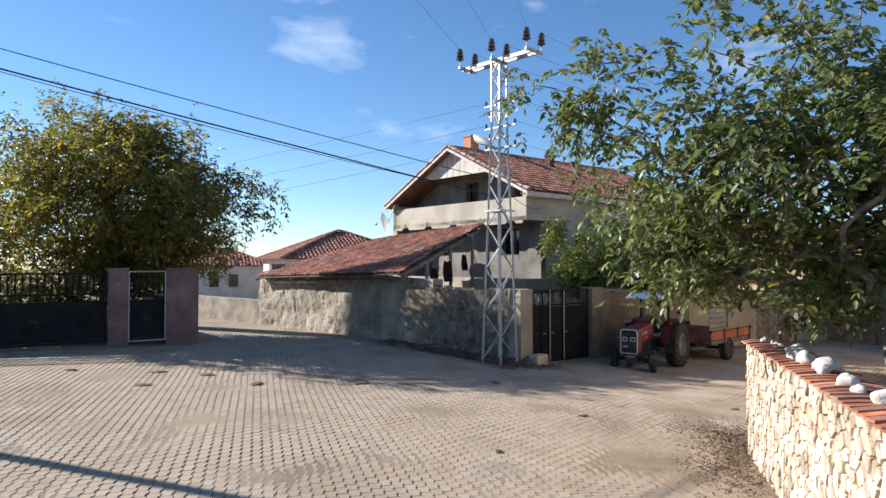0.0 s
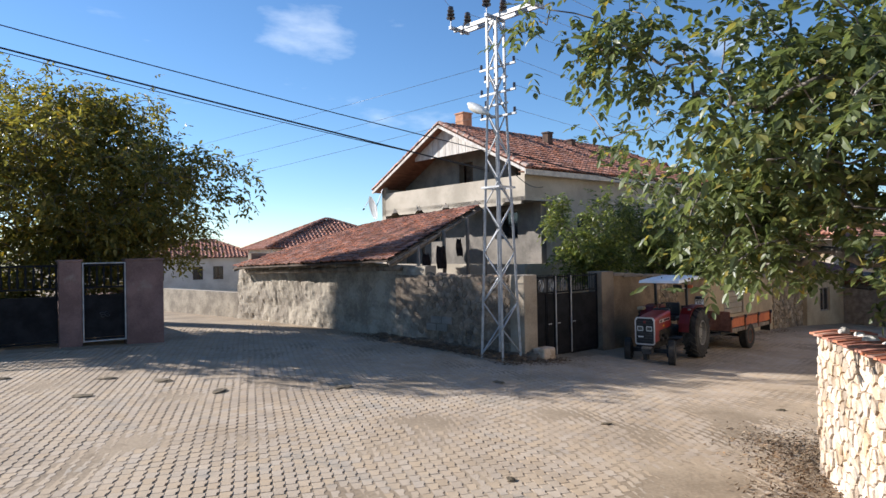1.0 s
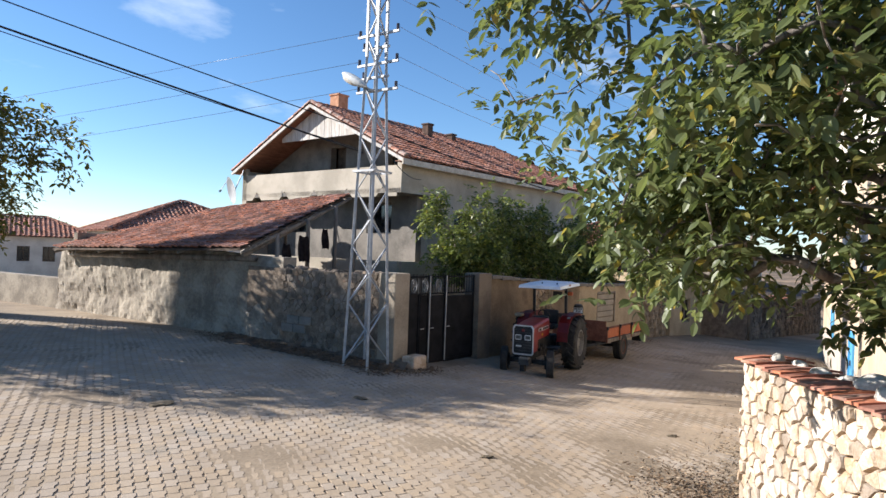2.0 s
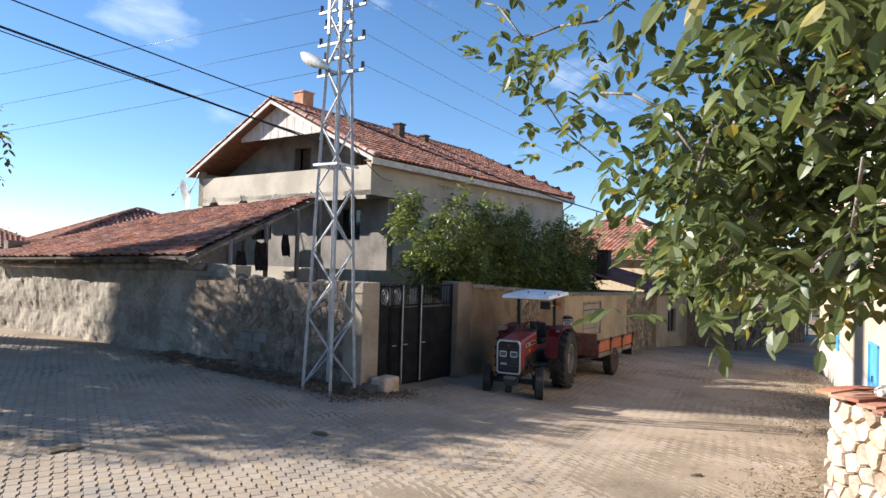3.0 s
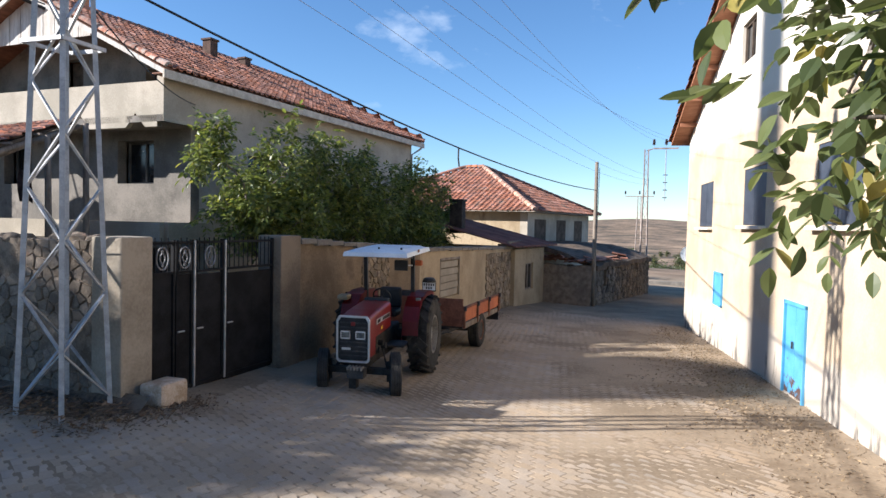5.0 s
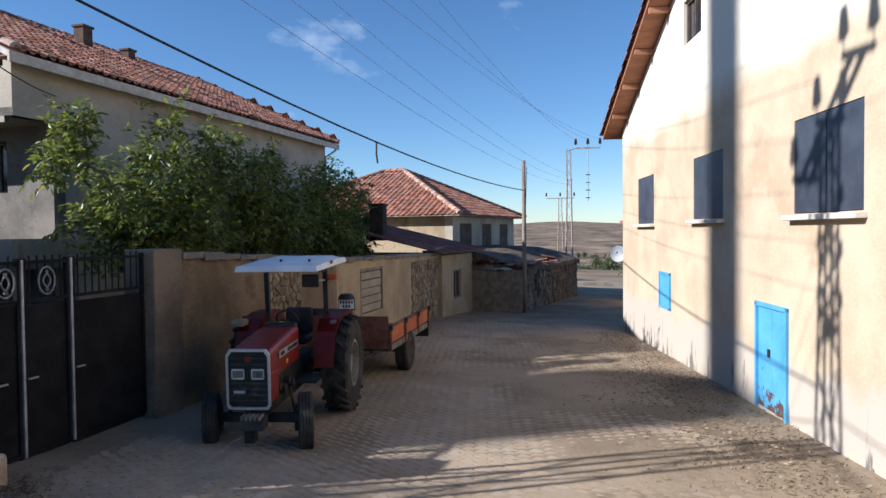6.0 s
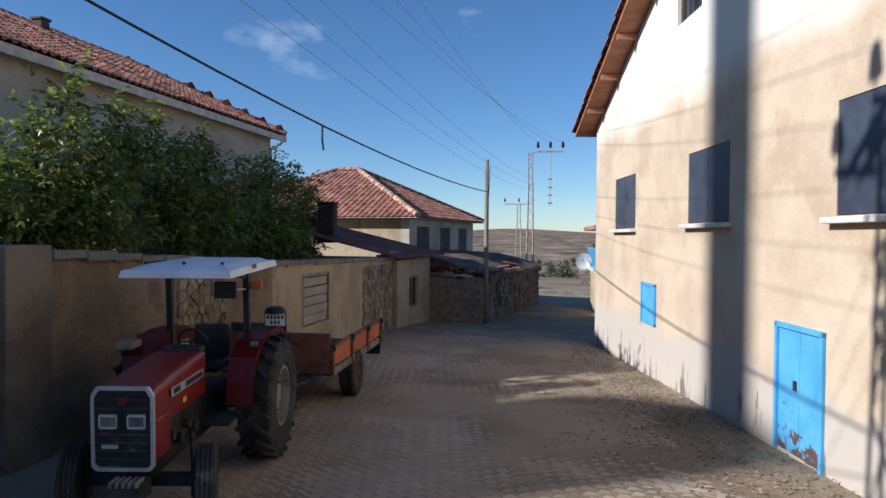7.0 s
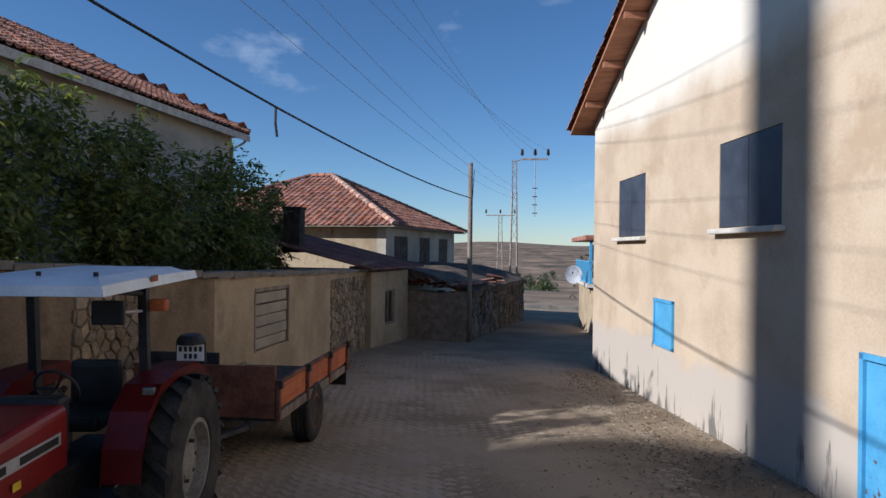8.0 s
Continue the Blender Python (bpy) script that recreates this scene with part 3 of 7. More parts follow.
def crown_targets(c, r, n, seed, hollow=0.35, lumps=0.35, floor=None, cut=None):
    """Points through an uneven crown about c with half-axes r, more of them outside."""
    rng = random.Random(seed)
    out = []
    tries = 0
    while len(out) < n and tries < n * 60:
        tries += 1
        d = Vector((rng.gauss(0, 1), rng.gauss(0, 1), rng.gauss(0, 1))).normalized()
        k = rng.uniform(hollow ** 2, 1) ** 0.5
        k *= 1 - lumps * 0.5 + lumps * noise.noise(d * 2.3 + Vector((seed, 0, 0)))
        p = Vector((c[0] + d.x * r[0] * k, c[1] + d.y * r[1] * k, c[2] + d.z * r[2] * k))
        if floor is not None and p.z < floor:
            continue
        if cut is not None and cut(p):
            continue
        out.append(p)
    return out


# ---------------------------------------------------------------- ground
def steps(*spans):
    out = []
    for a, b, s in spans:
        n = max(1, round((b - a) / s))
        out += [a + (b - a) * i / n for i in range(n)]
    return out + [spans[-1][1]]


def build_ground():
    xs = steps((-900, -100, 100), (-100, -10, 9), (-10, 34, 0.4), (34, 64, 1.5), (64, 480, 13), (480, 2400, 60), (2400, 4200, 300))
    ys = steps((-2600, -300, 115), (-300, -40, 20), (-40, -4, 3), (-4, 24, 0.4), (24, 60, 3), (60, 400, 20), (400, 3000, 130))
    v = []
    for x in xs:
        for y in ys:
            z = ground_z(x, y)
            if -10 <= x <= 34 and -4 <= y <= 24:
                z += 0.007 * noise.noise(Vector((x * 0.55, y * 0.55, 0))) + 0.005 * noise.noise(Vector((x * 1.7, y * 1.7, 4))) + 0.0066 + 0.003 * min(1.0, max(0.0, (x - 14.0) / 6.0)) + 0.005 * math.exp(-((y - 5.2 - 0.1 * (x - 12)) / 1.6) ** 2) * (1 if x > 8 else 0)
            v.append((x, y, z))
    n = len(ys)
    f = [(i * n + j, (i + 1) * n + j, (i + 1) * n + j + 1, i * n + j + 1) for i in range(len(xs) - 1) for j in range(n - 1)]
    return tagged(raw("ground", v, f, M_GROUND, smooth=True), "dry dusty village ground running out to bare hills", "ground", kind="structure")


def far_ground():
    """Dirt near by; scrub and dry fields in the valley."""
    m = mat("dry_ground", (0.211, 0.16, 0.106), (0.339, 0.264, 0.181), 0.5, 22, 0.96, 0.5, stain=(0.193, 0.141, 0.0907), stain_scale=1.4, stain_at=0.58)
    n, l = m.node_tree.nodes, m.node_tree.links
    b = n["Principled BSDF"]
    base = b.inputs["Base Color"].links[0].from_socket
    g = n.new("ShaderNodeNewGeometry")
    sep = n.new("ShaderNodeSeparateXYZ")
    l.new(g.outputs["Position"], sep.inputs[0])
    mr = n.new("ShaderNodeMapRange")
    mr.inputs["From Min"].default_value, mr.inputs["From Max"].default_value = 64, 75
    l.new(sep.outputs["X"], mr.inputs["Value"])
    nz = n.new("ShaderNodeTexNoise")
    nz.inputs["Scale"].default_value, nz.inputs["Detail"].default_value, nz.inputs["Roughness"].default_value = 0.022, 10, 0.78
    l.new(g.outputs["Position"], nz.inputs["Vector"])
    r = n.new("ShaderNodeValToRGB")
    e = r.color_ramp.elements
    e[0].position, e[0].color = 0.42, (0.07, 0.058, 0.038, 1)
    e[1].position, e[1].color = 0.64, (0.36, 0.25, 0.16, 1)
    x = r.color_ramp.elements.new(0.5)
    x.color = (0.18, 0.125, 0.08, 1)
    l.new(nz.outputs["Fac"], r.inputs["Fac"])
    mx = n.new("ShaderNodeMix")
    mx.data_type = "RGBA"
    l.new(mr.outputs["Result"], mx.inputs["Factor"])
    l.new(base, mx.inputs["A"])
    l.new(r.outputs["Color"], mx.inputs["B"])
    l.new(mx.outputs["Result"], b.inputs["Base Color"])
    return m


M_GROUND = far_ground()
ground = build_ground()



# ---------------------------------------------------------------- garden wall and gate by the lane
GW = 14.62          # road face of the garden wall
GWT = 1.88          # its top


def garden_wall():
    w = thing("wall_garden", "old garden wall of rubble and rough mud plaster", "wall", kind="structure")
    low = lambda x, y: ground_z(x, y) - 0.5
    # plastered stretch under the shed roof
    bm = bmesh.new()
    ys = [15.9 + i * 0.1 for i in range(113)]
    rng = random.Random(5)
    rows = 28
    grid = []
    for y in ys:
        col = []
        for j in range(rows + 1):
            z = -0.6 + (2.7 + 0.09 * min(1.0, max(0.0, (y - 17.0) / 2))) * j / rows
            bulge = 0.09 * noise.noise(Vector((y * 0.8, z * 0.9, 1))) + 0.06 * noise.noise(Vector((y * 2.6, z * 2.6, 7))) + 0.035 * noise.noise(Vector((y * 7, z * 7, 3))) - 0.06 * max(0.0, 0.25 - z)
            bend = -0.02 * max(0, y - 19.6)
            col.append(bm.verts.new((GW + 0.02 + bulge + bend + 0.05 * (z - 0.5), y, z)))
        grid.append(col)
    for i in range(len(ys) - 1):
        for j in range(rows):
            bm.faces.new((grid[i][j], grid[i][j + 1], grid[i + 1][j + 1], grid[i + 1][j]))
    ret = bmesh.ops.extrude_face_region(bm, geom=list(bm.faces))
    bmesh.ops.translate(bm, vec=(0.45, 0, 0), verts=[e for e in ret["geom"] if isinstance(e, bmesh.types.BMVert)])
    bmesh.ops.recalc_face_normals(bm, faces=bm.faces)
    part("plaster", bm, M_MUDWALL, w)
    # bare rubble stretch next to the gate
    part("core", prism(bmesh.new(), [(GW + 0.014, 12.55), (GW + 0.45, 12.55), (GW + 0.45, 17.2), (GW + 0.014, 17.2)], low, lambda x, y: GWT - 0.08 + 0.04 * math.sin(y * 3)), M_MORTAR_G, w)
    m = frame_on((GW + 0.02, 17.2), (GW + 0.02, 12.5), 1)
    bare = lambda u, z: noise.noise(Vector((u * 1.1, z * 1.3, 8))) > -0.16 - 0.25 * max(0.0, z - 1.2)
    rubble(w, m, 2.9, -0.55, GWT - 0.06, 0.16, 11, M_RUBBLE, M_RUBBLE_S, 0.009, 0.03, parts=200, keep=lambda u, z: u > 1.38 and bare(u, z) and not (1.3 < u < 2.8 and 0.2 < z < 0.85))
    m2 = m @ Matrix.Translation((2.9, 0, 0))
    rubble(w, m2, 1.75, -0.55, GWT - 0.06, 0.145, 12, M_RUBBLE, M_RUBBLE_S, 0.009, 0.032, parts=100, keep=lambda u, z: bare(u + 2.9, z))
    # pale hollow blocks set into it
    for i in range(2):
        for j in range(2):
            bm = B(0, 0, 0, 0.42, 0.10, 0.2, bevel=0.012)
            ob = part("block", bm, M_CEMENT_SHADED, w)
            ob.matrix_local = m @ pose(1.62 + i * 0.44 + j * 0.2, 0.0, 0.34 + j * 0.215, 0, 0, 0)
    # loose cap stones
    for i in range(16):
        k = rng.uniform(0.05, 0.16)
        bm = bmesh.new()
        bmesh.ops.create_icosphere(bm, subdivisions=2, radius=1)
        for v in bm.verts:
            v.co *= 1 + 0.28 * noise.noise(v.co * 1.4 + Vector((i * 3.1, 0, 0)))
        ob = part("cap_stone", bm, M_RUBBLE, w)
        ob.matrix_local = Matrix.Translation((GW + rng.uniform(0.1, 0.35), 12.75 + i * 0.28 + rng.uniform(-0.12, 0.12), GWT - 0.07)) @ Matrix.Diagonal((k, k * 1.3, k * 0.65, 1))
    # low far stretch beyond the shed
    bm = bmesh.new()
    prism(bm, [(GW - 0.16, 27.1), (GW + 0.3, 27.1), (GW - 0.3, 34), (GW - 0.8, 34)], low, lambda x, y: 1.0 + 0.05 * math.sin(y * 2.3))
    part("low_wall", bm, M_MUDWALL, w)
    return w


M_MORTAR_G = mat("grey_mud_mortar", (0.147, 0.112, 0.081), (0.263, 0.204, 0.149), 5, 40, 0.97, 0.8)
garden_wall()


def concrete_pillar(name, x0, x1, y0, y1, top, material, label, cap=0.0):
    p = thing(name, label, "gate pillar", "gate pillars", kind="structure")
    cx, cy = (x0 + x1) / 2, (y0 + y1) / 2
    z0 = ground_z(cx, cy) - 0.3
    part("shaft", B(cx, cy, (z0 + top) / 2, x1 - x0, y1 - y0, top - z0, bevel=0.025), material, p)
    if cap:
        part("cap", B(cx, cy, top + 0.04, x1 - x0 + cap, y1 - y0 + cap, 0.08, bevel=0.02), material, p)
    return p


M_LANE0 = mat("buff_pillar_render", (0.24, 0.20, 0.15), (0.36, 0.305, 0.235), 1.0, 28, 0.95, 0.4)
concrete_pillar("gate_pillar_1", 14.6, 15.13, 12.12, 12.6, 1.87, M_LANE0, "buff rendered gate pillar beside a rubble wall")
concrete_pillar("gate_pillar_2", 17.86, 18.5, 11.92, 12.38, 1.86, M_SHADECEMENT, "grey cement gate pillar at the lane")

# rough block at the pillar's foot
fb = B(15.05, 11.86, ground_z(15, 11.9) + 0.14, 0.5, 0.36, 0.34, bevel=0.06)
tagged(part("stone_block", fb, M_STONE, None), "worn pale stone block at a gate pillar's foot", "stone block")


M_SCROLL = mat("grey_scroll_iron", (0.16, 0.16, 0.165), (0.26, 0.26, 0.265), 5, 40, 0.6, 0.1, metal=0.3)


def lane_gate():
    """Black sheet gate of three leaves with a row of bars and scroll work above."""
    p, q = (15.15, 12.24), (17.84, 12.1)
    m = frame_on(p, q, 1)
    g = thing("door_gate_lane", "black sheet steel yard gate with barred top", "gate", kind="structure")
    ln = (Vector(q) - Vector(p)).length
    z0 = ground_z(16.6, 12.1)
    edges = [(0.0, 0.46), (0.48, 0.81), (0.85, 1.46), (1.50, ln)]
    for i, (u0, u1) in enumerate(edges):
        leaf = new("leaf")
        leaf.parent = g
        leaf.matrix_local = m
        split = 1.70
        part("sheet", B((u0 + u1) / 2, 0.0, z0 + 0.06 + (split - 0.06) / 2 - 0.02 * i, u1 - u0, 0.03, split - 0.06, bevel=0.004), M_BLACKMETAL, leaf)
        fr = bmesh.new()
        for u in (u0 + 0.02, u1 - 0.02):
            box(fr, u, 0.02, z0 + 1.1, 0.035, 0.05, 2.12)
        for z in (0.08, 1.71, 2.12):
            box(fr, (u0 + u1) / 2, 0.02, z0 + z, u1 - u0, 0.05, 0.035)
        part("frame", fr, M_BLACKMETAL, leaf)
        if i in (1, 2):
            part("stile", B(u1 + 0.02, 0.045, z0 + 1.1, 0.03, 0.03, 2.1, bevel=0.006), M_GALV, leaf, "bare bright steel stile")
        n = max(2, int((u1 - u0) / 0.1))
        for k in range(1, n):
            u = u0 + (u1 - u0) * k / n
            part("upright", rod(bmesh.new(), (u, 0.02, z0 + 1.71), (u, 0.02, z0 + 2.19), 0.009, sides=6), M_BLACKMETAL, leaf)
        if i < 3:
            # ring of scroll work
            v, f = tube([Vector(((u0 + u1) / 2 + 0.11 * math.cos(a), 0.04, z0 + 1.91 + 0.15 * math.sin(a))) for a in [2 * math.pi * s / 16 for s in range(17)]], 0.012, 5)
            raw("scroll", v, f, M_SCROLL, leaf)
            v, f = tube([Vector(((u0 + u1) / 2 + 0.05 * math.cos(a * 2) * math.cos(a), 0.04, z0 + 1.91 + 0.11 * math.sin(a))) for a in [2 * math.pi * s / 20 for s in range(21)]], 0.01, 5)
            raw("scroll", v, f, M_SCROLL, leaf)
        if i:
            part("handle", B(u0 + 0.09, 0.05, z0 + 0.88, 0.12, 0.03, 0.02, bevel=0.005), M_GALV, leaf, "bright steel handle")
    return g


lane_gate()


def lane_wall():
    """Rendered yard wall along the lane, with a bricked-up window, bare stone patches and the low house at its end."""
    w = thing("wall_lane", "yard wall of flaking buff render over stone", "wall", kind="structure")
    pts = [(18.5, 11.96), (24.0, 11.72), (32.9, 11.36)]
    tops = {0: 1.72, 1: 1.40, 2: 1.22}
    holes = {0: (), 1: ((1.5, 3.02, 0.03, 1.1),)}
    for i in range(2):
        a, b = pts[i], pts[i + 1]
        ln = (Vector(b) - Vector(a)).length
        t0, t1 = tops[i], tops[i + 1]
        bm = wall_panel(bmesh.new(), a, b, ground_z(*b) - 0.5, lambda u: t0 + (t1 - t0) * u / ln, 0.35, holes[i], side=1)
        # the stretch behind the tractor has the corner's shade in its colour
        part("render", bm, M_LANE if i else M_LANESHADE, w)
        # coping of mud and stone
        cm = frame_on(a, b, 1)
        cp = bmesh.new()
        n = int(ln / 0.5)
        for k in range(n):
            u = (k + 0.5) * ln / n
            box(cp, u, -0.17, t0 + (t1 - t0) * u / ln + 0.045, ln / n * 1.02, 0.47 + 0.03 * math.sin(k * 2.1), 0.09 + 0.02 * math.sin(k * 1.7), m=cm)
        part("coping", cp, M_CEMENT_SHADED, w)
    # blocks in the old window
    m = frame_on(pts[1], pts[2], 1)
    for r in range(5):
        bm = B(0, 0, 0, 1.46, 0.2, 0.185, bevel=0.01)
        ob = part("block", bm, M_BLOCK, w)
        ob.matrix_local = m @ pose(2.26, -0.128 + 0.012 * (r % 2), 0.145 + r * 0.203 + (0.0 if r < 4 else 0.01))
    # bare stone patches
    m0 = frame_on(pts[0], pts[1], 1)
    rubble(w, m0 @ Matrix.Translation((2.35, 0.005, 0)), 1.35, -0.1, 1.35, 0.16, 31, M_STONE_D, M_STONE_D, 0.012, 0.03, parts=80)
    part("lintel_board", B(0, 0, 0, 1.62, 0.09, 0.07, bevel=0.008), M_WOOD, w).matrix_local = m @ pose(2.26, -0.03, 1.12)
    for du in (1.47, 3.05):
        part("jamb_board", B(0, 0, 0, 0.06, 0.09, 1.1, bevel=0.008), M_WOOD, w).matrix_local = m @ pose(du, -0.03, 0.56)
    rubble(w, m @ Matrix.Translation((5.7, 0.01, 0)), 3.15, -1.25, 1.14, 0.2, 32, M_STONE_D, M_STONE_D, 0.014, 0.04, parts=260)
    return w


M_LANE = mat("flaking_buff_render", (0.297, 0.225, 0.14), (0.45, 0.353, 0.23), 0.9, 28, 0.95, 0.5, stain=(0.211, 0.15, 0.0909), stain_scale=0.9, stain_at=0.58, stretch=(1, 1, 0.6))
# darker render for the near stretch: shade by the gate, put into the colour
M_LANESHADE = mat("shade_darkened_render", (0.151, 0.109, 0.068), (0.27, 0.195, 0.124), 0.9, 28, 0.95, 0.5, stain=(0.14, 0.0997, 0.064), stain_scale=0.9, stain_at=0.56)
M_BLOCK = mat("grey_block", (0.296, 0.255, 0.198), (0.385, 0.335, 0.264), 2, 50, 0.95, 0.5)
M_STONE_D = mat("brown_field_stone", (0.172, 0.126, 0.0782), (0.328, 0.252, 0.17), 3, 40, 0.95, 0.6, rnd="object")
lane_wall()


# ---------------------------------------------------------------- the two-storey house
HX, HY0, HY1, HX1 = 21.0, 17.15, 26.5, 34.6
EAVE, APEX, APY = 5.6, 7.95, 21.75
HM = pose(HX, HY0, 0, 0, 0, -4.2) @ Matrix.Translation((-HX, -HY0, 0))     # the house stands a little askew


def window_unit(name, m, w, h, label, bars=0, shutter=None, frame_mat=None):
    """Window in an opening: m has x along, y out, z up, origin at the sill's middle."""
    win = tagged(new(name), label, "window", "", "structure")
    win.matrix_basis = m
    fr = bmesh.new()
    fm = frame_mat or M_DARKWOOD
    for u in (-w / 2 + 0.03, 0, w / 2 - 0.03):
        box(fr, u, -0.1, h / 2, 0.055, 0.07, h)
    for z in (0.03, h - 0.03):
        box(fr, 0, -0.1, z, w, 0.07, 0.055)
    part("frame", fr, fm, win)
    for s in (-1, 1):
        if shutter:
            part("shutter", B(s * w / 4, -0.02, h / 2, w / 2 - 0.02, 0.025, h - 0.02, bevel=0.004), shutter, win)
        else:
            part("pane", B(s * w / 4, -0.11, h / 2, w / 2 - 0.06, 0.008, h - 0.08), M_GLASSDARK, win)
    for k in range(bars):
        u = -w / 2 + w * (k + 1) / (bars + 1)
        part("window_bar", rod(bmesh.new(), (u, 0.0, 0.02), (u, 0.0, h - 0.02), 0.008, sides=5), M_DARKSTEEL, win)
    return win


def house():
    h = thing("house_main", "two-storey stucco farmhouse with gabled tile roof and balconies", "house", kind="structure", m=HM)
    z0 = -0.9
    low = 1.55     # floor of the lower balcony
    mid = 4.4      # underside of the upper floor
    # side wall to the yard
    holes = [(2.75, 3.7, 2.7, 3.9)]
    part("wall", wall_panel(bmesh.new(), (22.5, HY0), (HX1, HY0), z0, EAVE - 0.05, 0.3, [(a - 1.2, b - 1.2, c, d) for a, b, c, d in holes], 1), M_STUCCO, h)
    # the upper corner that stands out over the balcony
    part("wall", wall_panel(bmesh.new(), (HX, HY0), (22.5, HY0), mid, EAVE - 0.05, 0.2, (), 1), M_STUCCO, h)
    # back and far walls
    part("wall", wall_panel(bmesh.new(), (HX1, HY1), (HX, HY1), z0, EAVE - 0.05, 0.3, (), 1), M_STUCCO, h)
    part("wall", wall_panel(bmesh.new(), (HX1 - 0.001, HY0 + 0.3), (HX1 - 0.001, HY1 - 0.3), z0, EAVE - 0.05, 0.3, (), 1), M_STUCCO, h)
    # front wall of the rooms, set back behind the balconies, with door and window openings; its colour is darkened for
    # the recess shade
    part("wall", wall_panel(bmesh.new(), (22.5, HY1 - 0.3), (22.5, HY0 + 0.3), z0, lambda u: EAVE + (APEX - EAVE) * (1 - abs((HY1 - 0.3 - u) - APY) / 4.85) - 0.12, 0.3, [(4.0, 4.9, 4.55, 6.45), (6.2, 7.5, 3.0, 4.15), (1.6, 2.8, 3.0, 4.15), (7.2, 8.1, 5.0, 6.0)], -1), M_CEMENT_SHADED, h)
    # ground storey under the lower balcony
    part("wall", wall_panel(bmesh.new(), (HX + 0.25, HY1), (HX + 0.25, HY0 + 1.6), z0, low, 0.25, (), -1), M_STUCCO, h)
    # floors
    part("balcony_slab", B((HX + 22.5) / 2, (HY0 + HY1) / 2, mid + 0.08, 1.5, HY1 - HY0 - 0.02, 0.16), M_CEMENT_SHADED, h)
    part("balcony_slab", B((HX + 22.5) / 2, (HY0 + HY1) / 2, low - 0.08, 1.5, HY1 - HY0 - 0.02, 0.16), M_CEMENT_SHADED, h)
    # upper parapet: its lower edge is cut with small peaked notches
    bm = bmesh.new()
    ys = [HY0 + 0.2]
    zs = [mid - 0.12]
    for k in range(5):
        c = HY0 + 0.9 + k * 1.85
        for dy, dz in ((-0.32, 0), (-0.2, 0.12), (0, 0.34), (0.2, 0.12), (0.32, 0)):
            ys.append(c + dy)
            zs.append(mid - 0.12 + dz)
    ys.append(HY1)
    zs.append(mid - 0.12)
    for (ya, za), (yb, zb) in zip(zip(ys, zs), list(zip(ys, zs))[1:]):
        vv = [bm.verts.new((x, y, z)) for x in (HX, HX + 0.14) for y, z in ((ya, za), (yb, zb), (yb, 5.36), (ya, 5.36))]
        for f in ((0, 1, 2, 3), (7, 6, 5, 4), (0, 4, 5, 1), (2, 6, 7, 3)):
            bm.faces.new([vv[i] for i in f])
    bmesh.ops.remove_doubles(bm, verts=bm.verts, dist=0.001)
    bmesh.ops.recalc_face_normals(bm, faces=bm.faces)
    part("parapet", bm, M_STUCCO, h)
    # lower parapet
    part("parapet", wall_panel(bmesh.new(), (HX + 0.05, HY1), (HX + 0.05, HY0), low, low + 0.45, 0.14, (), -1), M_STUCCO, h)
    part("parapet", wall_panel(bmesh.new(), (HX + 0.19, HY0 + 0.02), (22.5, HY0 + 0.02), low, low + 0.45, 0.14, (), 1), M_STUCCO, h)
    # gable boards
    n = 20
    y0, y1 = APY - 2.15, APY + 2.15
    for i in range(n):
        a, b = y0 + (y1 - y0) * i / n, y0 + (y1 - y0) * (i + 1) / n - 0.012
        zt = [APEX - 0.14 - 0.48 * abs(y - APY) for y in (a, b)]
        zb = 6.62
        if min(zt) <= zb + 0.02:
            continue
        x = HX + 0.02 + 0.008 * (i % 2)
        bl = bmesh.new()
        vv = [bl.verts.new(c) for xx in (x, x + 0.025) for c in ((xx, a, zb), (xx, b, zb), (xx, b, zt[1]), (xx, a, zt[0]))]
        for f in ((0, 1, 2, 3), (7, 6, 5, 4), (0, 4, 5, 1), (1, 5, 6, 2), (2, 6, 7, 3), (3, 7, 4, 0)):
            bl.faces.new([vv[i2] for i2 in f])
        bmesh.ops.recalc_face_normals(bl, faces=bl.faces)
        part("gable_board", bl, M_WHITEBOARD, h)
    # corner posts of the upper balcony
    part("post", B(HX + 0.1, HY1 - 0.1, 5.5, 0.2, 0.2, 0.9), M_STUCCO, h)
    # roof
    roof = new("roof")
    roof.parent = h
    ov, of = 0.42, 0.32
    sl = 0.48
    e = APEX - sl * (APY - HY0 + ov)
    A1, A2 = (HX - of, HY0 - ov, e), (HX1 + of, HY0 - ov, e)
    R1, R2 = (HX - of, APY, APEX), (HX1 + of - 2.2, APY, APEX)
    C1, C2 = (HX - of, HY1 + 0.3, APEX - sl * (HY1 + 0.3 - APY)), (HX1 + of, HY1 + 0.3, APEX - sl * (HY1 + 0.3 - APY))
    for a, b, c, d in ((A1, A2, R2, R1), (C2, C1, R1, R2), (A2, C2, R2, R2)):
        bm = bmesh.new()
        lo = [bm.verts.new(Vector(p) - Vector((0, 0, 0.10))) for p in (a, b, c, d)]
        hi = [bm.verts.new(Vector(p) - Vector((0, 0, 0.03))) for p in (a, b, c, d)]
        if c == d:
            bm.verts.remove(lo.pop())
            bm.verts.remove(hi.pop())
        bm.faces.new(lo[::-1])
        bm.faces.new(hi)
        for i in range(len(lo)):
            j = (i + 1) % len(lo)
            bm.faces.new((lo[i], lo[j], hi[j], hi[i]))
        bmesh.ops.recalc_face_normals(bm, faces=bm.faces)
        part("deck", bm, M_REDWOOD, roof, "red-brown boarded underside")
    hip_face(roof, A1, A2, R2, R1, 0.23, 0.34, seed=4, parts=300)
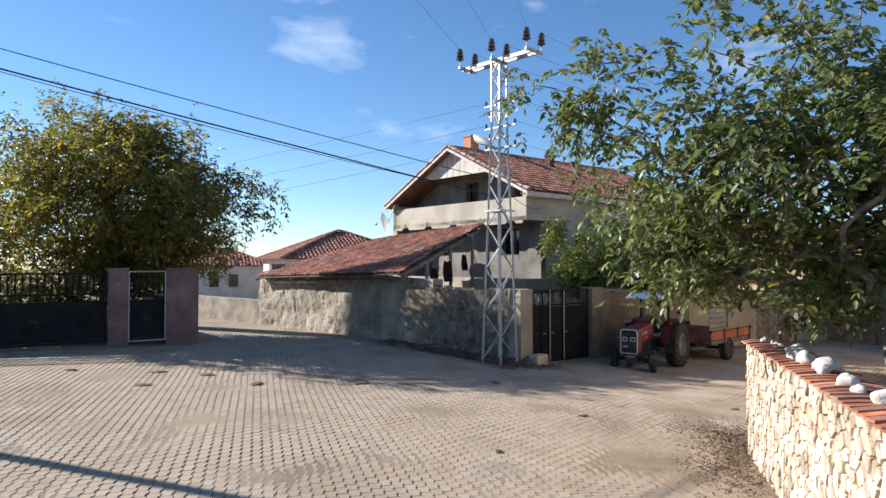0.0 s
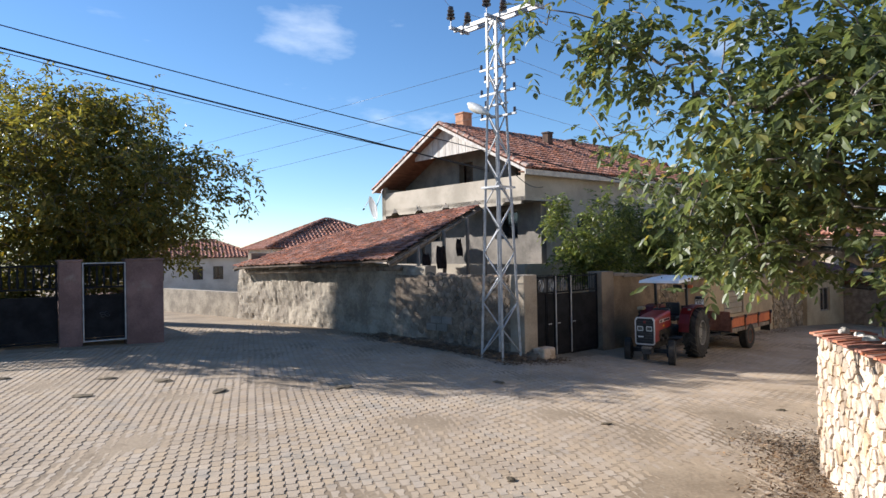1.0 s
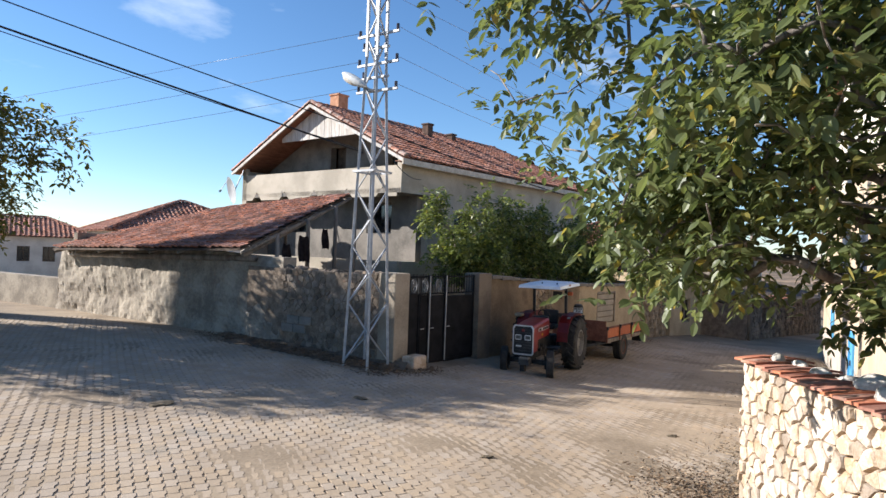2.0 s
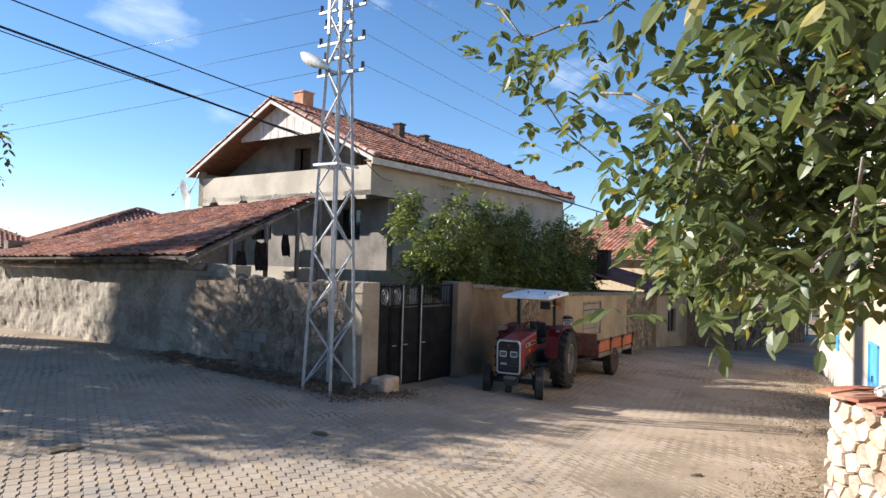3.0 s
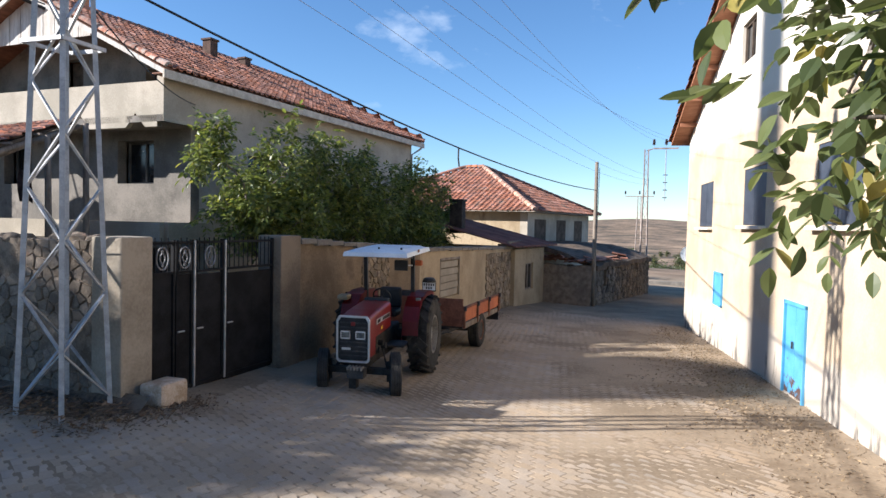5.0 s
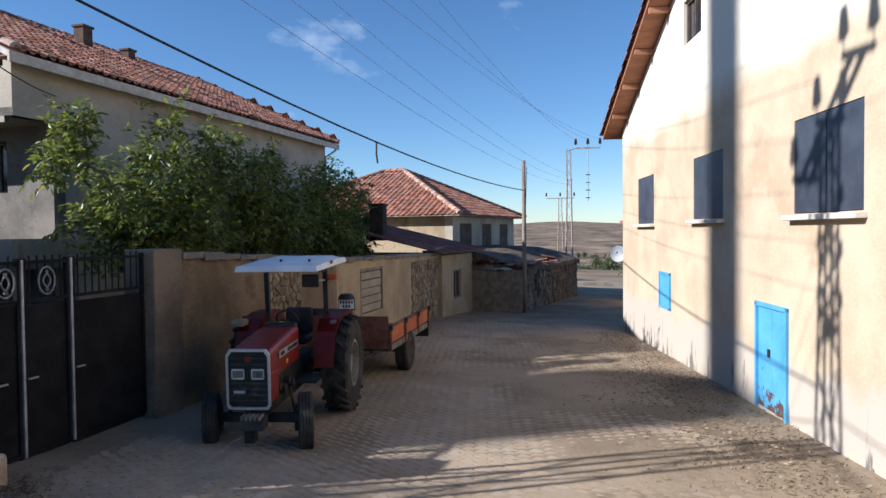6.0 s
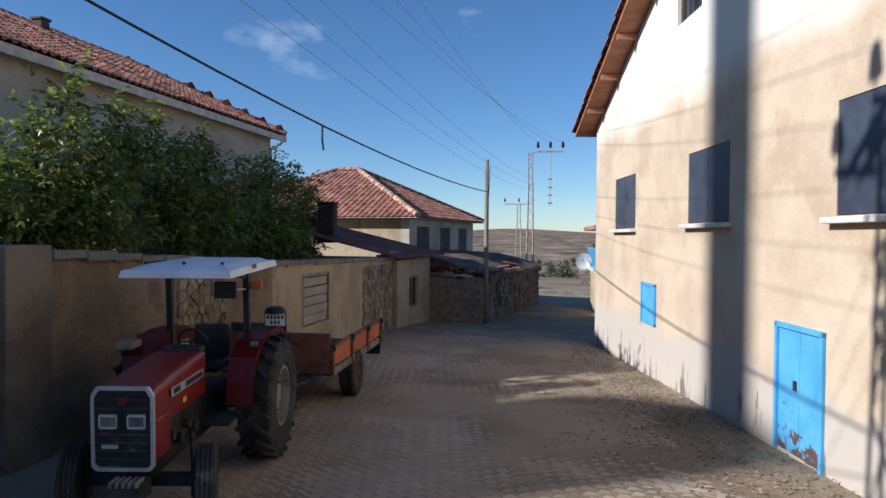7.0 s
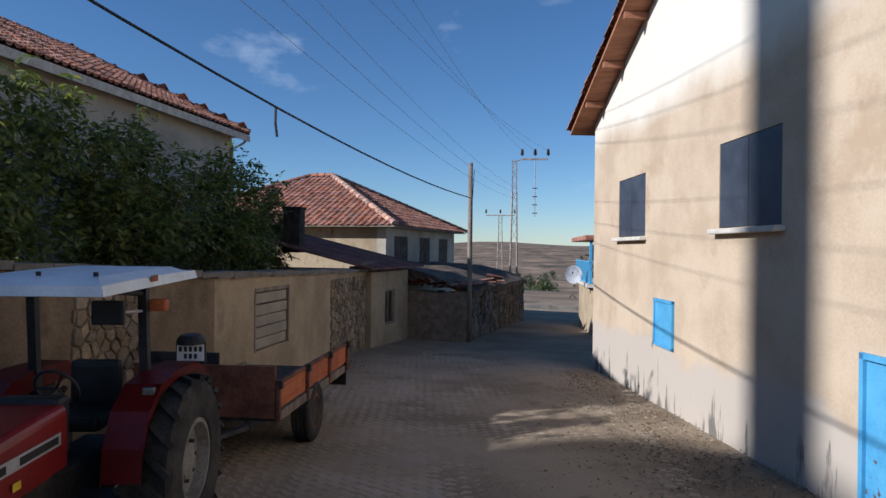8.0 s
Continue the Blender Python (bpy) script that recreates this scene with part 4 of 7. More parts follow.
    hip_face(roof, C2, C1, R1, R2, 0.27, 0.38, seed=5)
    hip_face(roof, A2, C2, R2, R2, 0.27, 0.38, seed=6)
    ridge_caps(roof, A2, R2, 0.16, 0.4, seed=8)
    ridge_caps(roof, R1, R2, 0.12, seed=6)
    # verge: pale bedding with half tiles
    for P in (A1, C1):
        a, b = Vector(P) + Vector((-0.03, 0, 0.02)), Vector(R1) + Vector((-0.03, 0, 0.02))
        part("barge_board", bar(bmesh.new(), a - Vector((0, 0, 0.12)), b - Vector((0, 0, 0.12)), 0.05, 0.11), M_WHITEBOARD, roof, "pale barge board")
        ridge_caps(roof, a + Vector((0.07, 0, 0.02)), b + Vector((0.07, 0, 0.02)), 0.115, 0.34, name="verge_tile", material=M_VERGE)
    # eave fascia
    part("fascia", B((HX + HX1) / 2, HY0 - ov + 0.02, e - 0.13, HX1 - HX + 0.8, 0.05, 0.2), M_CREAMTILE, roof)
    part("soffit", B((HX + HX1) / 2, HY0 - ov / 2, e - 0.10, HX1 - HX + 0.7, ov, 0.03), M_REDWOOD, roof)
    # chimneys
    for x, y, zt, s, mt in ((23.6, 23.4, 9.0, 0.55, M_CHIMNEY), (26.5, 20.75, 8.0, 0.34, M_DARKBRICK), (28.6, 21.05, 7.9, 0.3, M_DARKBRICK)):
        c = new("chimney")
        c.parent = h
        part("shaft", B(x, y, zt - 0.7, s, s, 1.4, bevel=0.01), mt, c)
        part("cap", B(x, y, zt + 0.02, s + 0.08, s + 0.08, 0.07, bevel=0.015), mt, c)
    # down pipe at the far corner
    v, f = tube([Vector(p) for p in ((HX1 + 0.3, HY0 - 0.42, e - 0.12), (HX1 + 0.2, HY0 - 0.3, e - 0.3), (HX1 - 0.1, HY0 - 0.07, e - 0.55), (HX1 - 0.1, HY0 - 0.07, 0))], 0.04, 8)
    raw("down_pipe", v, f, M_GALV, h, smooth=True)
    # gutter line and windows on the yard side
    for a, b, c, d in holes:
        window_unit("window_yard", HM @ frame_on((22.5, HY0), (HX1, HY0), 1) @ pose((a + b) / 2 - 1.2, 0.0, c), b - a, d - c, "dark wooden window in a stucco wall", bars=4)
    mf = frame_on((22.5, HY1 - 0.3), (22.5, HY0 + 0.3), 1)
    for u, v0, w, hh in ((6.85, 3.0, 1.3, 1.15), (2.2, 3.0, 1.2, 1.15), (7.65, 5.0, 0.9, 1.0)):
        window_unit("window_balcony", HM @ mf @ pose(u, 0, v0), w, hh, "dark window with grey frame behind a balcony", frame_mat=M_CEMENT_SHADED)
    d = tagged(new("door_balcony"), "dark balcony door", "door", kind="structure")
    part("leaf", B(0, -0.1, 0.95, 0.88, 0.05, 1.9, bevel=0.01), M_DARKWOOD, d)
    d.matrix_basis = HM @ mf @ pose(4.45, 0, 4.55)
    return h


M_VERGE = mat("verge_tile_clay", (0.27, 0.105, 0.07), (0.46, 0.25, 0.18), 7, 35, 0.9, 0.4, stain=(0.45, 0.39, 0.33), stain_scale=6, stain_at=0.5, rnd="island")
M_DARKBRICK = mat("sooty_brick", (0.06, 0.036, 0.027), (0.114, 0.069, 0.051), 4, 40, 0.92, 0.4)
house()


# ---------------------------------------------------------------- open shed with a sagging tile roof
def shed():
    s = thing("shed", "open lean-to shed with sagging clay tile roof on poles", "shed", kind="structure")
    E1, E2, R2, R1 = Vector((14.2, 17.0, 2.3)), Vector((14.1, 26.8, 2.05)), Vector((19.3, 24.5, 3.78)), Vector((19.3, 17.95, 4.18))
    roof = new("roof")
    roof.parent = s
    bm = bmesh.new()
    lo = [bm.verts.new(p - Vector((0, 0, 0.07))) for p in (E1, E2, R2, R1)]
    hi = [bm.verts.new(p - Vector((0, 0, 0.02))) for p in (E1, E2, R2, R1)]
    bm.faces.new(lo[::-1])
    bm.faces.new(hi)
    for i in range(4):
        bm.faces.new((lo[i], lo[(i + 1) % 4], hi[(i + 1) % 4], hi[i]))
    bmesh.ops.recalc_face_normals(bm, faces=bm.faces)
    part("deck", bm, M_DARKWOOD, roof)
    tile_roof(roof, E1, E2, R2, R1, 0.25, 0.34, parts=300, seed=9, rough=0.035, roll=0.42)
    # rafters and poles
    for k in range(8):
        t = k / 7
        a, b = E1.lerp(E2, t), R1.lerp(R2, t)
        v, f = tube([a - Vector((-0.05, 0, 0.13)) + (b - a) * q for q in (0, 0.33, 0.66, 1)], 0.055, 7)
        raw("rafter", v, f, M_WOOD, roof, smooth=True)
    for k in range(7):
        t = (k + 0.3) / 7
        a = E1.lerp(R1, t)
        part("batten_end", B(a.x, a.y - 0.06, a.z - 0.02, 0.06, 0.3, 0.04), M_WOOD, roof)
    for x, y, z in ((15.6, 17.2, 2.7), (16.9, 17.35, 3.2), (18.2, 17.5, 3.7), (19.3, 17.7, 4.1), (19.2, 24.3, 3.7), (19.3, 21, 3.85)):
        v, f = tube([Vector((x, y, -0.8)), Vector((x + 0.03, y + 0.02, z * 0.5)), Vector((x, y, z))], [0.075, 0.07, 0.06], 8)
        raw("post", v, f, M_WOOD, s, smooth=True)
    v, f = tube([E1 + Vector((0.2, 0.15, -0.2)), E1.lerp(R1, 0.5) + Vector((0, 0.15, -0.24)), R1 + Vector((-0.1, 0.1, -0.2))], 0.07, 8)
    raw("beam", v, f, M_WOOD, s, smooth=True)
    v, f = tube([E1 + Vector((0.5, 0, -0.26)), E1.lerp(E2, 0.5) + Vector((0.5, 0, -0.24)), E2 + Vector((0.5, 0, -0.2))], 0.09, 8)
    raw("wall_plate", v, f, M_WOOD, s, smooth=True)
    # end wall of the shed, dark inside
    part("end_wall", B(17, 26.5, 0.9, 4.6, 0.25, 3.4), M_MUDWALL, s)
    return s


shed()


# ---------------------------------------------------------------- barn beside the lane
BP, BQ = Vector((13.3, 2.72)), Vector((31.05, 5.14))


def barn():
    b = thing("barn", "tall plastered barn with gable to the lane, blue doors", "barn", kind="structure")
    m = frame_on(BP, BQ, -1)
    ln = (BQ - BP).length
    ux = lambda x: (x - BP.x) / (BQ.x - BP.x) * ln
    apex_u, apex_z, eave_z = ln / 2, 8.35, 5.05
    top = lambda u: apex_z - (apex_z - eave_z) * abs(u - apex_u) / (ln / 2)
    holes = [(ux(27.25), ux(28.96), 2.2, 3.42), (ux(22.43), ux(24.09), 2.24, 3.45), (ux(18.1), ux(19.75), 2.24, 3.48), (ux(25.75), ux(26.6), 0.24, 1.03), (ux(19.92), ux(20.93), -0.62, 0.92), (ux(23.6), ux(24.75), 5.85, 6.75)]
    part("wall", wall_panel(bmesh.new(), BP, BQ, -1.6, lambda u: top(u), 0.45, holes, -1), M_BARN, b)
    d = (BQ - BP).normalized()
    n = Vector((d.y, -d.x))
    depth = 11
    for p in (BP, BQ):
        a = p + n * 0.45
        e = p + n * depth
        part("wall", wall_panel(bmesh.new(), a, e, -1.8, eave_z, 0.4, (), -1 if p == BQ else 1), M_BARN, b)
    part("wall", wall_panel(bmesh.new(), BP + n * depth, BQ + n * depth, -1.8, lambda u: top(u), 0.4, (), 1), M_BARN, b)
    roof = new("roof")
    roof.parent = b
    slope = (apex_z - eave_z) / (ln / 2)
    oo, fo = 0.55, 0.5
    def at(u, off, z):
        w = BP + d * u - n * off
        return Vector((w.x, w.y, z))
    for u_e, sgn in ((-oo, 1), (ln + oo, -1)):
        ze = eave_z - slope * oo + 0.12
        za = apex_z + 0.12
        e1, e2 = at(u_e, fo, ze), at(u_e, -depth - fo, ze)
        r1, r2 = at(apex_u, fo, za), at(apex_u, -depth - fo, za)
        bm = bmesh.new()
        lo = [bm.verts.new(p - Vector((0, 0, 0.09))) for p in (e1, e2, r2, r1)]
        hi = [bm.verts.new(p - Vector((0, 0, 0.02))) for p in (e1, e2, r2, r1)]
        bm.faces.new(lo[::-1])
        bm.faces.new(hi)
        for i in range(4):
            bm.faces.new((lo[i], lo[(i + 1) % 4], hi[(i + 1) % 4], hi[i]))
        bmesh.ops.recalc_face_normals(bm, faces=bm.faces)
        part("deck", bm, M_SOFFIT, roof, "orange-brown boarded overhang")
        if sgn == -1:
            tile_roof(roof, e1, e2, r2, r1, 0.27, 0.38, seed=15)
            ridge_caps(roof, e1 + Vector((0, 0, 0.03)), r1 + Vector((0, 0, 0.03)), 0.1, 0.34, name="verge_tile")
        else:
            tile_roof(roof, e2, e1, r1, r2, 0.3, 0.42, seed=16)
        # purlin ends that carry the overhang
        for k in range(1, 7):
            u = u_e + (apex_u - u_e) * k / 6.5
            z = ze + (za - ze) * k / 6.5 - 0.16
            part("purlin", bar(bmesh.new(), at(u, fo - 0.04, z), at(u, -0.3, z), 0.1, 0.13), M_SOFFIT, roof)
    # fittings
    mo = frame_on(BP, BQ, -1)
    for (u0, u1, v0, v1) in holes[:3]:
        w = window_unit("window_barn", mo @ pose((u0 + u1) / 2, 0, v0), u1 - u0, v1 - v0, "barn window closed with dark sheet shutters and pale sill", shutter=M_SHUTTER, frame_mat=M_SHUTTER)
        part("sill", B(0, 0.04, -0.05, u1 - u0 + 0.16, 0.2, 0.07, bevel=0.012), M_SILL, w, "pale plaster sill")
    u0, u1, v0, v1 = holes[3]
    hatch = tagged(new("door_hatch"), "small sky-blue wooden hatch in a plaster wall", "hatch", kind="structure")
    hatch.matrix_basis = mo @ pose((u0 + u1) / 2, 0, v0)
    part("leaf", B(0, 0.0, (v1 - v0) / 2, u1 - u0, 0.05, v1 - v0, bevel=0.006), M_BLUE, hatch)
    fr = bmesh.new()
    for s in (-1, 1):
        box(fr, s * (u1 - u0) / 2, 0.02, (v1 - v0) / 2, 0.05, 0.06, v1 - v0 + 0.05)
    for z in (0, v1 - v0):
        box(fr, 0, 0.02, z, u1 - u0 + 0.05, 0.06, 0.05)
    part("frame", fr, M_BLUE, hatch)
    u0, u1, v0, v1 = holes[4]
    door = tagged(new("door_barn"), "narrow sky-blue sheet door, rusted at its foot", "door", kind="structure")
    door.matrix_basis = mo @ pose((u0 + u1) / 2, 0, v0)
    w, hgt = u1 - u0, v1 - v0
    part("leaf", B(-w / 4, -0.02, hgt / 2, w / 2 - 0.01, 0.04, hgt, bevel=0.006), M_BLUEDOOR, door)
    part("leaf", B(w / 4, -0.02, hgt / 2, w / 2 - 0.01, 0.04, hgt, bevel=0.006), M_BLUEDOOR, door)
    fr = bmesh.new()
    for s in (-1, 1):
        box(fr, s * w / 2, 0.0, hgt / 2, 0.06, 0.08, hgt + 0.05)
    box(fr, 0, 0.0, hgt, w + 0.06, 0.08, 0.06)
    part("frame", fr, M_BLUE, door)
    part("handle", B(0.06, 0.03, hgt * 0.55, 0.03, 0.03, 0.12, bevel=0.006), M_DARKSTEEL, door)
    u0, u1, v0, v1 = holes[5]
    window_unit("window_loft", mo @ pose((u0 + u1) / 2, 0, v0), u1 - u0, v1 - v0, "small dark loft window")
    return b


M_SOFFIT = mat("orange_brown_boards", (0.26, 0.11, 0.06), (0.38, 0.175, 0.10), 3, 30, 0.8, 0.3, stretch=(3, 0.6, 1))


def rusty_blue():
    m = mat("rusting_blue_sheet", (0.075, 0.28, 0.48), (0.11, 0.35, 0.56), 2, 40, 0.5, 0.12)
    n, l = m.node_tree.nodes, m.node_tree.links
    b = n["Principled BSDF"]
    base = b.inputs["Base Color"].links[0].from_socket
    g = n.new("ShaderNodeNewGeometry")
    sep = n.new("ShaderNodeSeparateXYZ")
    l.new(g.outputs["Position"], sep.inputs[0])
    nz = n.new("ShaderNodeTexNoise")
    nz.inputs["Scale"].default_value, nz.inputs["Detail"].default_value, nz.inputs["Roughness"].default_value = 5, 8, 0.7
    l.new(g.outputs["Position"], nz.inputs["Vector"])
    s = n.new("ShaderNodeMath")
    s.operation = "MULTIPLY_ADD"
    s.inputs[1].default_value = -0.42
    l.new(sep.outputs["Z"], s.inputs[0])
    l.new(nz.outputs["Fac"], s.inputs[2])
    r = n.new("ShaderNodeMapRange")
    r.inputs["From Min"].default_value, r.inputs["From Max"].default_value = 0.66, 0.70
    l.new(s.outputs[0], r.inputs["Value"])
    mx = n.new("ShaderNodeMix")
    mx.data_type = "RGBA"
    mx.inputs["B"].default_value = (0.10, 0.06, 0.05, 1)
    l.new(r.outputs["Result"], mx.inputs["Factor"])
    l.new(base, mx.inputs["A"])
    l.new(mx.outputs["Result"], b.inputs["Base Color"])
    return m


M_BLUEDOOR = rusty_blue()
barn()


# ---------------------------------------------------------------- houses further along the lane
M_SOOT = mat("sooty_chimney", (0.02, 0.018, 0.017), (0.05, 0.043, 0.038), 5, 40, 0.9, 0.3)


def low_house():
    """Plastered low house at the end of the yard wall, with a rusted sheet roof."""
    h = thing("house_low", "low plastered house with rusty sheet roof by the lane", "house", kind="structure")
    p, q = (32.95, 11.2), (36.35, 10.68)
    z0, top = -2.0, 1.2
    part("wall", wall_panel(bmesh.new(), p, q, z0, top, 0.4, [(1.2, 2.1, -0.45, 0.62)], 1), M_LANE, h)
    d = (Vector(q) - Vector(p)).normalized()
    n = Vector((-d.y, d.x))
    part("wall", wall_panel(bmesh.new(), Vector(q) + n * 0.4, Vector(q) + n * 5, z0, top, 0.4, (), 1), M_LANE, h)
    part("wall", wall_panel(bmesh.new(), Vector(p) + n * 0.4, Vector(p) + n * 5, z0, top, 0.4, (), -1), M_LANE, h)
    window_unit("window_low", frame_on(p, q, 1) @ pose(1.65, 0, -0.45), 0.9, 1.07, "weathered wooden window in a low house", frame_mat=M_WOOD)
    a, b = Vector(p) - d * 1.0 - n * 0.4, Vector(q) + d * 0.4 - n * 0.45
    c, e = Vector(q) + d * 0.4 + n * 4.6, Vector(p) - d * 1.0 + n * 4.6
    bm = bmesh.new()
    N = 40
    for i in range(N + 1):
        t = i / N
        w = 0.025 * math.sin(i * 1.9)
        lo, hi = a.lerp(b, t), e.lerp(c, t)
        bm.verts.new((lo.x, lo.y, top + 0.1 + w))
        bm.verts.new((hi.x, hi.y, top + 1.25 + w))
    bm.verts.ensure_lookup_table()
    for i in range(N):
        bm.faces.new([bm.verts[k] for k in (2 * i, 2 * i + 2, 2 * i + 3, 2 * i + 1)])
    ret = bmesh.ops.extrude_face_region(bm, geom=list(bm.faces))
    bmesh.ops.translate(bm, vec=(0, 0, 0.05), verts=[g for g in ret["geom"] if isinstance(g, bmesh.types.BMVert)])
    bmesh.ops.recalc_face_normals(bm, faces=bm.faces)
    part("roof", bm, M_RUSTROOF, h, "rusted red sheet roof")
    for i in range(7):
        part("roof_stone", B(a.x + 0.5 + i * 0.33, a.y + 0.35, top + 0.26, 0.22, 0.16, 0.12, bevel=0.03), M_RUBBLE, h)
    ch = new("chimney")
    ch.parent = h
    part("shaft", B(33.2, 13.6, 2.4, 0.5, 0.5, 1.3, bevel=0.02), M_SOOT, ch, "sooty brick chimney")
    part("cap", B(33.2, 13.6, 3.05, 0.58, 0.58, 0.08, bevel=0.02), M_SOOT, ch)
    return h


M_RUSTROOF = mat("rusted_red_sheet", (0.10, 0.045, 0.035), (0.20, 0.085, 0.06), 1.5, 30, 0.75, 0.2)
low_house()


def ruin():
    """Half-fallen stone building, tiles and earth along the top."""
    r = thing("ruin", "half-fallen stone outbuilding with broken tile roof", "stone building", kind="structure")
    A, Bc, C = (36.9, 12.4), (36.9, 8.62), (47.6, 6.62)
    low = -2.2
    part("core", wall_panel(bmesh.new(), (A[0] + 0.05, A[1]), (Bc[0] + 0.05, Bc[1] + 0.06), low, lambda u: 0.45 + 0.05 * math.sin(u * 4), 0.5, (), -1), M_MORTAR_G, r)
    part("core", wall_panel(bmesh.new(), (Bc[0] + 0.05, Bc[1] + 0.04), (C[0], C[1] + 0.04), low, lambda u: 0.45 + 0.06 * math.sin(u * 3), 0.5, [(1.6, 2.1, -0.55, 0.2)], 1), M_STONE_B, r)
    rubble(r, frame_on(A, Bc, 1), 3.78, -1.6, 0.5, 0.3, 51, M_RUBBLE_D, M_RUBBLE_D, 0.03, 0.07, parts=150)
    rubble(r, frame_on(Bc, C, 1), 10.8, -1.95, 0.42, 0.24, 53, M_RUBBLE_D, M_RUBBLE_DS, 0.014, 0.04, parts=120, near=0, keep=lambda u, z: not (1.4 < u < 2.3 and -0.7 < z < 0.35))
    # broken tiles and earth
    bm = bmesh.new()
    N, K = 24, 6
    g = []
    for i in range(N + 1):
        t = i / N
        col = []
        for j in range(K + 1):
            s = j / K
            px = Bc[0] + (C[0] - Bc[0]) * t + 0.19 * 4.6 * s
            py = Bc[1] + (C[1] - Bc[1]) * t + 4.6 * s - 0.15
            z = 0.52 + 0.72 * math.sin(min(1.0, s * 1.4) * math.pi / 2) + 0.16 * noise.noise(Vector((px * 0.9, py * 0.9, 2))) - 0.04 * t
            col.append(bm.verts.new((px, py, z)))
        g.append(col)
    for i in range(N):
        for j in range(K):
            bm.faces.new((g[i][j], g[i + 1][j], g[i + 1][j + 1], g[i][j + 1]))
    ret = bmesh.ops.extrude_face_region(bm, geom=list(bm.faces))
    bmesh.ops.translate(bm, vec=(0, 0, -0.2), verts=[e for e in ret["geom"] if isinstance(e, bmesh.types.BMVert)])
    bmesh.ops.recalc_face_normals(bm, faces=bm.faces)
    part("earth_roof", bm, M_EARTHROOF, r, "collapsed earth roof")
    rng = random.Random(8)
    me, tv, tf = tile_mesh("old_tile", 0.42, 0.6, M_TILE)
    for i in range(26):
        ob = new("tile", me)
        ob.parent = r
        edge = i < 16
        px = Bc[0] - 0.1 + (rng.uniform(0, 0.5) if edge else rng.uniform(0.2, 5))
        py = (Bc[1] + 0.1 + i * 0.2) if edge else Bc[1] - 0.25 - (px - Bc[0]) * 0.187 + rng.uniform(0, 0.5)
        ob.matrix_local = pose(px, py, 0.56 + rng.uniform(0, 0.12), rng.uniform(-6, 22), rng.uniform(-14, 14), rng.uniform(60, 120) if edge else rng.uniform(-30, 30))
    return r


M_RUBBLE_D = mat("dark_field_stone", (0.0902, 0.0748, 0.06), (0.257, 0.211, 0.164), 2.2, 30, 0.95, 0.6, rnd="object")
M_RUBBLE_DS = mat("dark_field_stone_joined", (0.0936, 0.074, 0.0544), (0.226, 0.174, 0.126), 2.2, 30, 0.95, 0.6, rnd="island")
M_STONE_B = mat("brown_stone_wall", (0.13, 0.10, 0.075), (0.26, 0.20, 0.15), 2.6, 20, 0.96, 1.0)
M_EARTHROOF = mat("collapsed_earth", (0.07, 0.05, 0.036), (0.17, 0.125, 0.09), 2, 20, 0.97, 0.9)
ruin()


def hip_house():
    """Two-storey house with a hipped tile roof behind the ruin."""
    h = thing("house_hip", "plastered house with hipped clay tile roof", "house", kind="structure")
    c = Vector((41.2, 12.4))
    d = Vector((0.985, -0.17)).normalized()
    n = Vector((-d.y, d.x))
    L, W = 10.9, 11.3
    z0, top = -2.0, 2.78
    p, q = c, c + d * L
    holes = [(1.0, 2.8, 0.75, 2.45), (4.5, 6.2, 0.75, 2.45), (7.8, 9.5, 0.75, 2.45)]
    part("wall", wall_panel(bmesh.new(), p, q, z0, top, 0.4, holes, 1), M_STUCCO, h)
    part("wall", wall_panel(bmesh.new(), p + n * 0.4, p + n * W, z0, top, 0.4, (), -1), M_LANE, h)
    part("wall", wall_panel(bmesh.new(), q + n * 0.4, q + n * W, z0, top, 0.4, (), 1), M_STUCCO, h)
    part("wall", wall_panel(bmesh.new(), p + n * W, q + n * W, z0, top, 0.4, (), -1), M_STUCCO, h)
    for u0, u1, v0, v1 in holes:
        window_unit("window_hip", frame_on(p, q, 1) @ pose((u0 + u1) / 2, 0, v0), u1 - u0, v1 - v0, "dark old wooden window closed with brown shutters", shutter=M_DARKWOOD)
    o = 0.6
    P = [p - d * o - n * o, q + d * o - n * o, q + d * o + n * (W + o), p - d * o + n * (W + o)]
    ez = top + 0.05
    cor = [Vector((w.x, w.y, ez)) for w in P]
    ap = (p + q) / 2 + n * W / 2
    a1 = ap - n * 0.6
    a2 = ap + n * 0.6
    R = [Vector((a1.x, a1.y, 5.55)), Vector((a2.x, a2.y, 5.55))]
    roof = new("roof")
    roof.parent = h
    bm = bmesh.new()
    vs = [bm.verts.new(x - Vector((0, 0, 0.03))) for x in cor] + [bm.verts.new(x - Vector((0, 0, 0.03))) for x in R]
    for f in ((0, 1, 4), (1, 2, 5, 4), (2, 3, 5), (3, 0, 4, 5), (3, 2, 1, 0)):
        bm.faces.new([vs[i] for i in f])
    bmesh.ops.recalc_face_normals(bm, faces=bm.faces)
    part("deck", bm, M_CREAMTILE, roof)
    hip_face(roof, cor[0], cor[1], R[0], R[0], 0.3, 0.42, 21)
    hip_face(roof, cor[3], cor[0], R[0], R[1], 0.3, 0.42, 22)
    for a, b in ((cor[0], R[0]), (cor[1], R[0]), (cor[3], R[1]), (R[0], R[1])):
        ridge_caps(roof, a + Vector((0, 0, 0.06)), b + Vector((0, 0, 0.06)), 0.15, 0.42, material=M_TILE_S if a is not cor[0] else M_PINKTILE)
    return h


M_PINKTILE = mat("mortared_hip_tile", (0.36, 0.2, 0.14), (0.5, 0.31, 0.23), 4, 30, 0.9, 0.3, rnd="island")
hip_house()


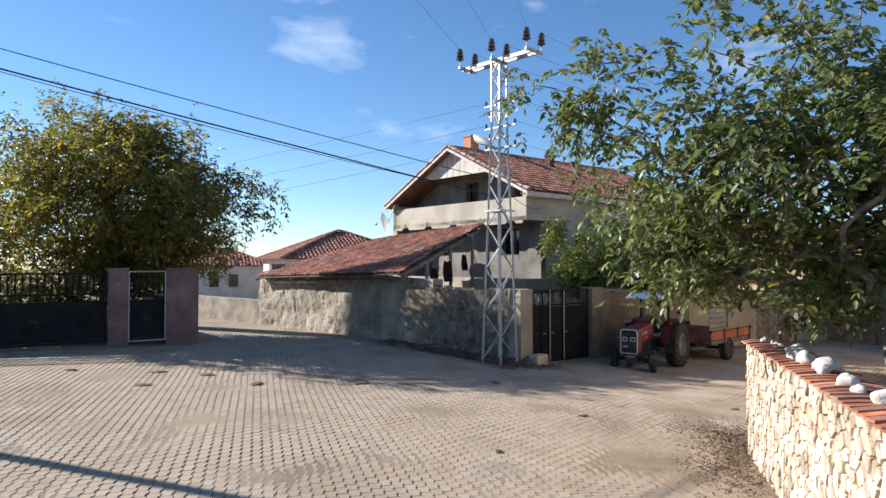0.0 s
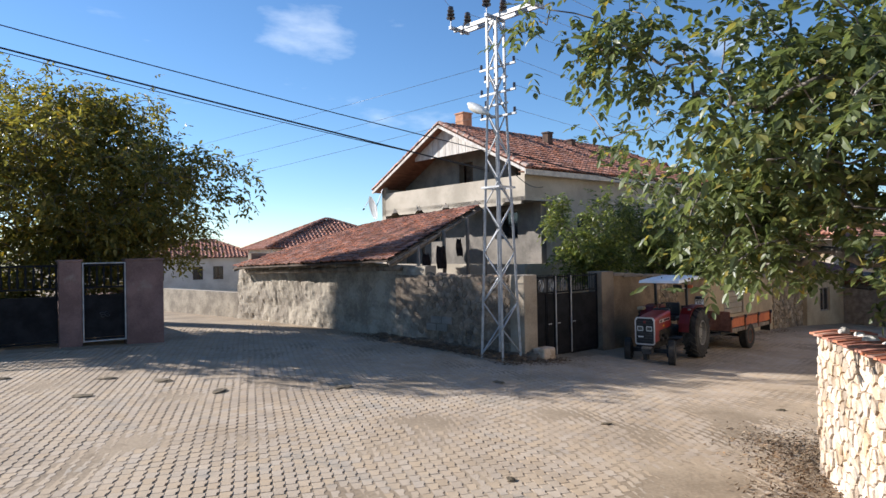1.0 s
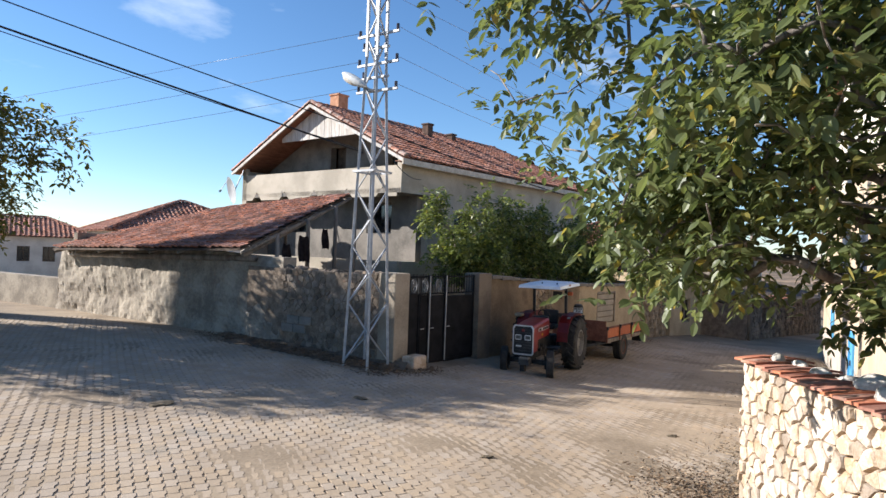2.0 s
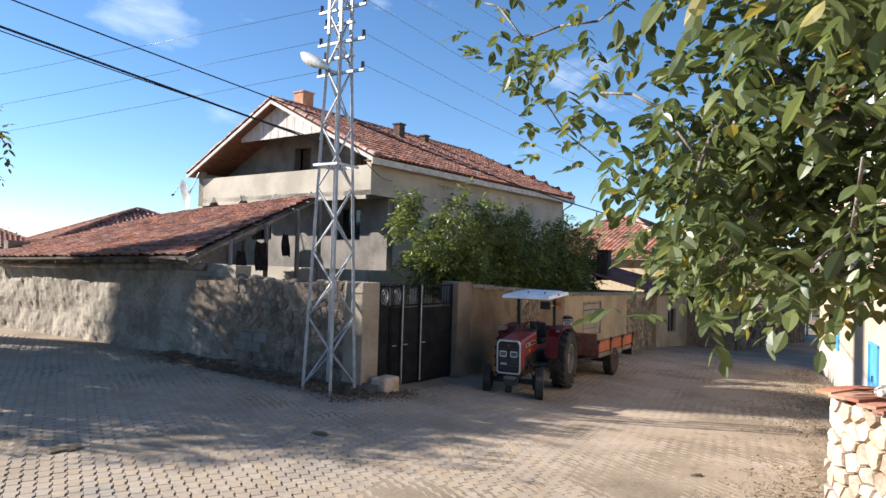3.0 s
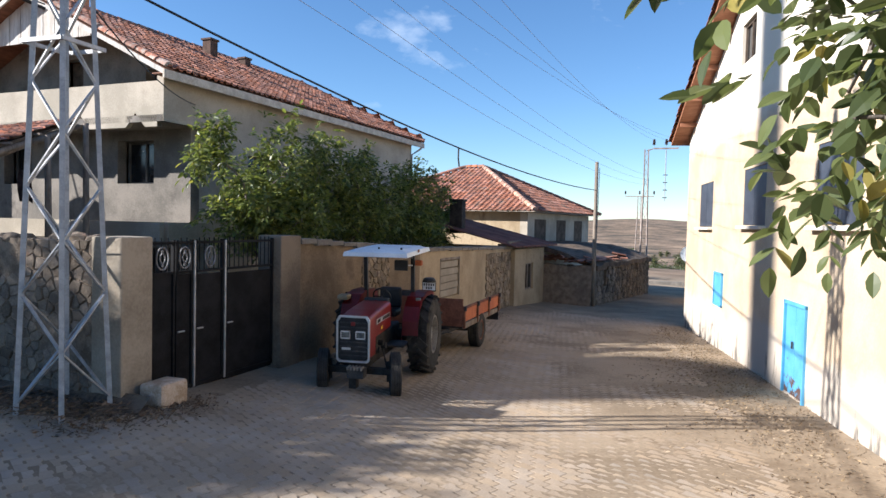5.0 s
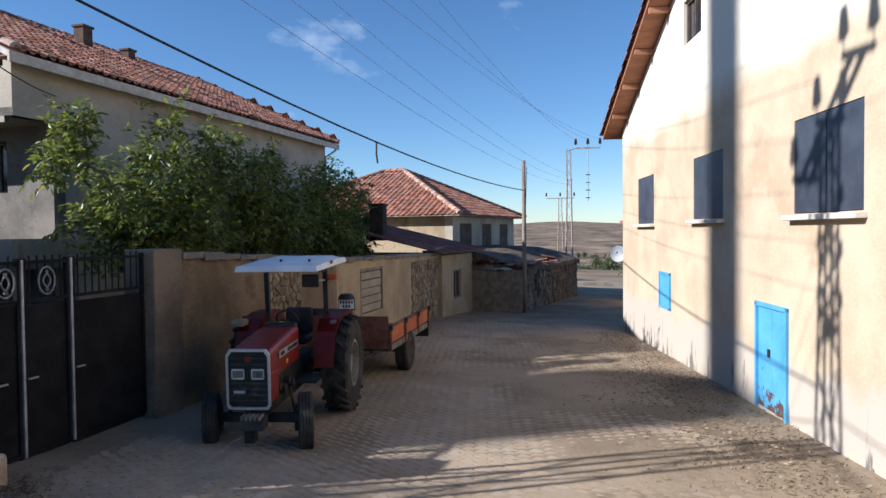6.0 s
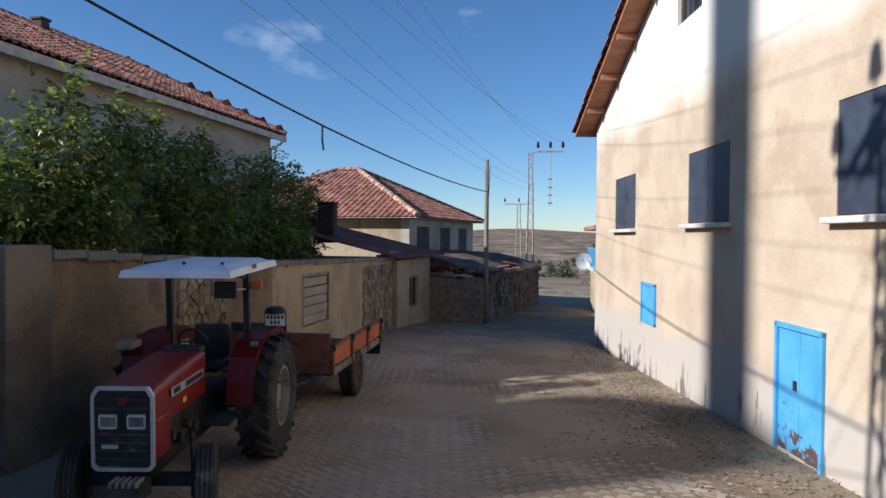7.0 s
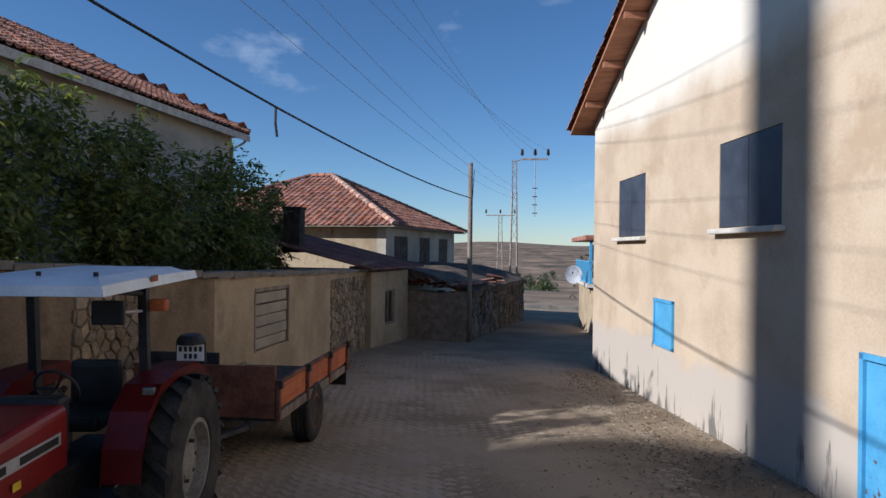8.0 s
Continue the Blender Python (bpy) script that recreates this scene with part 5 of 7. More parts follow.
# ---------------------------------------------------------------- lattice mast by the gate
def lattice(parent, cx, cy, z0, top, w0, w1, material, bays=9, leg=0.06, brace=0.035):
    """Four leaning angle legs, braced in a zigzag on each face."""
    def corner(i, z):
        k = (z - z0) / (top - z0)
        w = w0 + (w1 - w0) * min(1.0, k * 1.25)
        return Vector((cx + (1 if i in (1, 2) else -1) * w / 2, cy + (1 if i in (2, 3) else -1) * w / 2, z))
    kz = z0 + (top - z0) * 0.8
    for i in range(4):
        bm = bmesh.new()
        for a, b in ((z0, kz), (kz, top)):
            bar(bm, corner(i, a), corner(i, b), leg, leg)
        part("leg", bm, material, parent)
    levels = [z0 + 0.25 + (top - z0 - 0.25) * (1 - (1 - k / bays) ** 1.15) for k in range(bays + 1)]
    for i in range(4):
        j = (i + 1) % 4
        for k, (a, b) in enumerate(zip(levels, levels[1:])):
            p, q = (corner(i, a), corner(j, b)) if (k + i) % 2 else (corner(j, a), corner(i, b))
            part("brace", bar(bmesh.new(), p, q, brace, brace * 0.5), material, parent)
    return corner


def insulator(parent, x, y, z, h=0.3):
    """Pin insulator with its ribbed porcelain."""
    ins = new("insulator")
    ins.parent = parent
    prof = [(0.03, 0), (0.03, 0.06)]
    for k in range(3):
        zz = 0.06 + k * (h - 0.1) / 3
        prof += [(0.115 - 0.012 * k, zz), (0.12 - 0.012 * k, zz + 0.03), (0.07, zz + 0.055)]
    prof += [(0.075, h - 0.02), (0.05, h)]
    part("porcelain", lathe(bmesh.new(), prof, Matrix.Translation((x, y, z)), 12), M_INSUL, ins)
    part("pin", rod(bmesh.new(), (x, y, z - 0.14), (x, y, z + 0.04), 0.014, sides=6), M_GALV, ins)


MX, MY = 14.14, 12.52
MZ = 8.38


def main_mast():
    t = thing("lattice_mast", "galvanised lattice power mast with street lamp, standing by the gate", "power mast")
    z0 = ground_z(MX, MY) - 0.1
    lattice(t, MX, MY, z0, MZ, 0.70, 0.30, M_GALV, 15, 0.056, 0.036)
    # crossarm with upturned ends, three pairs of insulators
    for dx in (-0.13, 0.13):
        bm = bmesh.new()
        bar(bm, (MX + dx, MY - 1.32, MZ + 0.0), (MX + dx, MY + 1.32, MZ + 0.0), 0.07, 0.1)
        part("crossarm", bm, M_GALV, t)
    for y in (-1.26, 0.0, 1.26):
        part("crosspiece", bar(bmesh.new(), (MX - 0.36, MY + y, MZ + 0.02), (MX + 0.36, MY + y, MZ + 0.02), 0.07, 0.08), M_GALV, t)
        for dx in (-0.32, 0.32):
            insulator(t, MX + dx, MY + y, MZ + 0.2, 0.38)
    # short side arms with small insulators
    for z in (7.15, 6.85, 6.5, 6.2, 5.9):
        long = z in (7.15, 6.5, 5.9)
        part("side_arm", bar(bmesh.new(), (MX, MY - (0.62 if long else 0.36), z), (MX, MY + (0.55 if long else 0.4), z), 0.05, 0.05), M_GALV, t)
        for y in ((-0.58, 0.5) if long else (0.36,)):
            part("spool", rod(bmesh.new(), (MX, MY + y, z + 0.02), (MX, MY + y, z + 0.15), 0.035, sides=8), M_INSUL, t)
    # maintenance frame
    for z in (4.1,):
        fr = bmesh.new()
        for a, b in (((-.3, -.3), (.3, -.3)), ((.3, -.3), (.3, .3)), ((.3, .3), (-.3, .3)), ((-.3, .3), (-.3, -.3))):
            bar(fr, (MX + a[0], MY + a[1], z), (MX + b[0], MY + b[1], z), 0.035, 0.045)
        part("collar", fr, M_GALV, t)
    # street lamp
    lamp = new("lamp")
    lamp.parent = t
    v, f = tube([Vector((MX, MY - 0.1, 5.88)), Vector((MX - 0.15, MY + 0.05, 5.9)), Vector((MX - 0.22, MY + 0.2, 6.02))], 0.03, 7)
    raw("arm", v, f, M_GALV, lamp, smooth=True)
    m = look((MX - 0.24, MY + 0.42, 6.14), (MX - 0.28, MY + 1.25, 6.60))
    bm = bmesh.new()
    bmesh.ops.create_uvsphere(bm, u_segments=16, v_segments=10, radius=1, matrix=m @ Matrix.Diagonal((0.13, 0.1, 0.40, 1)))
    part("head", bm, M_LAMPHEAD, lamp, "pale street lamp head")
    bm = bmesh.new()
    bmesh.ops.create_uvsphere(bm, u_segments=12, v_segments=8, radius=1, matrix=m @ Matrix.Translation((0, -0.05, -0.08)) @ Matrix.Diagonal((0.11, 0.09, 0.26, 1)))
    part("glass", bm, M_SILL, lamp)
    return t


M_LAMPHEAD = mat("lamp_housing", (0.42, 0.43, 0.42), (0.55, 0.56, 0.55), 3, 40, 0.45, 0.05)
main_mast()


def far_mast(name, x, y, top, w, label, arm):
    t = thing(name, label, "power mast", "far power masts")
    z0 = ground_z(x, y) - 0.2
    lattice(t, x, y, z0, top, w, w * 0.5, M_RUSTSTEEL, 12, 0.07, 0.04)
    part("crossarm", bar(bmesh.new(), (x, y - arm[1], top + 0.05), (x, y + arm[0], top + 0.05), 0.08, 0.1), M_RUSTSTEEL, t)
    for k in range(3):
        insulator(t, x, y + arm[0] - (arm[0] + arm[1]) * k / 2, top + 0.25, 0.42)
    if arm[0] < 0:
        # the arm stands off to one side: a stay to the mast and a hanging rod with small insulators
        part("arm_stay", bar(bmesh.new(), (x, y + arm[0], top + 0.05), (x, y, top - 0.1), 0.05, 0.06), M_RUSTSTEEL, t)
        yd = y + (arm[0] - arm[1]) / 2
        part("drop_rod", rod(bmesh.new(), (x, yd, top + 0.05), (x, yd, top - 3.4), 0.03, sides=6), M_GALV, t)
        for k in range(4):
            part("spool", rod(bmesh.new(), (x, yd - 0.14, top - 1.7 - 0.5 * k), (x, yd + 0.14, top - 1.7 - 0.5 * k), 0.03, sides=6), M_INSUL, t)
    return t


M_RUSTSTEEL = mat("rusty_galvanised_steel", (0.23, 0.17, 0.14), (0.38, 0.33, 0.29), 3, 40, 0.7, 0.1, metal=0.3)
far_mast("far_mast", 54.5, 7.15, 7.35, 0.5, "tall rusty lattice mast at the lane's end", (-0.45, 2.0))
far_mast("far_mast", 84.0, 8.6, 5.5, 0.7, "distant lattice mast with insulators", (1.5, 1.5))


def wood_pole(x, y, z1, r, label, lean=0.0):
    z0 = ground_z(x, y) - 0.3
    v, f = tube([Vector((x, y, z0)), Vector((x + lean * 0.5, y, (z0 + z1) / 2)), Vector((x + lean, y, z1))], [r * 1.15, r, r * 0.85], 10)
    return tagged(raw("utility_pole", v, f, M_WOOD, smooth=True), label, "utility pole", "utility poles")


wood_pole(36.7, 8.62, 4.85, 0.085, "grey wooden pole beside a stone ruin")
wood_pole(-2.35, 17.85, 8.2, 0.12, "wooden cable pole at the edge of the square")

# ---------------------------------------------------------------- overhead wires
PL = (36.7, 8.62, 3.66)
cable("service_cable", (-2.35, 17.85, 8.1), (MX, MY + 0.3, 5.05), 0.08, 0.012, M_CABLE, "thin black service cable over the square")
cable("service_cable", (-2.35, 17.85, 7.65), (MX, MY + 0.3, 4.55), 0.03, 0.02, M_CABLE, "thick twisted black cable over the square")
cable("service_cable", (-2.35, 17.85, 7.7), (MX, MY + 0.3, 4.6), 0.16, 0.009, M_CABLE, "thin black service cable over the square")
cable("service_cable", (MX + 0.2, MY - 0.3, 4.95), PL, 0.42, 0.018, M_CABLE, "sagging black cable along the lane")
cable("service_cable", (MX + 0.2, MY - 0.2, 4.6), (22.0, 17.05, 4.95), 0.2, 0.011, M_CABLE, "black cable running to the house wall")
cable("service_cable", (36.7, 8.5, 4.6), (44.5, 9.3, 0.9), 0.5, 0.012, M_CABLE, "cable dropping from the pole to a roof")
v_, f_ = tube([Vector((23.57, 10.62, 3.95)), Vector((23.59, 10.63, 3.72)), Vector((23.64, 10.62, 3.52))], 0.02, 5)
tagged(raw("cable_tail", v_, f_, M_CABLE), "short loose end hanging from a cable", "cable")
for i_, y_ in enumerate((-1.26, 0.0, 1.26)):
    cable("power_line", (MX + 0.32, MY + y_, MZ + 0.55), (54.5, 6.7 - i_ * 0.75, 7.95), 0.9, 0.006, M_WIRE, "bare overhead line along the lane")
    cable("power_line", (MX - 0.32, MY + y_, MZ + 0.55), (-22.0, -9.0 + y_ * 2, 11.5), 0.7, 0.006, M_WIRE, "bare overhead line above the square")
for i_, z_ in enumerate((7.25, 6.6, 6.0)):
    cable("power_line", (MX, MY - 0.58, z_), (54.5, 6.9, 5.6 - 0.3 * i_), 0.8, 0.005, M_WIRE, "bare overhead line along the lane")
    cable("power_line", (MX, MY + 0.5, z_), (5.0 + 2 * i_, 70.0, 6.0 - 0.6 * i_), 0.5, 0.005, M_WIRE, "bare overhead line off to other houses")


# ---------------------------------------------------------------- stone wall round the near garden
SA, SB = Vector((10.32, 4.12)), Vector((1.6, -1.22))


def stone_wall():
    w = thing("wall_stone", "cream limestone rubble wall capped with clay tiles", "wall", kind="structure")
    d = (SB - SA).normalized()
    n = Vector((d.y, -d.x))
    top = 1.40
    a, b = SA - n * 0.03, SB - n * 0.03
    low = lambda x, y: ground_z(x, y) - 0.4
    part("core", prism(bmesh.new(), [tuple(a + d * 0.04), tuple(b), tuple(b - n * 0.45), tuple(a + d * 0.04 - n * 0.45)], low, top), M_MORTAR, w)
    m = frame_on(SA, SB, 1)
    rubble(w, m, 6.2, -0.45, top, 0.132, 71, M_STONE, M_STONE_S, 0.008, 0.034, parts=300, near=0)
    m2 = frame_on(SA - n * 0.46, SA, 1)
    rubble(w, m2, 0.46, -0.45, top, 0.135, 72, M_STONE, M_STONE_S, 0.014, 0.03, parts=40)
    # coping: clay tiles laid across, overlapping along the wall
    rng = random.Random(4)
    for i in range(52):
        u = 0.06 + i * 0.17
        bm = bmesh.new()
        k = 6
        for s in range(2):
            for j in range(k + 1):
                yy = 0.09 - (0.62 * j / k)
                bm.verts.new((s * 0.2 - 0.1, yy, 0.03 * math.sin(math.pi * j / k) + s * 0.016))
        bm.verts.ensure_lookup_table()
        for j in range(k):
            bm.faces.new([bm.verts[q] for q in (j, j + 1, k + 1 + j + 1, k + 1 + j)])
        ret = bmesh.ops.extrude_face_region(bm, geom=list(bm.faces))
        bmesh.ops.translate(bm, vec=(0, 0, 0.022), verts=[g for g in ret["geom"] if isinstance(g, bmesh.types.BMVert)])
        bmesh.ops.recalc_face_normals(bm, faces=bm.faces)
        ob = part("coping_tile", bm, M_CLAYRED, w)
        ob.matrix_local = m @ pose(u, 0.0, top + 0.005 + rng.uniform(0, 0.014), rng.uniform(-2, 3), 0, rng.uniform(-4, 4))
    return w, m, top


M_CLAYRED = mat("red_clay_coping", (0.284, 0.103, 0.0602), (0.43, 0.181, 0.107), 3, 40, 0.9, 0.4, stain=(0.361, 0.258, 0.189), stain_scale=3, stain_at=0.6, rnd="object")
M_PALESTONE = mat("pale_loose_stone", (0.403, 0.365, 0.312), (0.622, 0.581, 0.517), 6, 40, 0.92, 0.6)
_, SWM, SWT = stone_wall()


def boulder(m, r, seed, label, material, group="loose stones on the wall"):
    bm = bmesh.new()
    bmesh.ops.create_icosphere(bm, subdivisions=3, radius=1)
    for v in bm.verts:
        c = v.co.copy()
        k = 1 + 0.32 * noise.noise(c * 1.1 + Vector((seed * 5.3, 0, 0))) + 0.09 * noise.noise(c * 3.2 + Vector((seed, 2, 0)))
        v.co = c * k
        v.co.z = max(v.co.z, -0.62)
    ob = part("loose_stone", bm, material)
    ob.matrix_basis = m @ Matrix.Diagonal((*r, 1))
    tagged(ob, label, "stone", group)
    for p in ob.data.polygons:
        p.use_smooth = True
    return ob


rs_ = random.Random(12)
for i_ in range(15):
    u_ = 0.35 + i_ * 0.36 + rs_.uniform(-0.08, 0.08)
    s_ = rs_.uniform(0.06, 0.115) * (0.7 if i_ < 4 else 1.05)
    boulder(SWM @ pose(u_, -0.16 + rs_.uniform(-0.14, 0.05), SWT + 0.05 + s_ * 0.42, 0, 0, rs_.uniform(0, 180)), (s_ * 1.25, s_ * 0.9, s_ * 0.8), i_ + 1, "pale rough stone lying on a tiled wall top", M_PALESTONE)


# ---------------------------------------------------------------- gate of the yard across the square
def yard_gate():
    p, q = Vector((2.2, 21.0)), Vector((8.3, 20.05))
    d = (q - p).normalized()
    m = frame_on(p, q, 1)
    ln = (q - p).length
    z = ground_z(6, 20.6)
    pil = []
    for u, w, top in ((4.28, 0.52, 2.42), (6.06, 0.94, 2.42)):
        pl = thing("gate_pillar", "mauve painted concrete gate pillar", "gate pillar", "gate pillars", kind="structure")
        pl.matrix_basis = m @ pose(u, 0, 0)
        part("shaft", B(0, -0.25, (z - 0.4 + top) / 2, w, 0.5, top - z + 0.4, bevel=0.02), M_PILLAR, pl)
        part("cap", B(0, -0.25, top + 0.03, w + 0.05, 0.55, 0.06, bevel=0.015), M_PILLAR, pl)
    def leaf(name, u0, u1, label):
        g = thing(name, label, "gate", kind="structure")
        g.matrix_basis = m @ pose((u0 + u1) / 2, 0, z)
        w = u1 - u0
        part("sheet", B(0, -0.1, 0.72, w - 0.06, 0.025, 1.08), M_BLACKMETAL, g)
        fr = bmesh.new()
        for s in (-1, 1):
            box(fr, s * (w / 2 - 0.025), -0.1, 1.13, 0.05, 0.06, 1.98)
        for zz in (0.14, 1.28, 1.5, 2.08):
            box(fr, 0, -0.1, zz, w, 0.06, 0.05)
        part("frame", fr, M_BLACKMETAL, g)
        nb = int(w / 0.17)
        for k in range(1, nb):
            u = -w / 2 + w * k / nb
            part("baluster", lathe(bmesh.new(), [(0.012, 0), (0.03, 0.09), (0.038, 0.2), (0.018, 0.33), (0.034, 0.43), (0.012, 0.56)], m=Matrix.Translation((u, -0.1, 1.51)), sides=6), M_BLACKMETAL, g)
        for u in ([0] if w < 2 else [-w / 4, w / 4]):
            v, f = [], []
            for s in range(4):
                a0 = s * math.pi / 2
                tube([Vector((u + 0.11 * math.cos(a0 + t) * math.sin(t * 1.6) * 1.2, -0.05, 0.78 + 0.08 * math.sin(a0 + t) * math.sin(t * 1.6))) for t in [q2 * 0.2 for q2 in range(11)]], 0.012, 5, v, f)
            raw("rosette", v, f, M_DARKSTEEL, g, "grey steel rosette")
        return g
    leaf("door_gate_yard", -3.2, 4.0, "wide black steel yard gate with baluster top")
    g = leaf("door_wicket", 4.56, 5.58, "narrow black steel wicket gate with pale frame")
    fr = bmesh.new()
    for s in (-1, 1):
        box(fr, s * 0.5, -0.05, 1.1, 0.03, 0.04, 2.05)
    for zz in (0.1, 2.13):
        box(fr, 0, -0.05, zz, 1.03, 0.04, 0.03)
    part("door_frame", fr, M_GALV, g, "pale steel frame")
    # boundary wall that runs back from the last pillar
    w = thing("wall_yard", "mauve rendered boundary wall of the yard", "wall", kind="structure")
    e = q + d * 0.05
    part("panel", wall_panel(bmesh.new(), e + Vector((0, 0.2)), e + Vector((1.6, 13)), z - 0.6, 1.5, 0.25, (), 1), M_PILLAR, w)
    # pale balustrade inside the yard
    bl = thing("balustrade", "grey concrete balustrade of a garden terrace", "balustrade")
    part("rail", B(3.2, 25.5, 1.75, 7.5, 0.25, 0.12, bevel=0.02), M_STUCCO, bl)
    part("plinth", B(3.2, 25.5, 0.55, 7.5, 0.3, 0.9, bevel=0.02), M_CEMENT_SHADED, bl)
    bmm = lathe(bmesh.new(), [(0.05, 0), (0.09, 0.1), (0.1, 0.25), (0.045, 0.45), (0.07, 0.6), (0.05, 0.7)], m=Matrix.Identity(4), sides=8)
    first = part("baluster", bmm, M_STUCCO, bl)
    first.matrix_local = Matrix.Translation((-0.4, 25.5, 1.0))
    for k in range(1, 26):
        ob = new("baluster", first.data)
        ob.parent = bl
        ob.matrix_local = Matrix.Translation((-0.4 + k * 0.285, 25.5, 1.0))


yard_gate()


# ---------------------------------------------------------------- tractor and trailer
M_RED = mat("red_tractor_paint", (0.138, 0.00748, 0.00816), (0.21, 0.0122, 0.0122), 2.5, 40, 0.35, 0.05, stain=(0.122, 0.0238, 0.019), stain_scale=2.5, stain_at=0.6, spec=0.5)
M_RUBBER = mat("dusty_tyre_rubber", (0.018, 0.017, 0.016), (0.055, 0.05, 0.044), 4, 50, 0.85, 0.2)
M_ENGINE = mat("oily_cast_iron", (0.02, 0.019, 0.018), (0.055, 0.05, 0.045), 6, 50, 0.7, 0.3, metal=0.2)
M_RIM = mat("grey_wheel_rim", (0.15, 0.139, 0.127), (0.252, 0.238, 0.215), 5, 40, 0.6, 0.1)
M_CHROME = mat("bright_trim", (0.55, 0.56, 0.57), (0.68, 0.69, 0.70), 4, 40, 0.3, 0.02, metal=0.6)
M_LENS = mat("headlamp_glass", (0.0847, 0.0889, 0.0847), (0.154, 0.158, 0.15), 20, 80, 0.15, 0.1, spec=0.8)
M_PLASTIC = mat("black_plastic", (0.014, 0.014, 0.015), (0.028, 0.028, 0.03), 4, 40, 0.5, 0.05)
M_ORANGE = mat("orange_trailer_paint", (0.36, 0.09, 0.03), (0.50, 0.15, 0.055), 2.5, 40, 0.6, 0.15, stain=(0.22, 0.085, 0.045), stain_scale=3, stain_at=0.6)
M_RUST = mat("rusty_steel", (0.11, 0.045, 0.03), (0.22, 0.095, 0.06), 4, 40, 0.85, 0.3)
M_CANOPY = mat("white_canopy", (0.62, 0.66, 0.70), (0.76, 0.80, 0.83), 2, 40, 0.45, 0.05, stain=(0.48, 0.5, 0.52), stain_scale=3, stain_at=0.64)
M_CREAMLID = mat("dull_cream_plastic", (0.2, 0.16, 0.1), (0.3, 0.25, 0.16), 4, 40, 0.6, 0.05)
M_YELLOW = mat("yellow_sticker", (0.6, 0.4, 0.03), (0.7, 0.48, 0.05), 4, 40, 0.5, 0.0)


def wheel(parent, x, y, r, w, rim_r, lugs, rim_mat, side, steer=0.0):
    """Tyre and rim about an axle along y; side is the outer face's direction."""
    hub = new("wheel")
    hub.parent = parent
    hub.matrix_local = pose(x, y, r, 0, 0, steer)
    m = Matrix.Rotation(radians(90), 4, "X")
    prof = [(rim_r, -w * 0.42), (rim_r + 0.03, -w * 0.5), (r * 0.86, -w * 0.52), (r * 0.955, -w * 0.44), (r * 0.965, 0), (r * 0.955, w * 0.44), (r * 0.86, w * 0.52), (rim_r + 0.03, w * 0.5), (rim_r, w * 0.42)]
    bm = bmesh.new()
    rings = []
    S = 40
    for rr, h in prof:
        rings.append([bm.verts.new(m @ Vector((rr * math.cos(2 * math.pi * i / S), rr * math.sin(2 * math.pi * i / S), h))) for i in range(S)])
    for k in range(len(rings)):
        a, b = rings[k], rings[(k + 1) % len(rings)]
        for i in range(S):
            bm.faces.new((a[i], a[(i + 1) % S], b[(i + 1) % S], b[i]))
    bmesh.ops.recalc_face_normals(bm, faces=bm.faces)
    ty = part("tyre", bm, M_RUBBER, hub)
    bm = bmesh.new()
    if lugs:
        for i in range(lugs):
            for s in (-1, 1):
                a = 2 * math.pi * (i + (0.5 if s > 0 else 0)) / lugs
                b = a + 2 * math.pi * 0.75 / lugs
                pts = []
                for t in (0, 0.5, 1):
                    ang = a + (b - a) * t
                    pts.append(Vector(((r * 0.975) * math.cos(ang), s * w * (0.5 - 0.48 * t), (r * 0.975) * math.sin(ang))))
                for u, v in zip(pts, pts[1:]):
                    bar(bm, u, v, 0.045, 0.055, up=(u + v).normalized())
    else:
        for h in (-0.33, -0.11, 0.11, 0.33):
            lathe(bm, [(r * 0.95, h * w - 0.018), (r, h * w - 0.014), (r, h * w + 0.014), (r * 0.95, h * w + 0.018)], m, 32)
    part("tread", bm, M_RUBBER, hub)
    ri = part("rim", lathe(bmesh.new(), [(rim_r * 1.02, -w * 0.40), (rim_r * 1.04, w * 0.46), (rim_r * 0.93, w * 0.47), (rim_r * 0.88, w * 0.2), (rim_r * 0.45, w * 0.16), (rim_r * 0.40, w * 0.3), (rim_r * 0.12, w * 0.34)], m @ Matrix.Rotation(0 if side < 0 else math.pi, 4, "X"), 28), rim_mat, hub)
    for i in range(8):
        a = 2 * math.pi * i / 8
        yy = side * w * 0.30
        part("wheel_nut", rod(bmesh.new(), (rim_r * 0.52 * math.cos(a), yy * 0.6, rim_r * 0.52 * math.sin(a)), (rim_r * 0.52 * math.cos(a), yy, rim_r * 0.52 * math.sin(a)), 0.016, sides=6), M_DARKSTEEL, hub)
    return hub


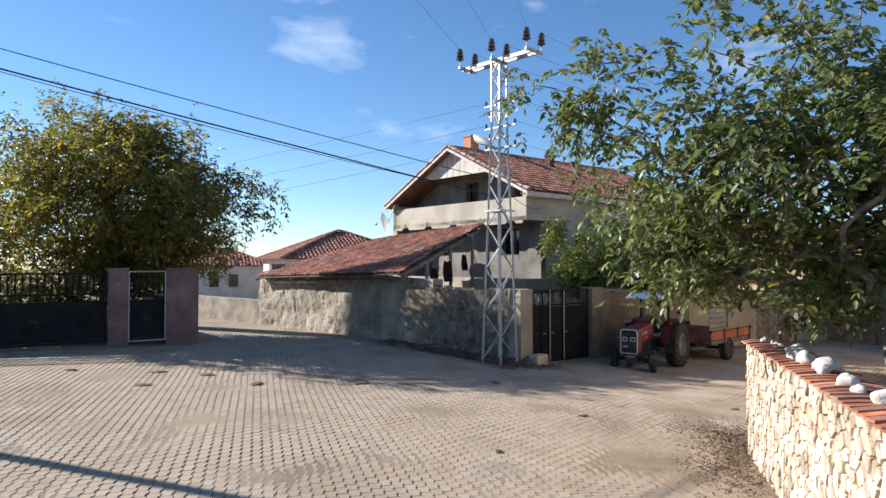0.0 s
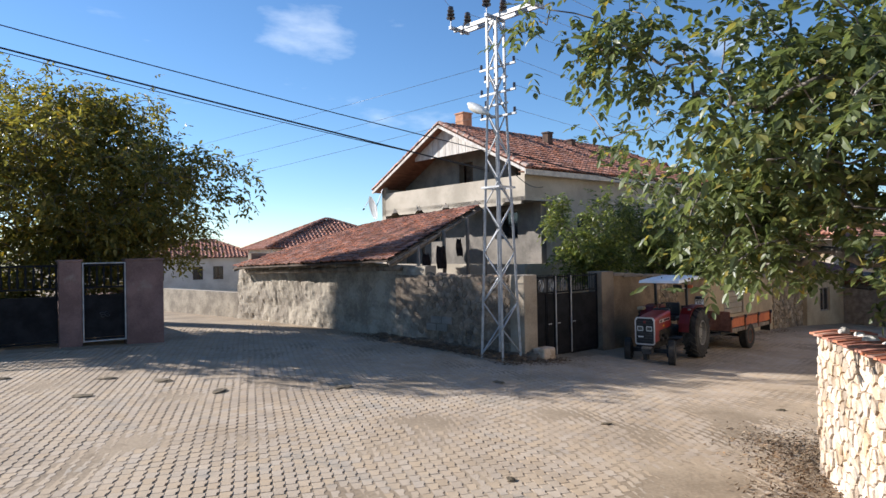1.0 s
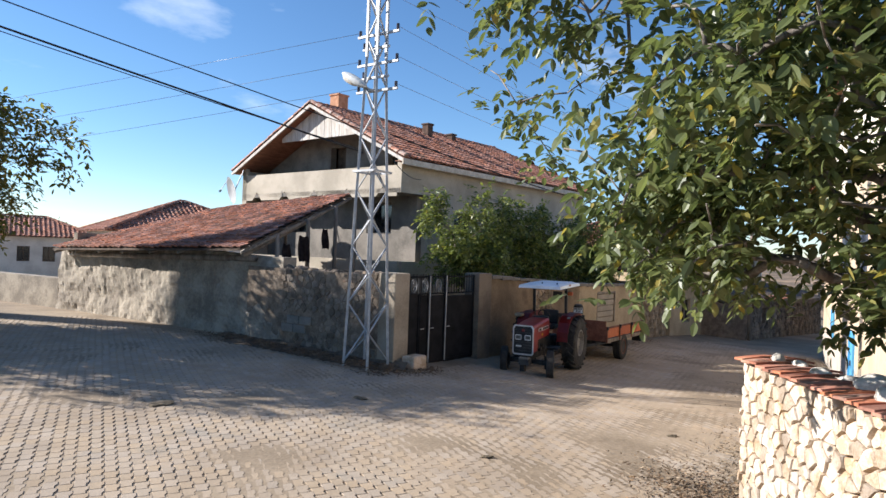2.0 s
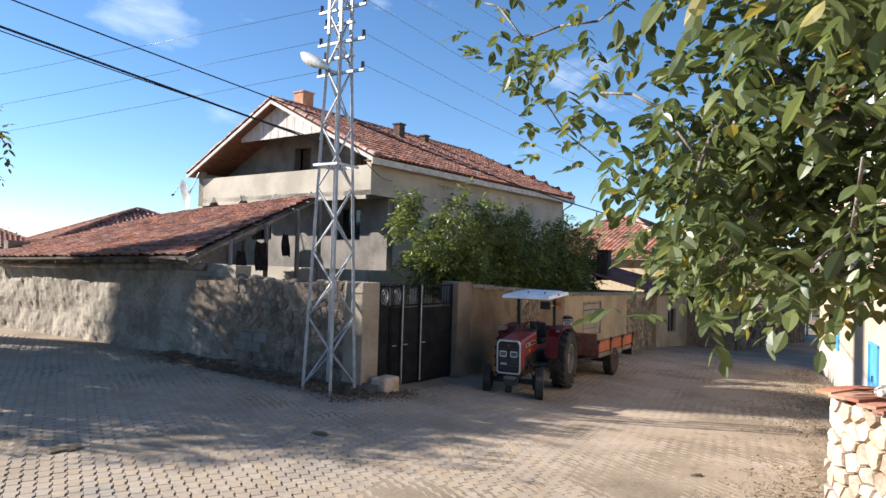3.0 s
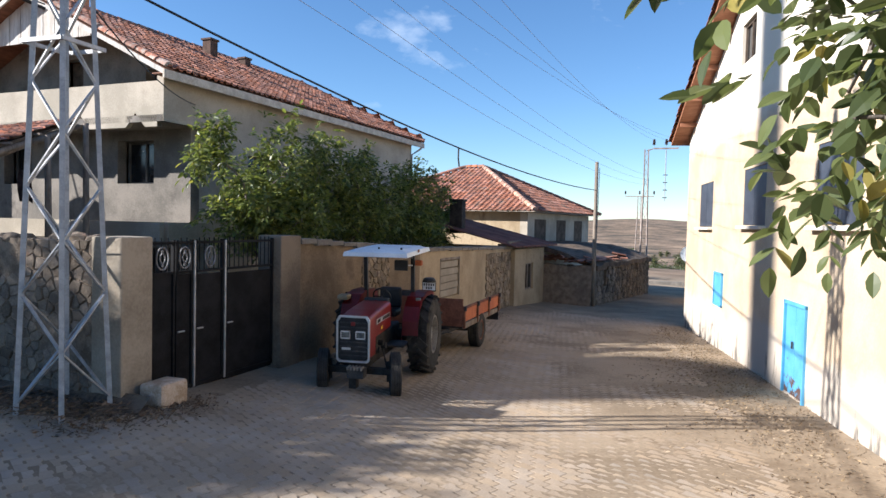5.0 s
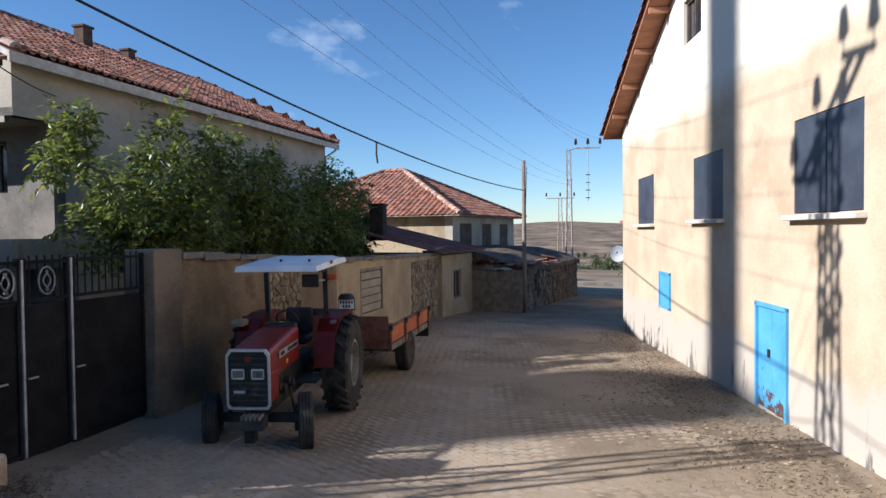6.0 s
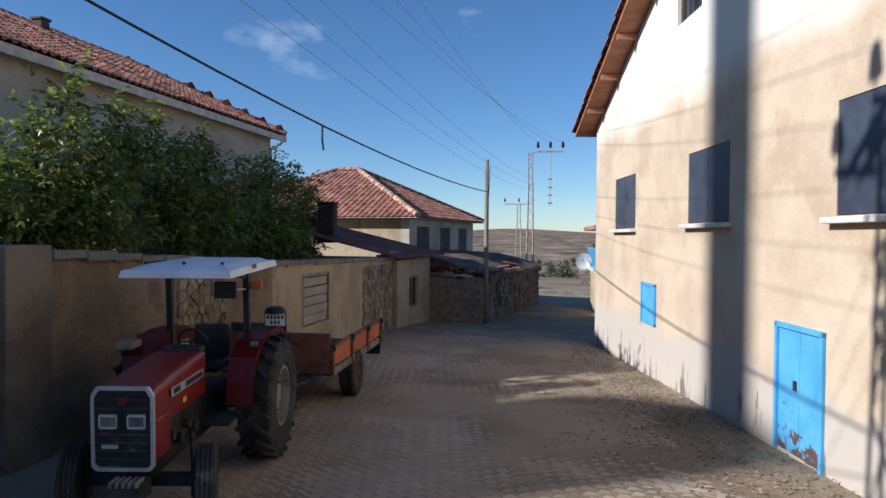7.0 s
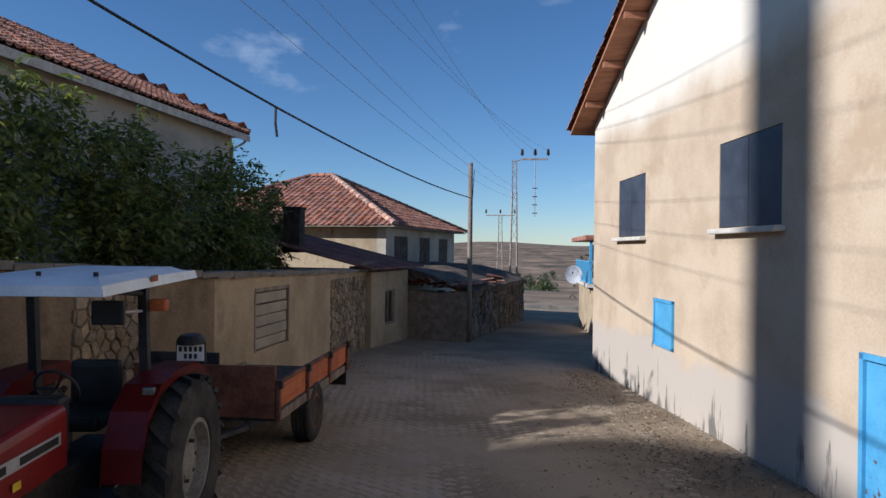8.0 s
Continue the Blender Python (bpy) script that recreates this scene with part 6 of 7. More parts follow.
def tractor():
    # x ahead, y to its left side, z up from the ground; origin under the rear axle
    t = thing("tractor", "red farm tractor with white canopy, parked by a wall", "tractor")
    gz_ = ground_z(18.4, 10.3)
    t.matrix_basis = pose(19.25, 10.5, gz_ - 0.03, 0, 1.6, 188.0)
    WB = 1.80
    # left (lane side) and right wheels
    wheel(t, 0, 0.66, 0.68, 0.36, 0.33, 20, M_RIM, 1)
    wheel(t, 0, -0.66, 0.68, 0.36, 0.33, 20, M_RIM, -1)
    wheel(t, WB, 0.58, 0.36, 0.17, 0.2, 0, M_RIM, 1, 17)
    wheel(t, WB, -0.58, 0.36, 0.17, 0.2, 0, M_RIM, -1, 17)
    # bonnet: narrow, a little lower in front, with rounded shoulders
    def shell(xs, prof):
        bm = bmesh.new()
        rows = []
        for x, hw, z0, z1, rad in xs:
            row = [bm.verts.new((x, -hw, z0))]
            for k in range(5):
                a = math.pi / 2 * k / 4
                row.append(bm.verts.new((x, -hw + rad - rad * math.cos(a), z1 - rad + rad * math.sin(a))))
            for k in range(5):
                a = math.pi / 2 * (1 - k / 4)
                row.append(bm.verts.new((x, hw - rad + rad * math.cos(a), z1 - rad + rad * math.sin(a))))
            row.append(bm.verts.new((x, hw, z0)))
            rows.append(row)
        for a, b in zip(rows, rows[1:]):
            for i in range(len(a) - 1):
                bm.faces.new((a[i], a[i + 1], b[i + 1], b[i]))
        bm.faces.new(rows[0])
        bm.faces.new(rows[-1][::-1])
        bmesh.ops.recalc_face_normals(bm, faces=bm.faces)
        return bm
    bonnet = part("bonnet", shell([(0.98, 0.29, 0.98, 1.41, 0.07), (1.3, 0.29, 0.97, 1.40, 0.07), (1.8, 0.288, 0.96, 1.37, 0.07), (2.20, 0.282, 0.95, 1.325, 0.06), (2.30, 0.28, 0.95, 1.30, 0.05)], None), M_RED, t)
    part("side_panel", B(2.12, 0.0, 0.86, 0.38, 0.575, 0.36, bevel=0.02), M_RED, t)
    for s in (-1, 1):
        part("decal", B(1.52, s * 0.304, 1.2, 0.86, 0.006, 0.085), M_CHROME, bonnet, "silver and black side stripe")
        part("decal_bar", B(1.36, s * 0.309, 1.2, 0.46, 0.004, 0.05), M_PLASTIC, bonnet)
        part("decal_bar", B(1.82, s * 0.309, 1.2, 0.16, 0.004, 0.05), M_PLASTIC, bonnet)
        part("sticker", B(1.62, s * 0.304, 1.06, 0.09, 0.005, 0.05), M_YELLOW, bonnet)
    # grille with bright surround, headlamps, badge
    gr = new("grille")
    gr.parent = t
    part("mesh_panel", B(2.315, 0, 0.985, 0.03, 0.55, 0.66, bevel=0.01), M_PLASTIC, gr)
    fr = bmesh.new()
    for s in (-1, 1):
        bar(fr, (2.33, s * 0.285, 0.66), (2.33, s * 0.285, 1.27), 0.03, 0.04)
        bar(fr, (2.33, s * 0.285, 1.26), (2.33, s * 0.235, 1.33), 0.03, 0.04)
        bar(fr, (2.33, s * 0.285, 0.67), (2.33, s * 0.25, 0.63), 0.03, 0.04)
    bar(fr, (2.33, -0.24, 1.33), (2.33, 0.24, 1.33), 0.04, 0.03)
    bar(fr, (2.33, -0.25, 0.63), (2.33, 0.25, 0.63), 0.04, 0.03)
    part("surround", fr, M_CHROME, gr, "bright metal surround")
    for z in (0.72, 0.79, 0.86, 0.93, 1.16, 1.23):
        part("slat", B(2.335, 0, z, 0.02, 0.5, 0.02, bevel=0.004), M_DARKSTEEL, gr)
    for s in (-1, 1):
        hl = part("headlamp", B(2.335, s * 0.135, 1.045, 0.03, 0.15, 0.095, bevel=0.012), M_LENS, gr, "rectangular headlamp")
        bz = bmesh.new()
        for a, b in (((-.08, -.053), (.08, -.053)), ((.08, -.053), (.08, .053)), ((.08, .053), (-.08, .053)), ((-.08, .053), (-.08, -.053))):
            bar(bz, (2.345, s * 0.135 + a[0], 1.045 + a[1]), (2.345, s * 0.135 + b[0], 1.045 + b[1]), 0.014, 0.02)
        part("bezel", bz, M_CHROME, hl)
    part("badge", B(2.345, 0, 1.22, 0.012, 0.075, 0.06, bevel=0.004), M_RED, gr, "small red badge")
    part("script_bar", B(2.348, -0.12, 0.83, 0.008, 0.16, 0.035), M_CHROME, gr)
    # front axle, weight bracket, engine and gearbox
    part("front_axle", bar(bmesh.new(), (1.98, -0.6, 0.42), (1.98, 0.6, 0.42), 0.1, 0.1), M_ENGINE, t)
    for s in (-1, 1):
        part("spindle", rod(bmesh.new(), (1.98, s * 0.54, 0.26), (1.98, s * 0.54, 0.58), 0.035), M_ENGINE, t)
        part("track_rod", rod(bmesh.new(), (1.86, s * 0.48, 0.45), (1.2, s * 0.2, 0.62), 0.018), M_ENGINE, t)
    br = B(2.36, 0.08, 0.47, 0.22, 0.3, 0.16, bevel=0.02)
    part("front_bracket", br, M_DARKSTEEL, t)
    for k in range(5):
        part("weight_rib", B(2.44, -0.04 + k * 0.06, 0.555, 0.16, 0.028, 0.05, bevel=0.006), M_RIM, t)
    part("hitch", B(2.34, 0.02, 0.32, 0.16, 0.14, 0.2, bevel=0.02), M_ENGINE, t)
    part("engine", B(1.52, 0, 0.72, 1.1, 0.36, 0.5, bevel=0.03), M_ENGINE, t)
    for k in range(4):
        part("engine_fitting", rod(bmesh.new(), (1.2 + k * 0.2, 0.17, 0.68 + 0.08 * (k % 2)), (1.2 + k * 0.2, 0.27, 0.68 + 0.08 * (k % 2)), 0.055 - 0.008 * (k % 2), sides=10), M_ENGINE if k % 2 else M_DARKSTEEL, t)
    part("gearbox", B(0.45, 0, 0.66, 1.25, 0.34, 0.44, bevel=0.04), M_ENGINE, t)
    part("rear_axle", rod(bmesh.new(), (0, -0.6, 0.66), (0, 0.6, 0.66), 0.11, sides=14), M_ENGINE, t)
    part("foot_plate", B(0.72, 0, 0.62, 0.5, 1.1, 0.03), M_DARKSTEEL, t)
    # dash, steering wheel, seat
    part("dash", B(0.93, 0, 1.24, 0.16, 0.5, 0.42, bevel=0.04), M_PLASTIC, t)
    part("steering_column", rod(bmesh.new(), (0.88, 0, 1.3), (0.62, 0, 1.42), 0.022), M_PLASTIC, t)
    sm = look((0.6, 0, 1.43), (0.95, 0, 1.22))
    v, f = tube([sm @ Vector((0.175 * math.cos(a), 0.175 * math.sin(a), 0)) for a in [2 * math.pi * k / 24 for k in range(25)]], 0.015, 6)
    sw = raw("steering_wheel", v, f, M_PLASTIC, t, smooth=True)
    for k in range(3):
        a = 2 * math.pi * k / 3
        part("spoke", rod(bmesh.new(), sm @ Vector((0, 0, 0)), sm @ Vector((0.175 * math.cos(a), 0.175 * math.sin(a), 0)), 0.01, sides=5), M_PLASTIC, sw)
    seat = new("seat")
    seat.parent = t
    part("cushion", B(0.18, 0, 1.10, 0.46, 0.48, 0.13, bevel=0.05), M_PLASTIC, seat)
    part("backrest", B(-0.07, 0, 1.34, 0.12, 0.46, 0.38, m=None, bevel=0.05), M_PLASTIC, seat)
    # rear mudguards: flat top, curved front, side skirt
    for s in (-1, 1):
        bm = bmesh.new()
        arc = [(0.86, 0.80), (0.82, 1.04), (0.68, 1.28), (0.42, 1.43), (0.05, 1.47), (-0.46, 1.45), (-0.70, 1.34)]
        inner, outer = s * 0.48, s * 0.80
        top = [[bm.verts.new((x, y, z)) for y in (inner, outer)] for x, z in arc]
        for a, b in zip(top, top[1:]):
            bm.faces.new((a[0], a[1], b[1], b[0]))
        skirt = [bm.verts.new((x, inner, max(0.62, z - 0.16))) for x, z in arc]
        for i in range(len(arc) - 1):
            bm.faces.new((top[i][0], top[i + 1][0], skirt[i + 1], skirt[i]))
        lip = [bm.verts.new((x, outer, z - 0.07)) for x, z in arc]
        for i in range(len(arc) - 1):
            bm.faces.new((top[i][1], lip[i], lip[i + 1], top[i + 1][1]))
        ret = bmesh.ops.solidify(bm, geom=list(bm.faces), thickness=0.018)
        bmesh.ops.recalc_face_normals(bm, faces=bm.faces)
        mg = part("mudguard", bm, M_RED, t)
        part("tail_lamp", B(0.50, s * 0.72, 1.39, 0.05, 0.1, 0.06, bevel=0.01), M_LENS, mg)
    part("toolbox", B(0.62, -0.78, 1.40, 0.24, 0.22, 0.09, bevel=0.03), M_CREAMLID, t, "dull cream lid")
    # roll bar and canopy
    for s in (-1, 1):
        part("canopy_post", bar(bmesh.new(), (0.02, s * 0.50, 0.75), (0.10, s * 0.50, 2.16), 0.075, 0.075), M_PLASTIC, t)
        part("canopy_brace", rod(bmesh.new(), (0.1, s * 0.50, 2.1), (0.7, s * 0.50, 2.17), 0.022), M_PLASTIC, t)
    part("roll_bar", bar(bmesh.new(), (0.1, -0.52, 2.14), (0.1, 0.52, 2.14), 0.06, 0.06), M_PLASTIC, t)
    bm = bmesh.new()
    rows = []
    for i in range(9):
        x = -0.88 + 1.98 * i / 8
        row = []
        for j in range(9):
            y = -0.62 + 1.24 * j / 8
            edge = max(abs(x - 0.11) / 0.99, abs(y) / 0.62)
            z = 2.30 - 0.05 * edge ** 6 - 0.01 * (x - 0.11) ** 2
            row.append(bm.verts.new((x, y, z)))
        rows.append(row)
    for a, b in zip(rows, rows[1:]):
        for j in range(8):
            bm.faces.new((a[j], a[j + 1], b[j + 1], b[j]))
    ret = bmesh.ops.extrude_edge_only(bm, edges=[e for e in bm.edges if e.is_boundary])
    nv = [g for g in ret["geom"] if isinstance(g, bmesh.types.BMVert)]
    for v in nv:
        v.co.z = 2.17
        v.co.x += 0.02 if v.co.x > 0.11 else -0.02
        v.co.y += 0.02 if v.co.y > 0 else -0.02
    bmesh.ops.recalc_face_normals(bm, faces=bm.faces)
    bmesh.ops.solidify(bm, geom=list(bm.faces), thickness=0.012)
    cn = part("canopy", bm, M_CANOPY, t, "white moulded sun canopy")
    for k in range(3):
        part("canopy_bolt", rod(bmesh.new(), (0.85, -0.45 + k * 0.45, 2.29), (0.85, -0.45 + k * 0.45, 2.32), 0.02), M_PLASTIC, cn)
    part("sticker", B(0.2, 0.642, 2.235, 0.14, 0.006, 0.05), M_CLAYRED, cn)
    # mirror, work lamp, number plate on its stand
    mr = part("mirror", B(0.42, 0.34, 1.98, 0.05, 0.28, 0.19, bevel=0.02), M_PLASTIC, t)
    part("mirror_arm", rod(bmesh.new(), (0.1, 0.5, 1.96), (0.42, 0.42, 1.98), 0.012), M_GALV, mr)
    wl_ = part("work_lamp", B(0.0, 0.6, 2.0, 0.12, 0.16, 0.1, bevel=0.03), M_ORANGE, t)
    pl = part("plate_stand", B(-0.5, 0.72, 1.52, 0.03, 0.30, 0.2, bevel=0.01), M_PLASTIC, t)
    part("number_plate", B(-0.482, 0.72, 1.52, 0.008, 0.27, 0.15), M_WHITEPAINT, pl, "white plate with dark bars")
    for r, n in ((1.552, 5), (1.488, 3)):
        for k in range(n):
            part("plate_bar", B(-0.477, 0.72 - (k - (n - 1) / 2) * 0.05, r, 0.004, 0.03, 0.045), M_PLASTIC, pl)
    hood = bmesh.new()
    lathe(hood, [(0.0, -0.02), (0.14, -0.02), (0.14, 0.02), (0.0, 0.02)][1:3] + [(0.10, 0.06)], Matrix.Translation((-0.5, 0.72, 1.62)), 14)
    part("plate_lamp", hood, M_PLASTIC, pl)
    part("drawbar", bar(bmesh.new(), (-0.3, 0, 0.45), (-1.0, 0, 0.45), 0.09, 0.06), M_ENGINE, t)
    # a small narrow model: the body is drawn in, the wheels keep their size
    fit = Matrix.Diagonal((0.905, 0.87, 0.975, 1))
    for o in t.children_recursive:
        if o.data is not None and o.name.split(".")[0] not in ("tyre", "tread", "rim", "wheel_nut"):
            o.data.transform(fit)
    return t


tractor()


def trailer():
    t = thing("farm_trailer", "small tipping trailer with orange rusty sides", "trailer")
    gz_ = ground_z(23, 10.4)
    t.matrix_basis = pose(22.9, 10.6, gz_ - 0.03, 0, -0.6, 181.5)
    L0, L1, W = 1.62, -1.75, 0.82     # front, back, half width
    wheel(t, 0.06, 0.74, 0.40, 0.24, 0.22, 0, M_RUST, 1)
    wheel(t, 0.06, -0.74, 0.40, 0.24, 0.22, 0, M_RUST, -1)
    part("axle", rod(bmesh.new(), (0.06, -0.66, 0.4), (0.06, 0.66, 0.4), 0.05), M_DARKSTEEL, t)
    part("spring", B(0.06, 0.6, 0.52, 0.7, 0.06, 0.07, bevel=0.015), M_DARKSTEEL, t)
    part("floor", B((L0 + L1) / 2, 0, 0.66, L0 - L1, W * 2, 0.05), M_ENGINE, t)
    for s in (-1, 1):
        part("chassis_rail", B((L0 + L1) / 2, s * 0.5, 0.58, L0 - L1, 0.08, 0.12), M_DARKSTEEL, t)
        part("side_rail", B((L0 + L1) / 2, s * (W + 0.01), 0.68, L0 - L1, 0.05, 0.11, bevel=0.008), M_WOOD, t)
        n = 3
        seg = (L0 - L1) / n
        if s < 0:
            continue
        for k in range(n):
            x = L1 + (k + 0.5) * seg
            sd = part("side_board", B(x, s * W, 0.90, seg - 0.05, 0.035, 0.28, bevel=0.006), M_ORANGE, t)
            part("rib", B(x, s * (W + 0.022), 0.98, seg - 0.08, 0.012, 0.02), M_ORANGE, sd)
            part("rib", B(x, s * (W + 0.022), 0.83, seg - 0.08, 0.012, 0.02), M_ORANGE, sd)
            part("top_rail", B(x, s * W, 1.05, seg, 0.055, 0.05, bevel=0.01), M_RUST, t)
        for k in range(n + 1):
            x = L1 + k * seg
            part("stake", B(x, s * (W + 0.035), 0.87, 0.055, 0.05, 0.46, bevel=0.008), M_RUST, t)
            part("latch", B(x, s * (W + 0.06), 1.05, 0.07, 0.05, 0.1, bevel=0.012), M_DARKSTEEL, t)
    part("headboard", B(L0, 0, 0.96, 0.04, W * 2, 0.58, bevel=0.008), M_RUST, t)
    part("rack_plate", B(L0 - 0.1, -0.3, 1.2, 0.03, 0.85, 0.34, bevel=0.006), M_DARKSTEEL, t)
    part("mud_flap", B(L1 + 0.1, W - 0.1, 0.6, 0.02, 0.3, 0.36), M_PLASTIC, t)
    v, f = [], []
    for s in (-1, 1):
        tube([Vector((L0, s * 0.5, 0.56)), Vector((2.5, 0, 0.48))], 0.04, 6, v, f)
    raw("drawbar", v, f, M_DARKSTEEL, t)
    return t


trailer()


# ---------------------------------------------------------------- trees
LANE_X = (0, 2.7, 5.34, 7.16, 8.14, 11.0, 14.0)
LANE_Y = (0.0, 2.5, 4.46, 5.42, 5.8, 6.62, 7.1)


def over_lane(p, room=0.62):
    """True in the height that traffic keeps free of twigs."""
    return (p[2] < 3.05) & (p[1] > np.interp(p[0], LANE_X, LANE_Y) - room)


wt_ = crown_targets((8.8, 2.5, 3.95), (3.4, 3.9, 2.35), 400, 5, 0.3, 0.6, floor=1.95, cut=lambda p: (p.z < 2.3 and p.y > 3.2) or over_lane(p, 0.8) or (p.y > 5.9 and p.x < 8.0) or (p.z < 2.4 and p.y < 3.0))
wt_ += [Vector(p) for p in ((9.4, 4.9, 2.7), (9.9, 5.3, 2.5), (10.3, 5.6, 2.9), (10.2, 5.2, 2.35), (9.6, 4.7, 2.4), (10.5, 5.9, 3.2), (10.1, 6.2, 3.5), (9.7, 6.4, 3.9), (8.9, 6.4, 4.3), (9.2, 4.4, 2.3))]
wt_ += crown_targets((9.0, 4.3, 2.9), (1.7, 1.1, 1.0), 85, 6, 0.0, 0.3, cut=lambda p: over_lane(p, 0.75) or p.z < 2.25)
wt_ += crown_targets((10.7, 4.95, 2.7), (1.15, 0.6, 0.9), 26, 7, 0.0, 0.3, cut=lambda p: over_lane(p, 0.8) or p.z < 2.2)
wt_ += crown_targets((7.9, 5.3, 4.9), (1.1, 0.9, 1.1), 26, 12, 0.0, 0.3)
wt_ += crown_targets((9.5, 2.6, 2.45), (2.5, 1.4, 0.8), 95, 8, 0.0, 0.3, cut=lambda p: p.y > 0.61 * (p.x - 10.3) + 4.15 or p.z < 1.95)
tree("walnut_tree", (9.0, 1.6, ground_z(9, 1.6) - 0.2), (8.95, 1.9, 2.1), wt_, 0.19, 0.13, 8, M_WALNUT, 5, "leafy walnut tree leaning over a stone wall", spread=0.16, leaflets=7, droop=0.7, wide=0.5, clear=over_lane)

gt_ = crown_targets((7.3, 23.5, 4.7), (5.4, 5.1, 3.75), 680, 9, 0.35, 0.4, floor=1.9, cut=lambda p: p.y < 21.6 and p.z < 3.0) + crown_targets((8.8, 24.0, 3.0), (4.0, 2.4, 1.6), 90, 10, 0.2, 0.4, floor=1.7, cut=lambda p: p.y < 21.6)
gt_ += crown_targets((7.7, 23.3, 6.9), (1.9, 2.2, 0.6), 36, 11, 0.0, 0.3)
tree("yard_tree", (7.2, 24.0, 0), (7.25, 24.0, 2.3), gt_, 0.25, 0.19, 17, M_AUTUMN, 9, "broad tree turning yellow behind a yard gate", spread=0.24, leaflets=5, droop=0.6)

for (cx_, cy_, cz_), r_, n_, sd_ in (((21.9, 14.6, 2.5), (2.9, 1.3, 1.5), 230, 21), ((26.2, 14.6, 2.45), (2.6, 1.3, 1.45), 190, 22), ((30.2, 14.5, 2.2), (2.7, 1.4, 1.35), 160, 23), ((33.2, 14.9, 1.7), (1.9, 1.2, 1.0), 100, 24)):
    tg_ = crown_targets((cx_, cy_, cz_), r_, n_, sd_, 0.25, 0.55, floor=1.35 if cx_ < 28 else 0.9)
    rr_ = random.Random(sd_)
    # upright shoots that stand out of the crown
    for _ in range(15):
        a_ = rr_.uniform(-0.92, 0.92)
        x_, y_ = cx_ + a_ * r_[0], cy_ + rr_.uniform(-0.7, 0.7)
        z_ = cz_ + r_[2] * 0.8 * math.sqrt(1 - a_ * a_)
        for k_ in range(rr_.randint(2, 5)):
            tg_.append(Vector((x_ + 0.03 * k_, y_, z_ + 0.2 * k_)))
    tree("fruit_tree", (cx_, cy_, ground_z(cx_, cy_) - 0.2), (cx_ + 0.05, cy_, 0.9), tg_, 0.10, 0.17, 10, M_APRICOT, sd_, "bushy green fruit tree behind a yard wall", spread=0.13, leaflets=5, droop=0.55, wide=0.44)

# garden shrubs behind the yard gate
for i_, (x_, y_) in enumerate(((-0.5, 23.6), (1.6, 23.2), (3.6, 23.6), (5.6, 23.1), (7.4, 22.9), (2.6, 27.5), (-2.5, 26.5), (0.2, 28.5))):
    g0_ = ground_z(x_, y_)
    hh_ = 2.5 if i_ < 5 else 4.6
    tg_ = crown_targets((x_, y_, g0_ + hh_ * 0.52), (1.35 if i_ < 5 else 2.2, 0.9, hh_ * 0.5), 75, 80 + i_, 0.2, 0.4, floor=g0_ + 0.25)
    tree("garden_shrub", (x_, y_, g0_ - 0.1), (x_, y_, g0_ + 0.5), tg_, 0.05, 0.2, 9, M_AUTUMN, 80 + i_, "dense yellowing shrub in the yard behind a gate", spread=0.22, leaflets=4, droop=0.4, category="shrub")

# greenery in the valley and between far houses
for i_, (x_, y_, h_, r_) in enumerate(((62.5, 14.0, 2.4, 2.6), (66, 10.5, 2.0, 2.2), (58, 17, 2.4, 2.6), (34, 68, 4.2, 4.0), (41, 66, 3.6, 3.6), (47.5, 2.6, 3.6, 1.1))):
    g0_ = ground_z(x_, y_)
    tg_ = crown_targets((x_, y_, g0_ + h_ * 0.62), (r_, r_, h_ * 0.5), 60, 40 + i_, 0.3, 0.5, floor=g0_ + 0.3)
    tree("far_bush", (x_, y_, g0_ - 0.1), (x_, y_, g0_ + h_ * 0.3), tg_, 0.1, 0.26, 6, M_DULLBUSH, 40 + i_, "dusty green bush beyond the houses", spread=0.35, leaflets=4, droop=0.2, category="bush")

rv_ = random.Random(31)
for i_ in range(48):
    x_ = rv_.uniform(190, 560)
    y_ = 6 + (x_ - 14) * rv_.uniform(-0.06, 0.10)
    h_ = rv_.uniform(3.5, 7)
    g0_ = ground_z(x_, y_)
    poplar = i_ % 3 == 0
    tg_ = crown_targets((x_, y_, g0_ + h_ * 0.55), (h_ * (0.2 if poplar else 0.45), h_ * (0.2 if poplar else 0.45), h_ * 0.5), 26, 60 + i_, 0.2, 0.4)
    tree("valley_tree", (x_, y_, g0_ - 0.2), (x_, y_, g0_ + h_ * 0.2), tg_, 0.15, 0.9, 4, M_DULLBUSH, 60 + i_, "poplar in the dry valley" if poplar else "round tree in the dry valley", spread=0.6, leaflets=3, droop=0.2, wide=0.7, twig=0.03)


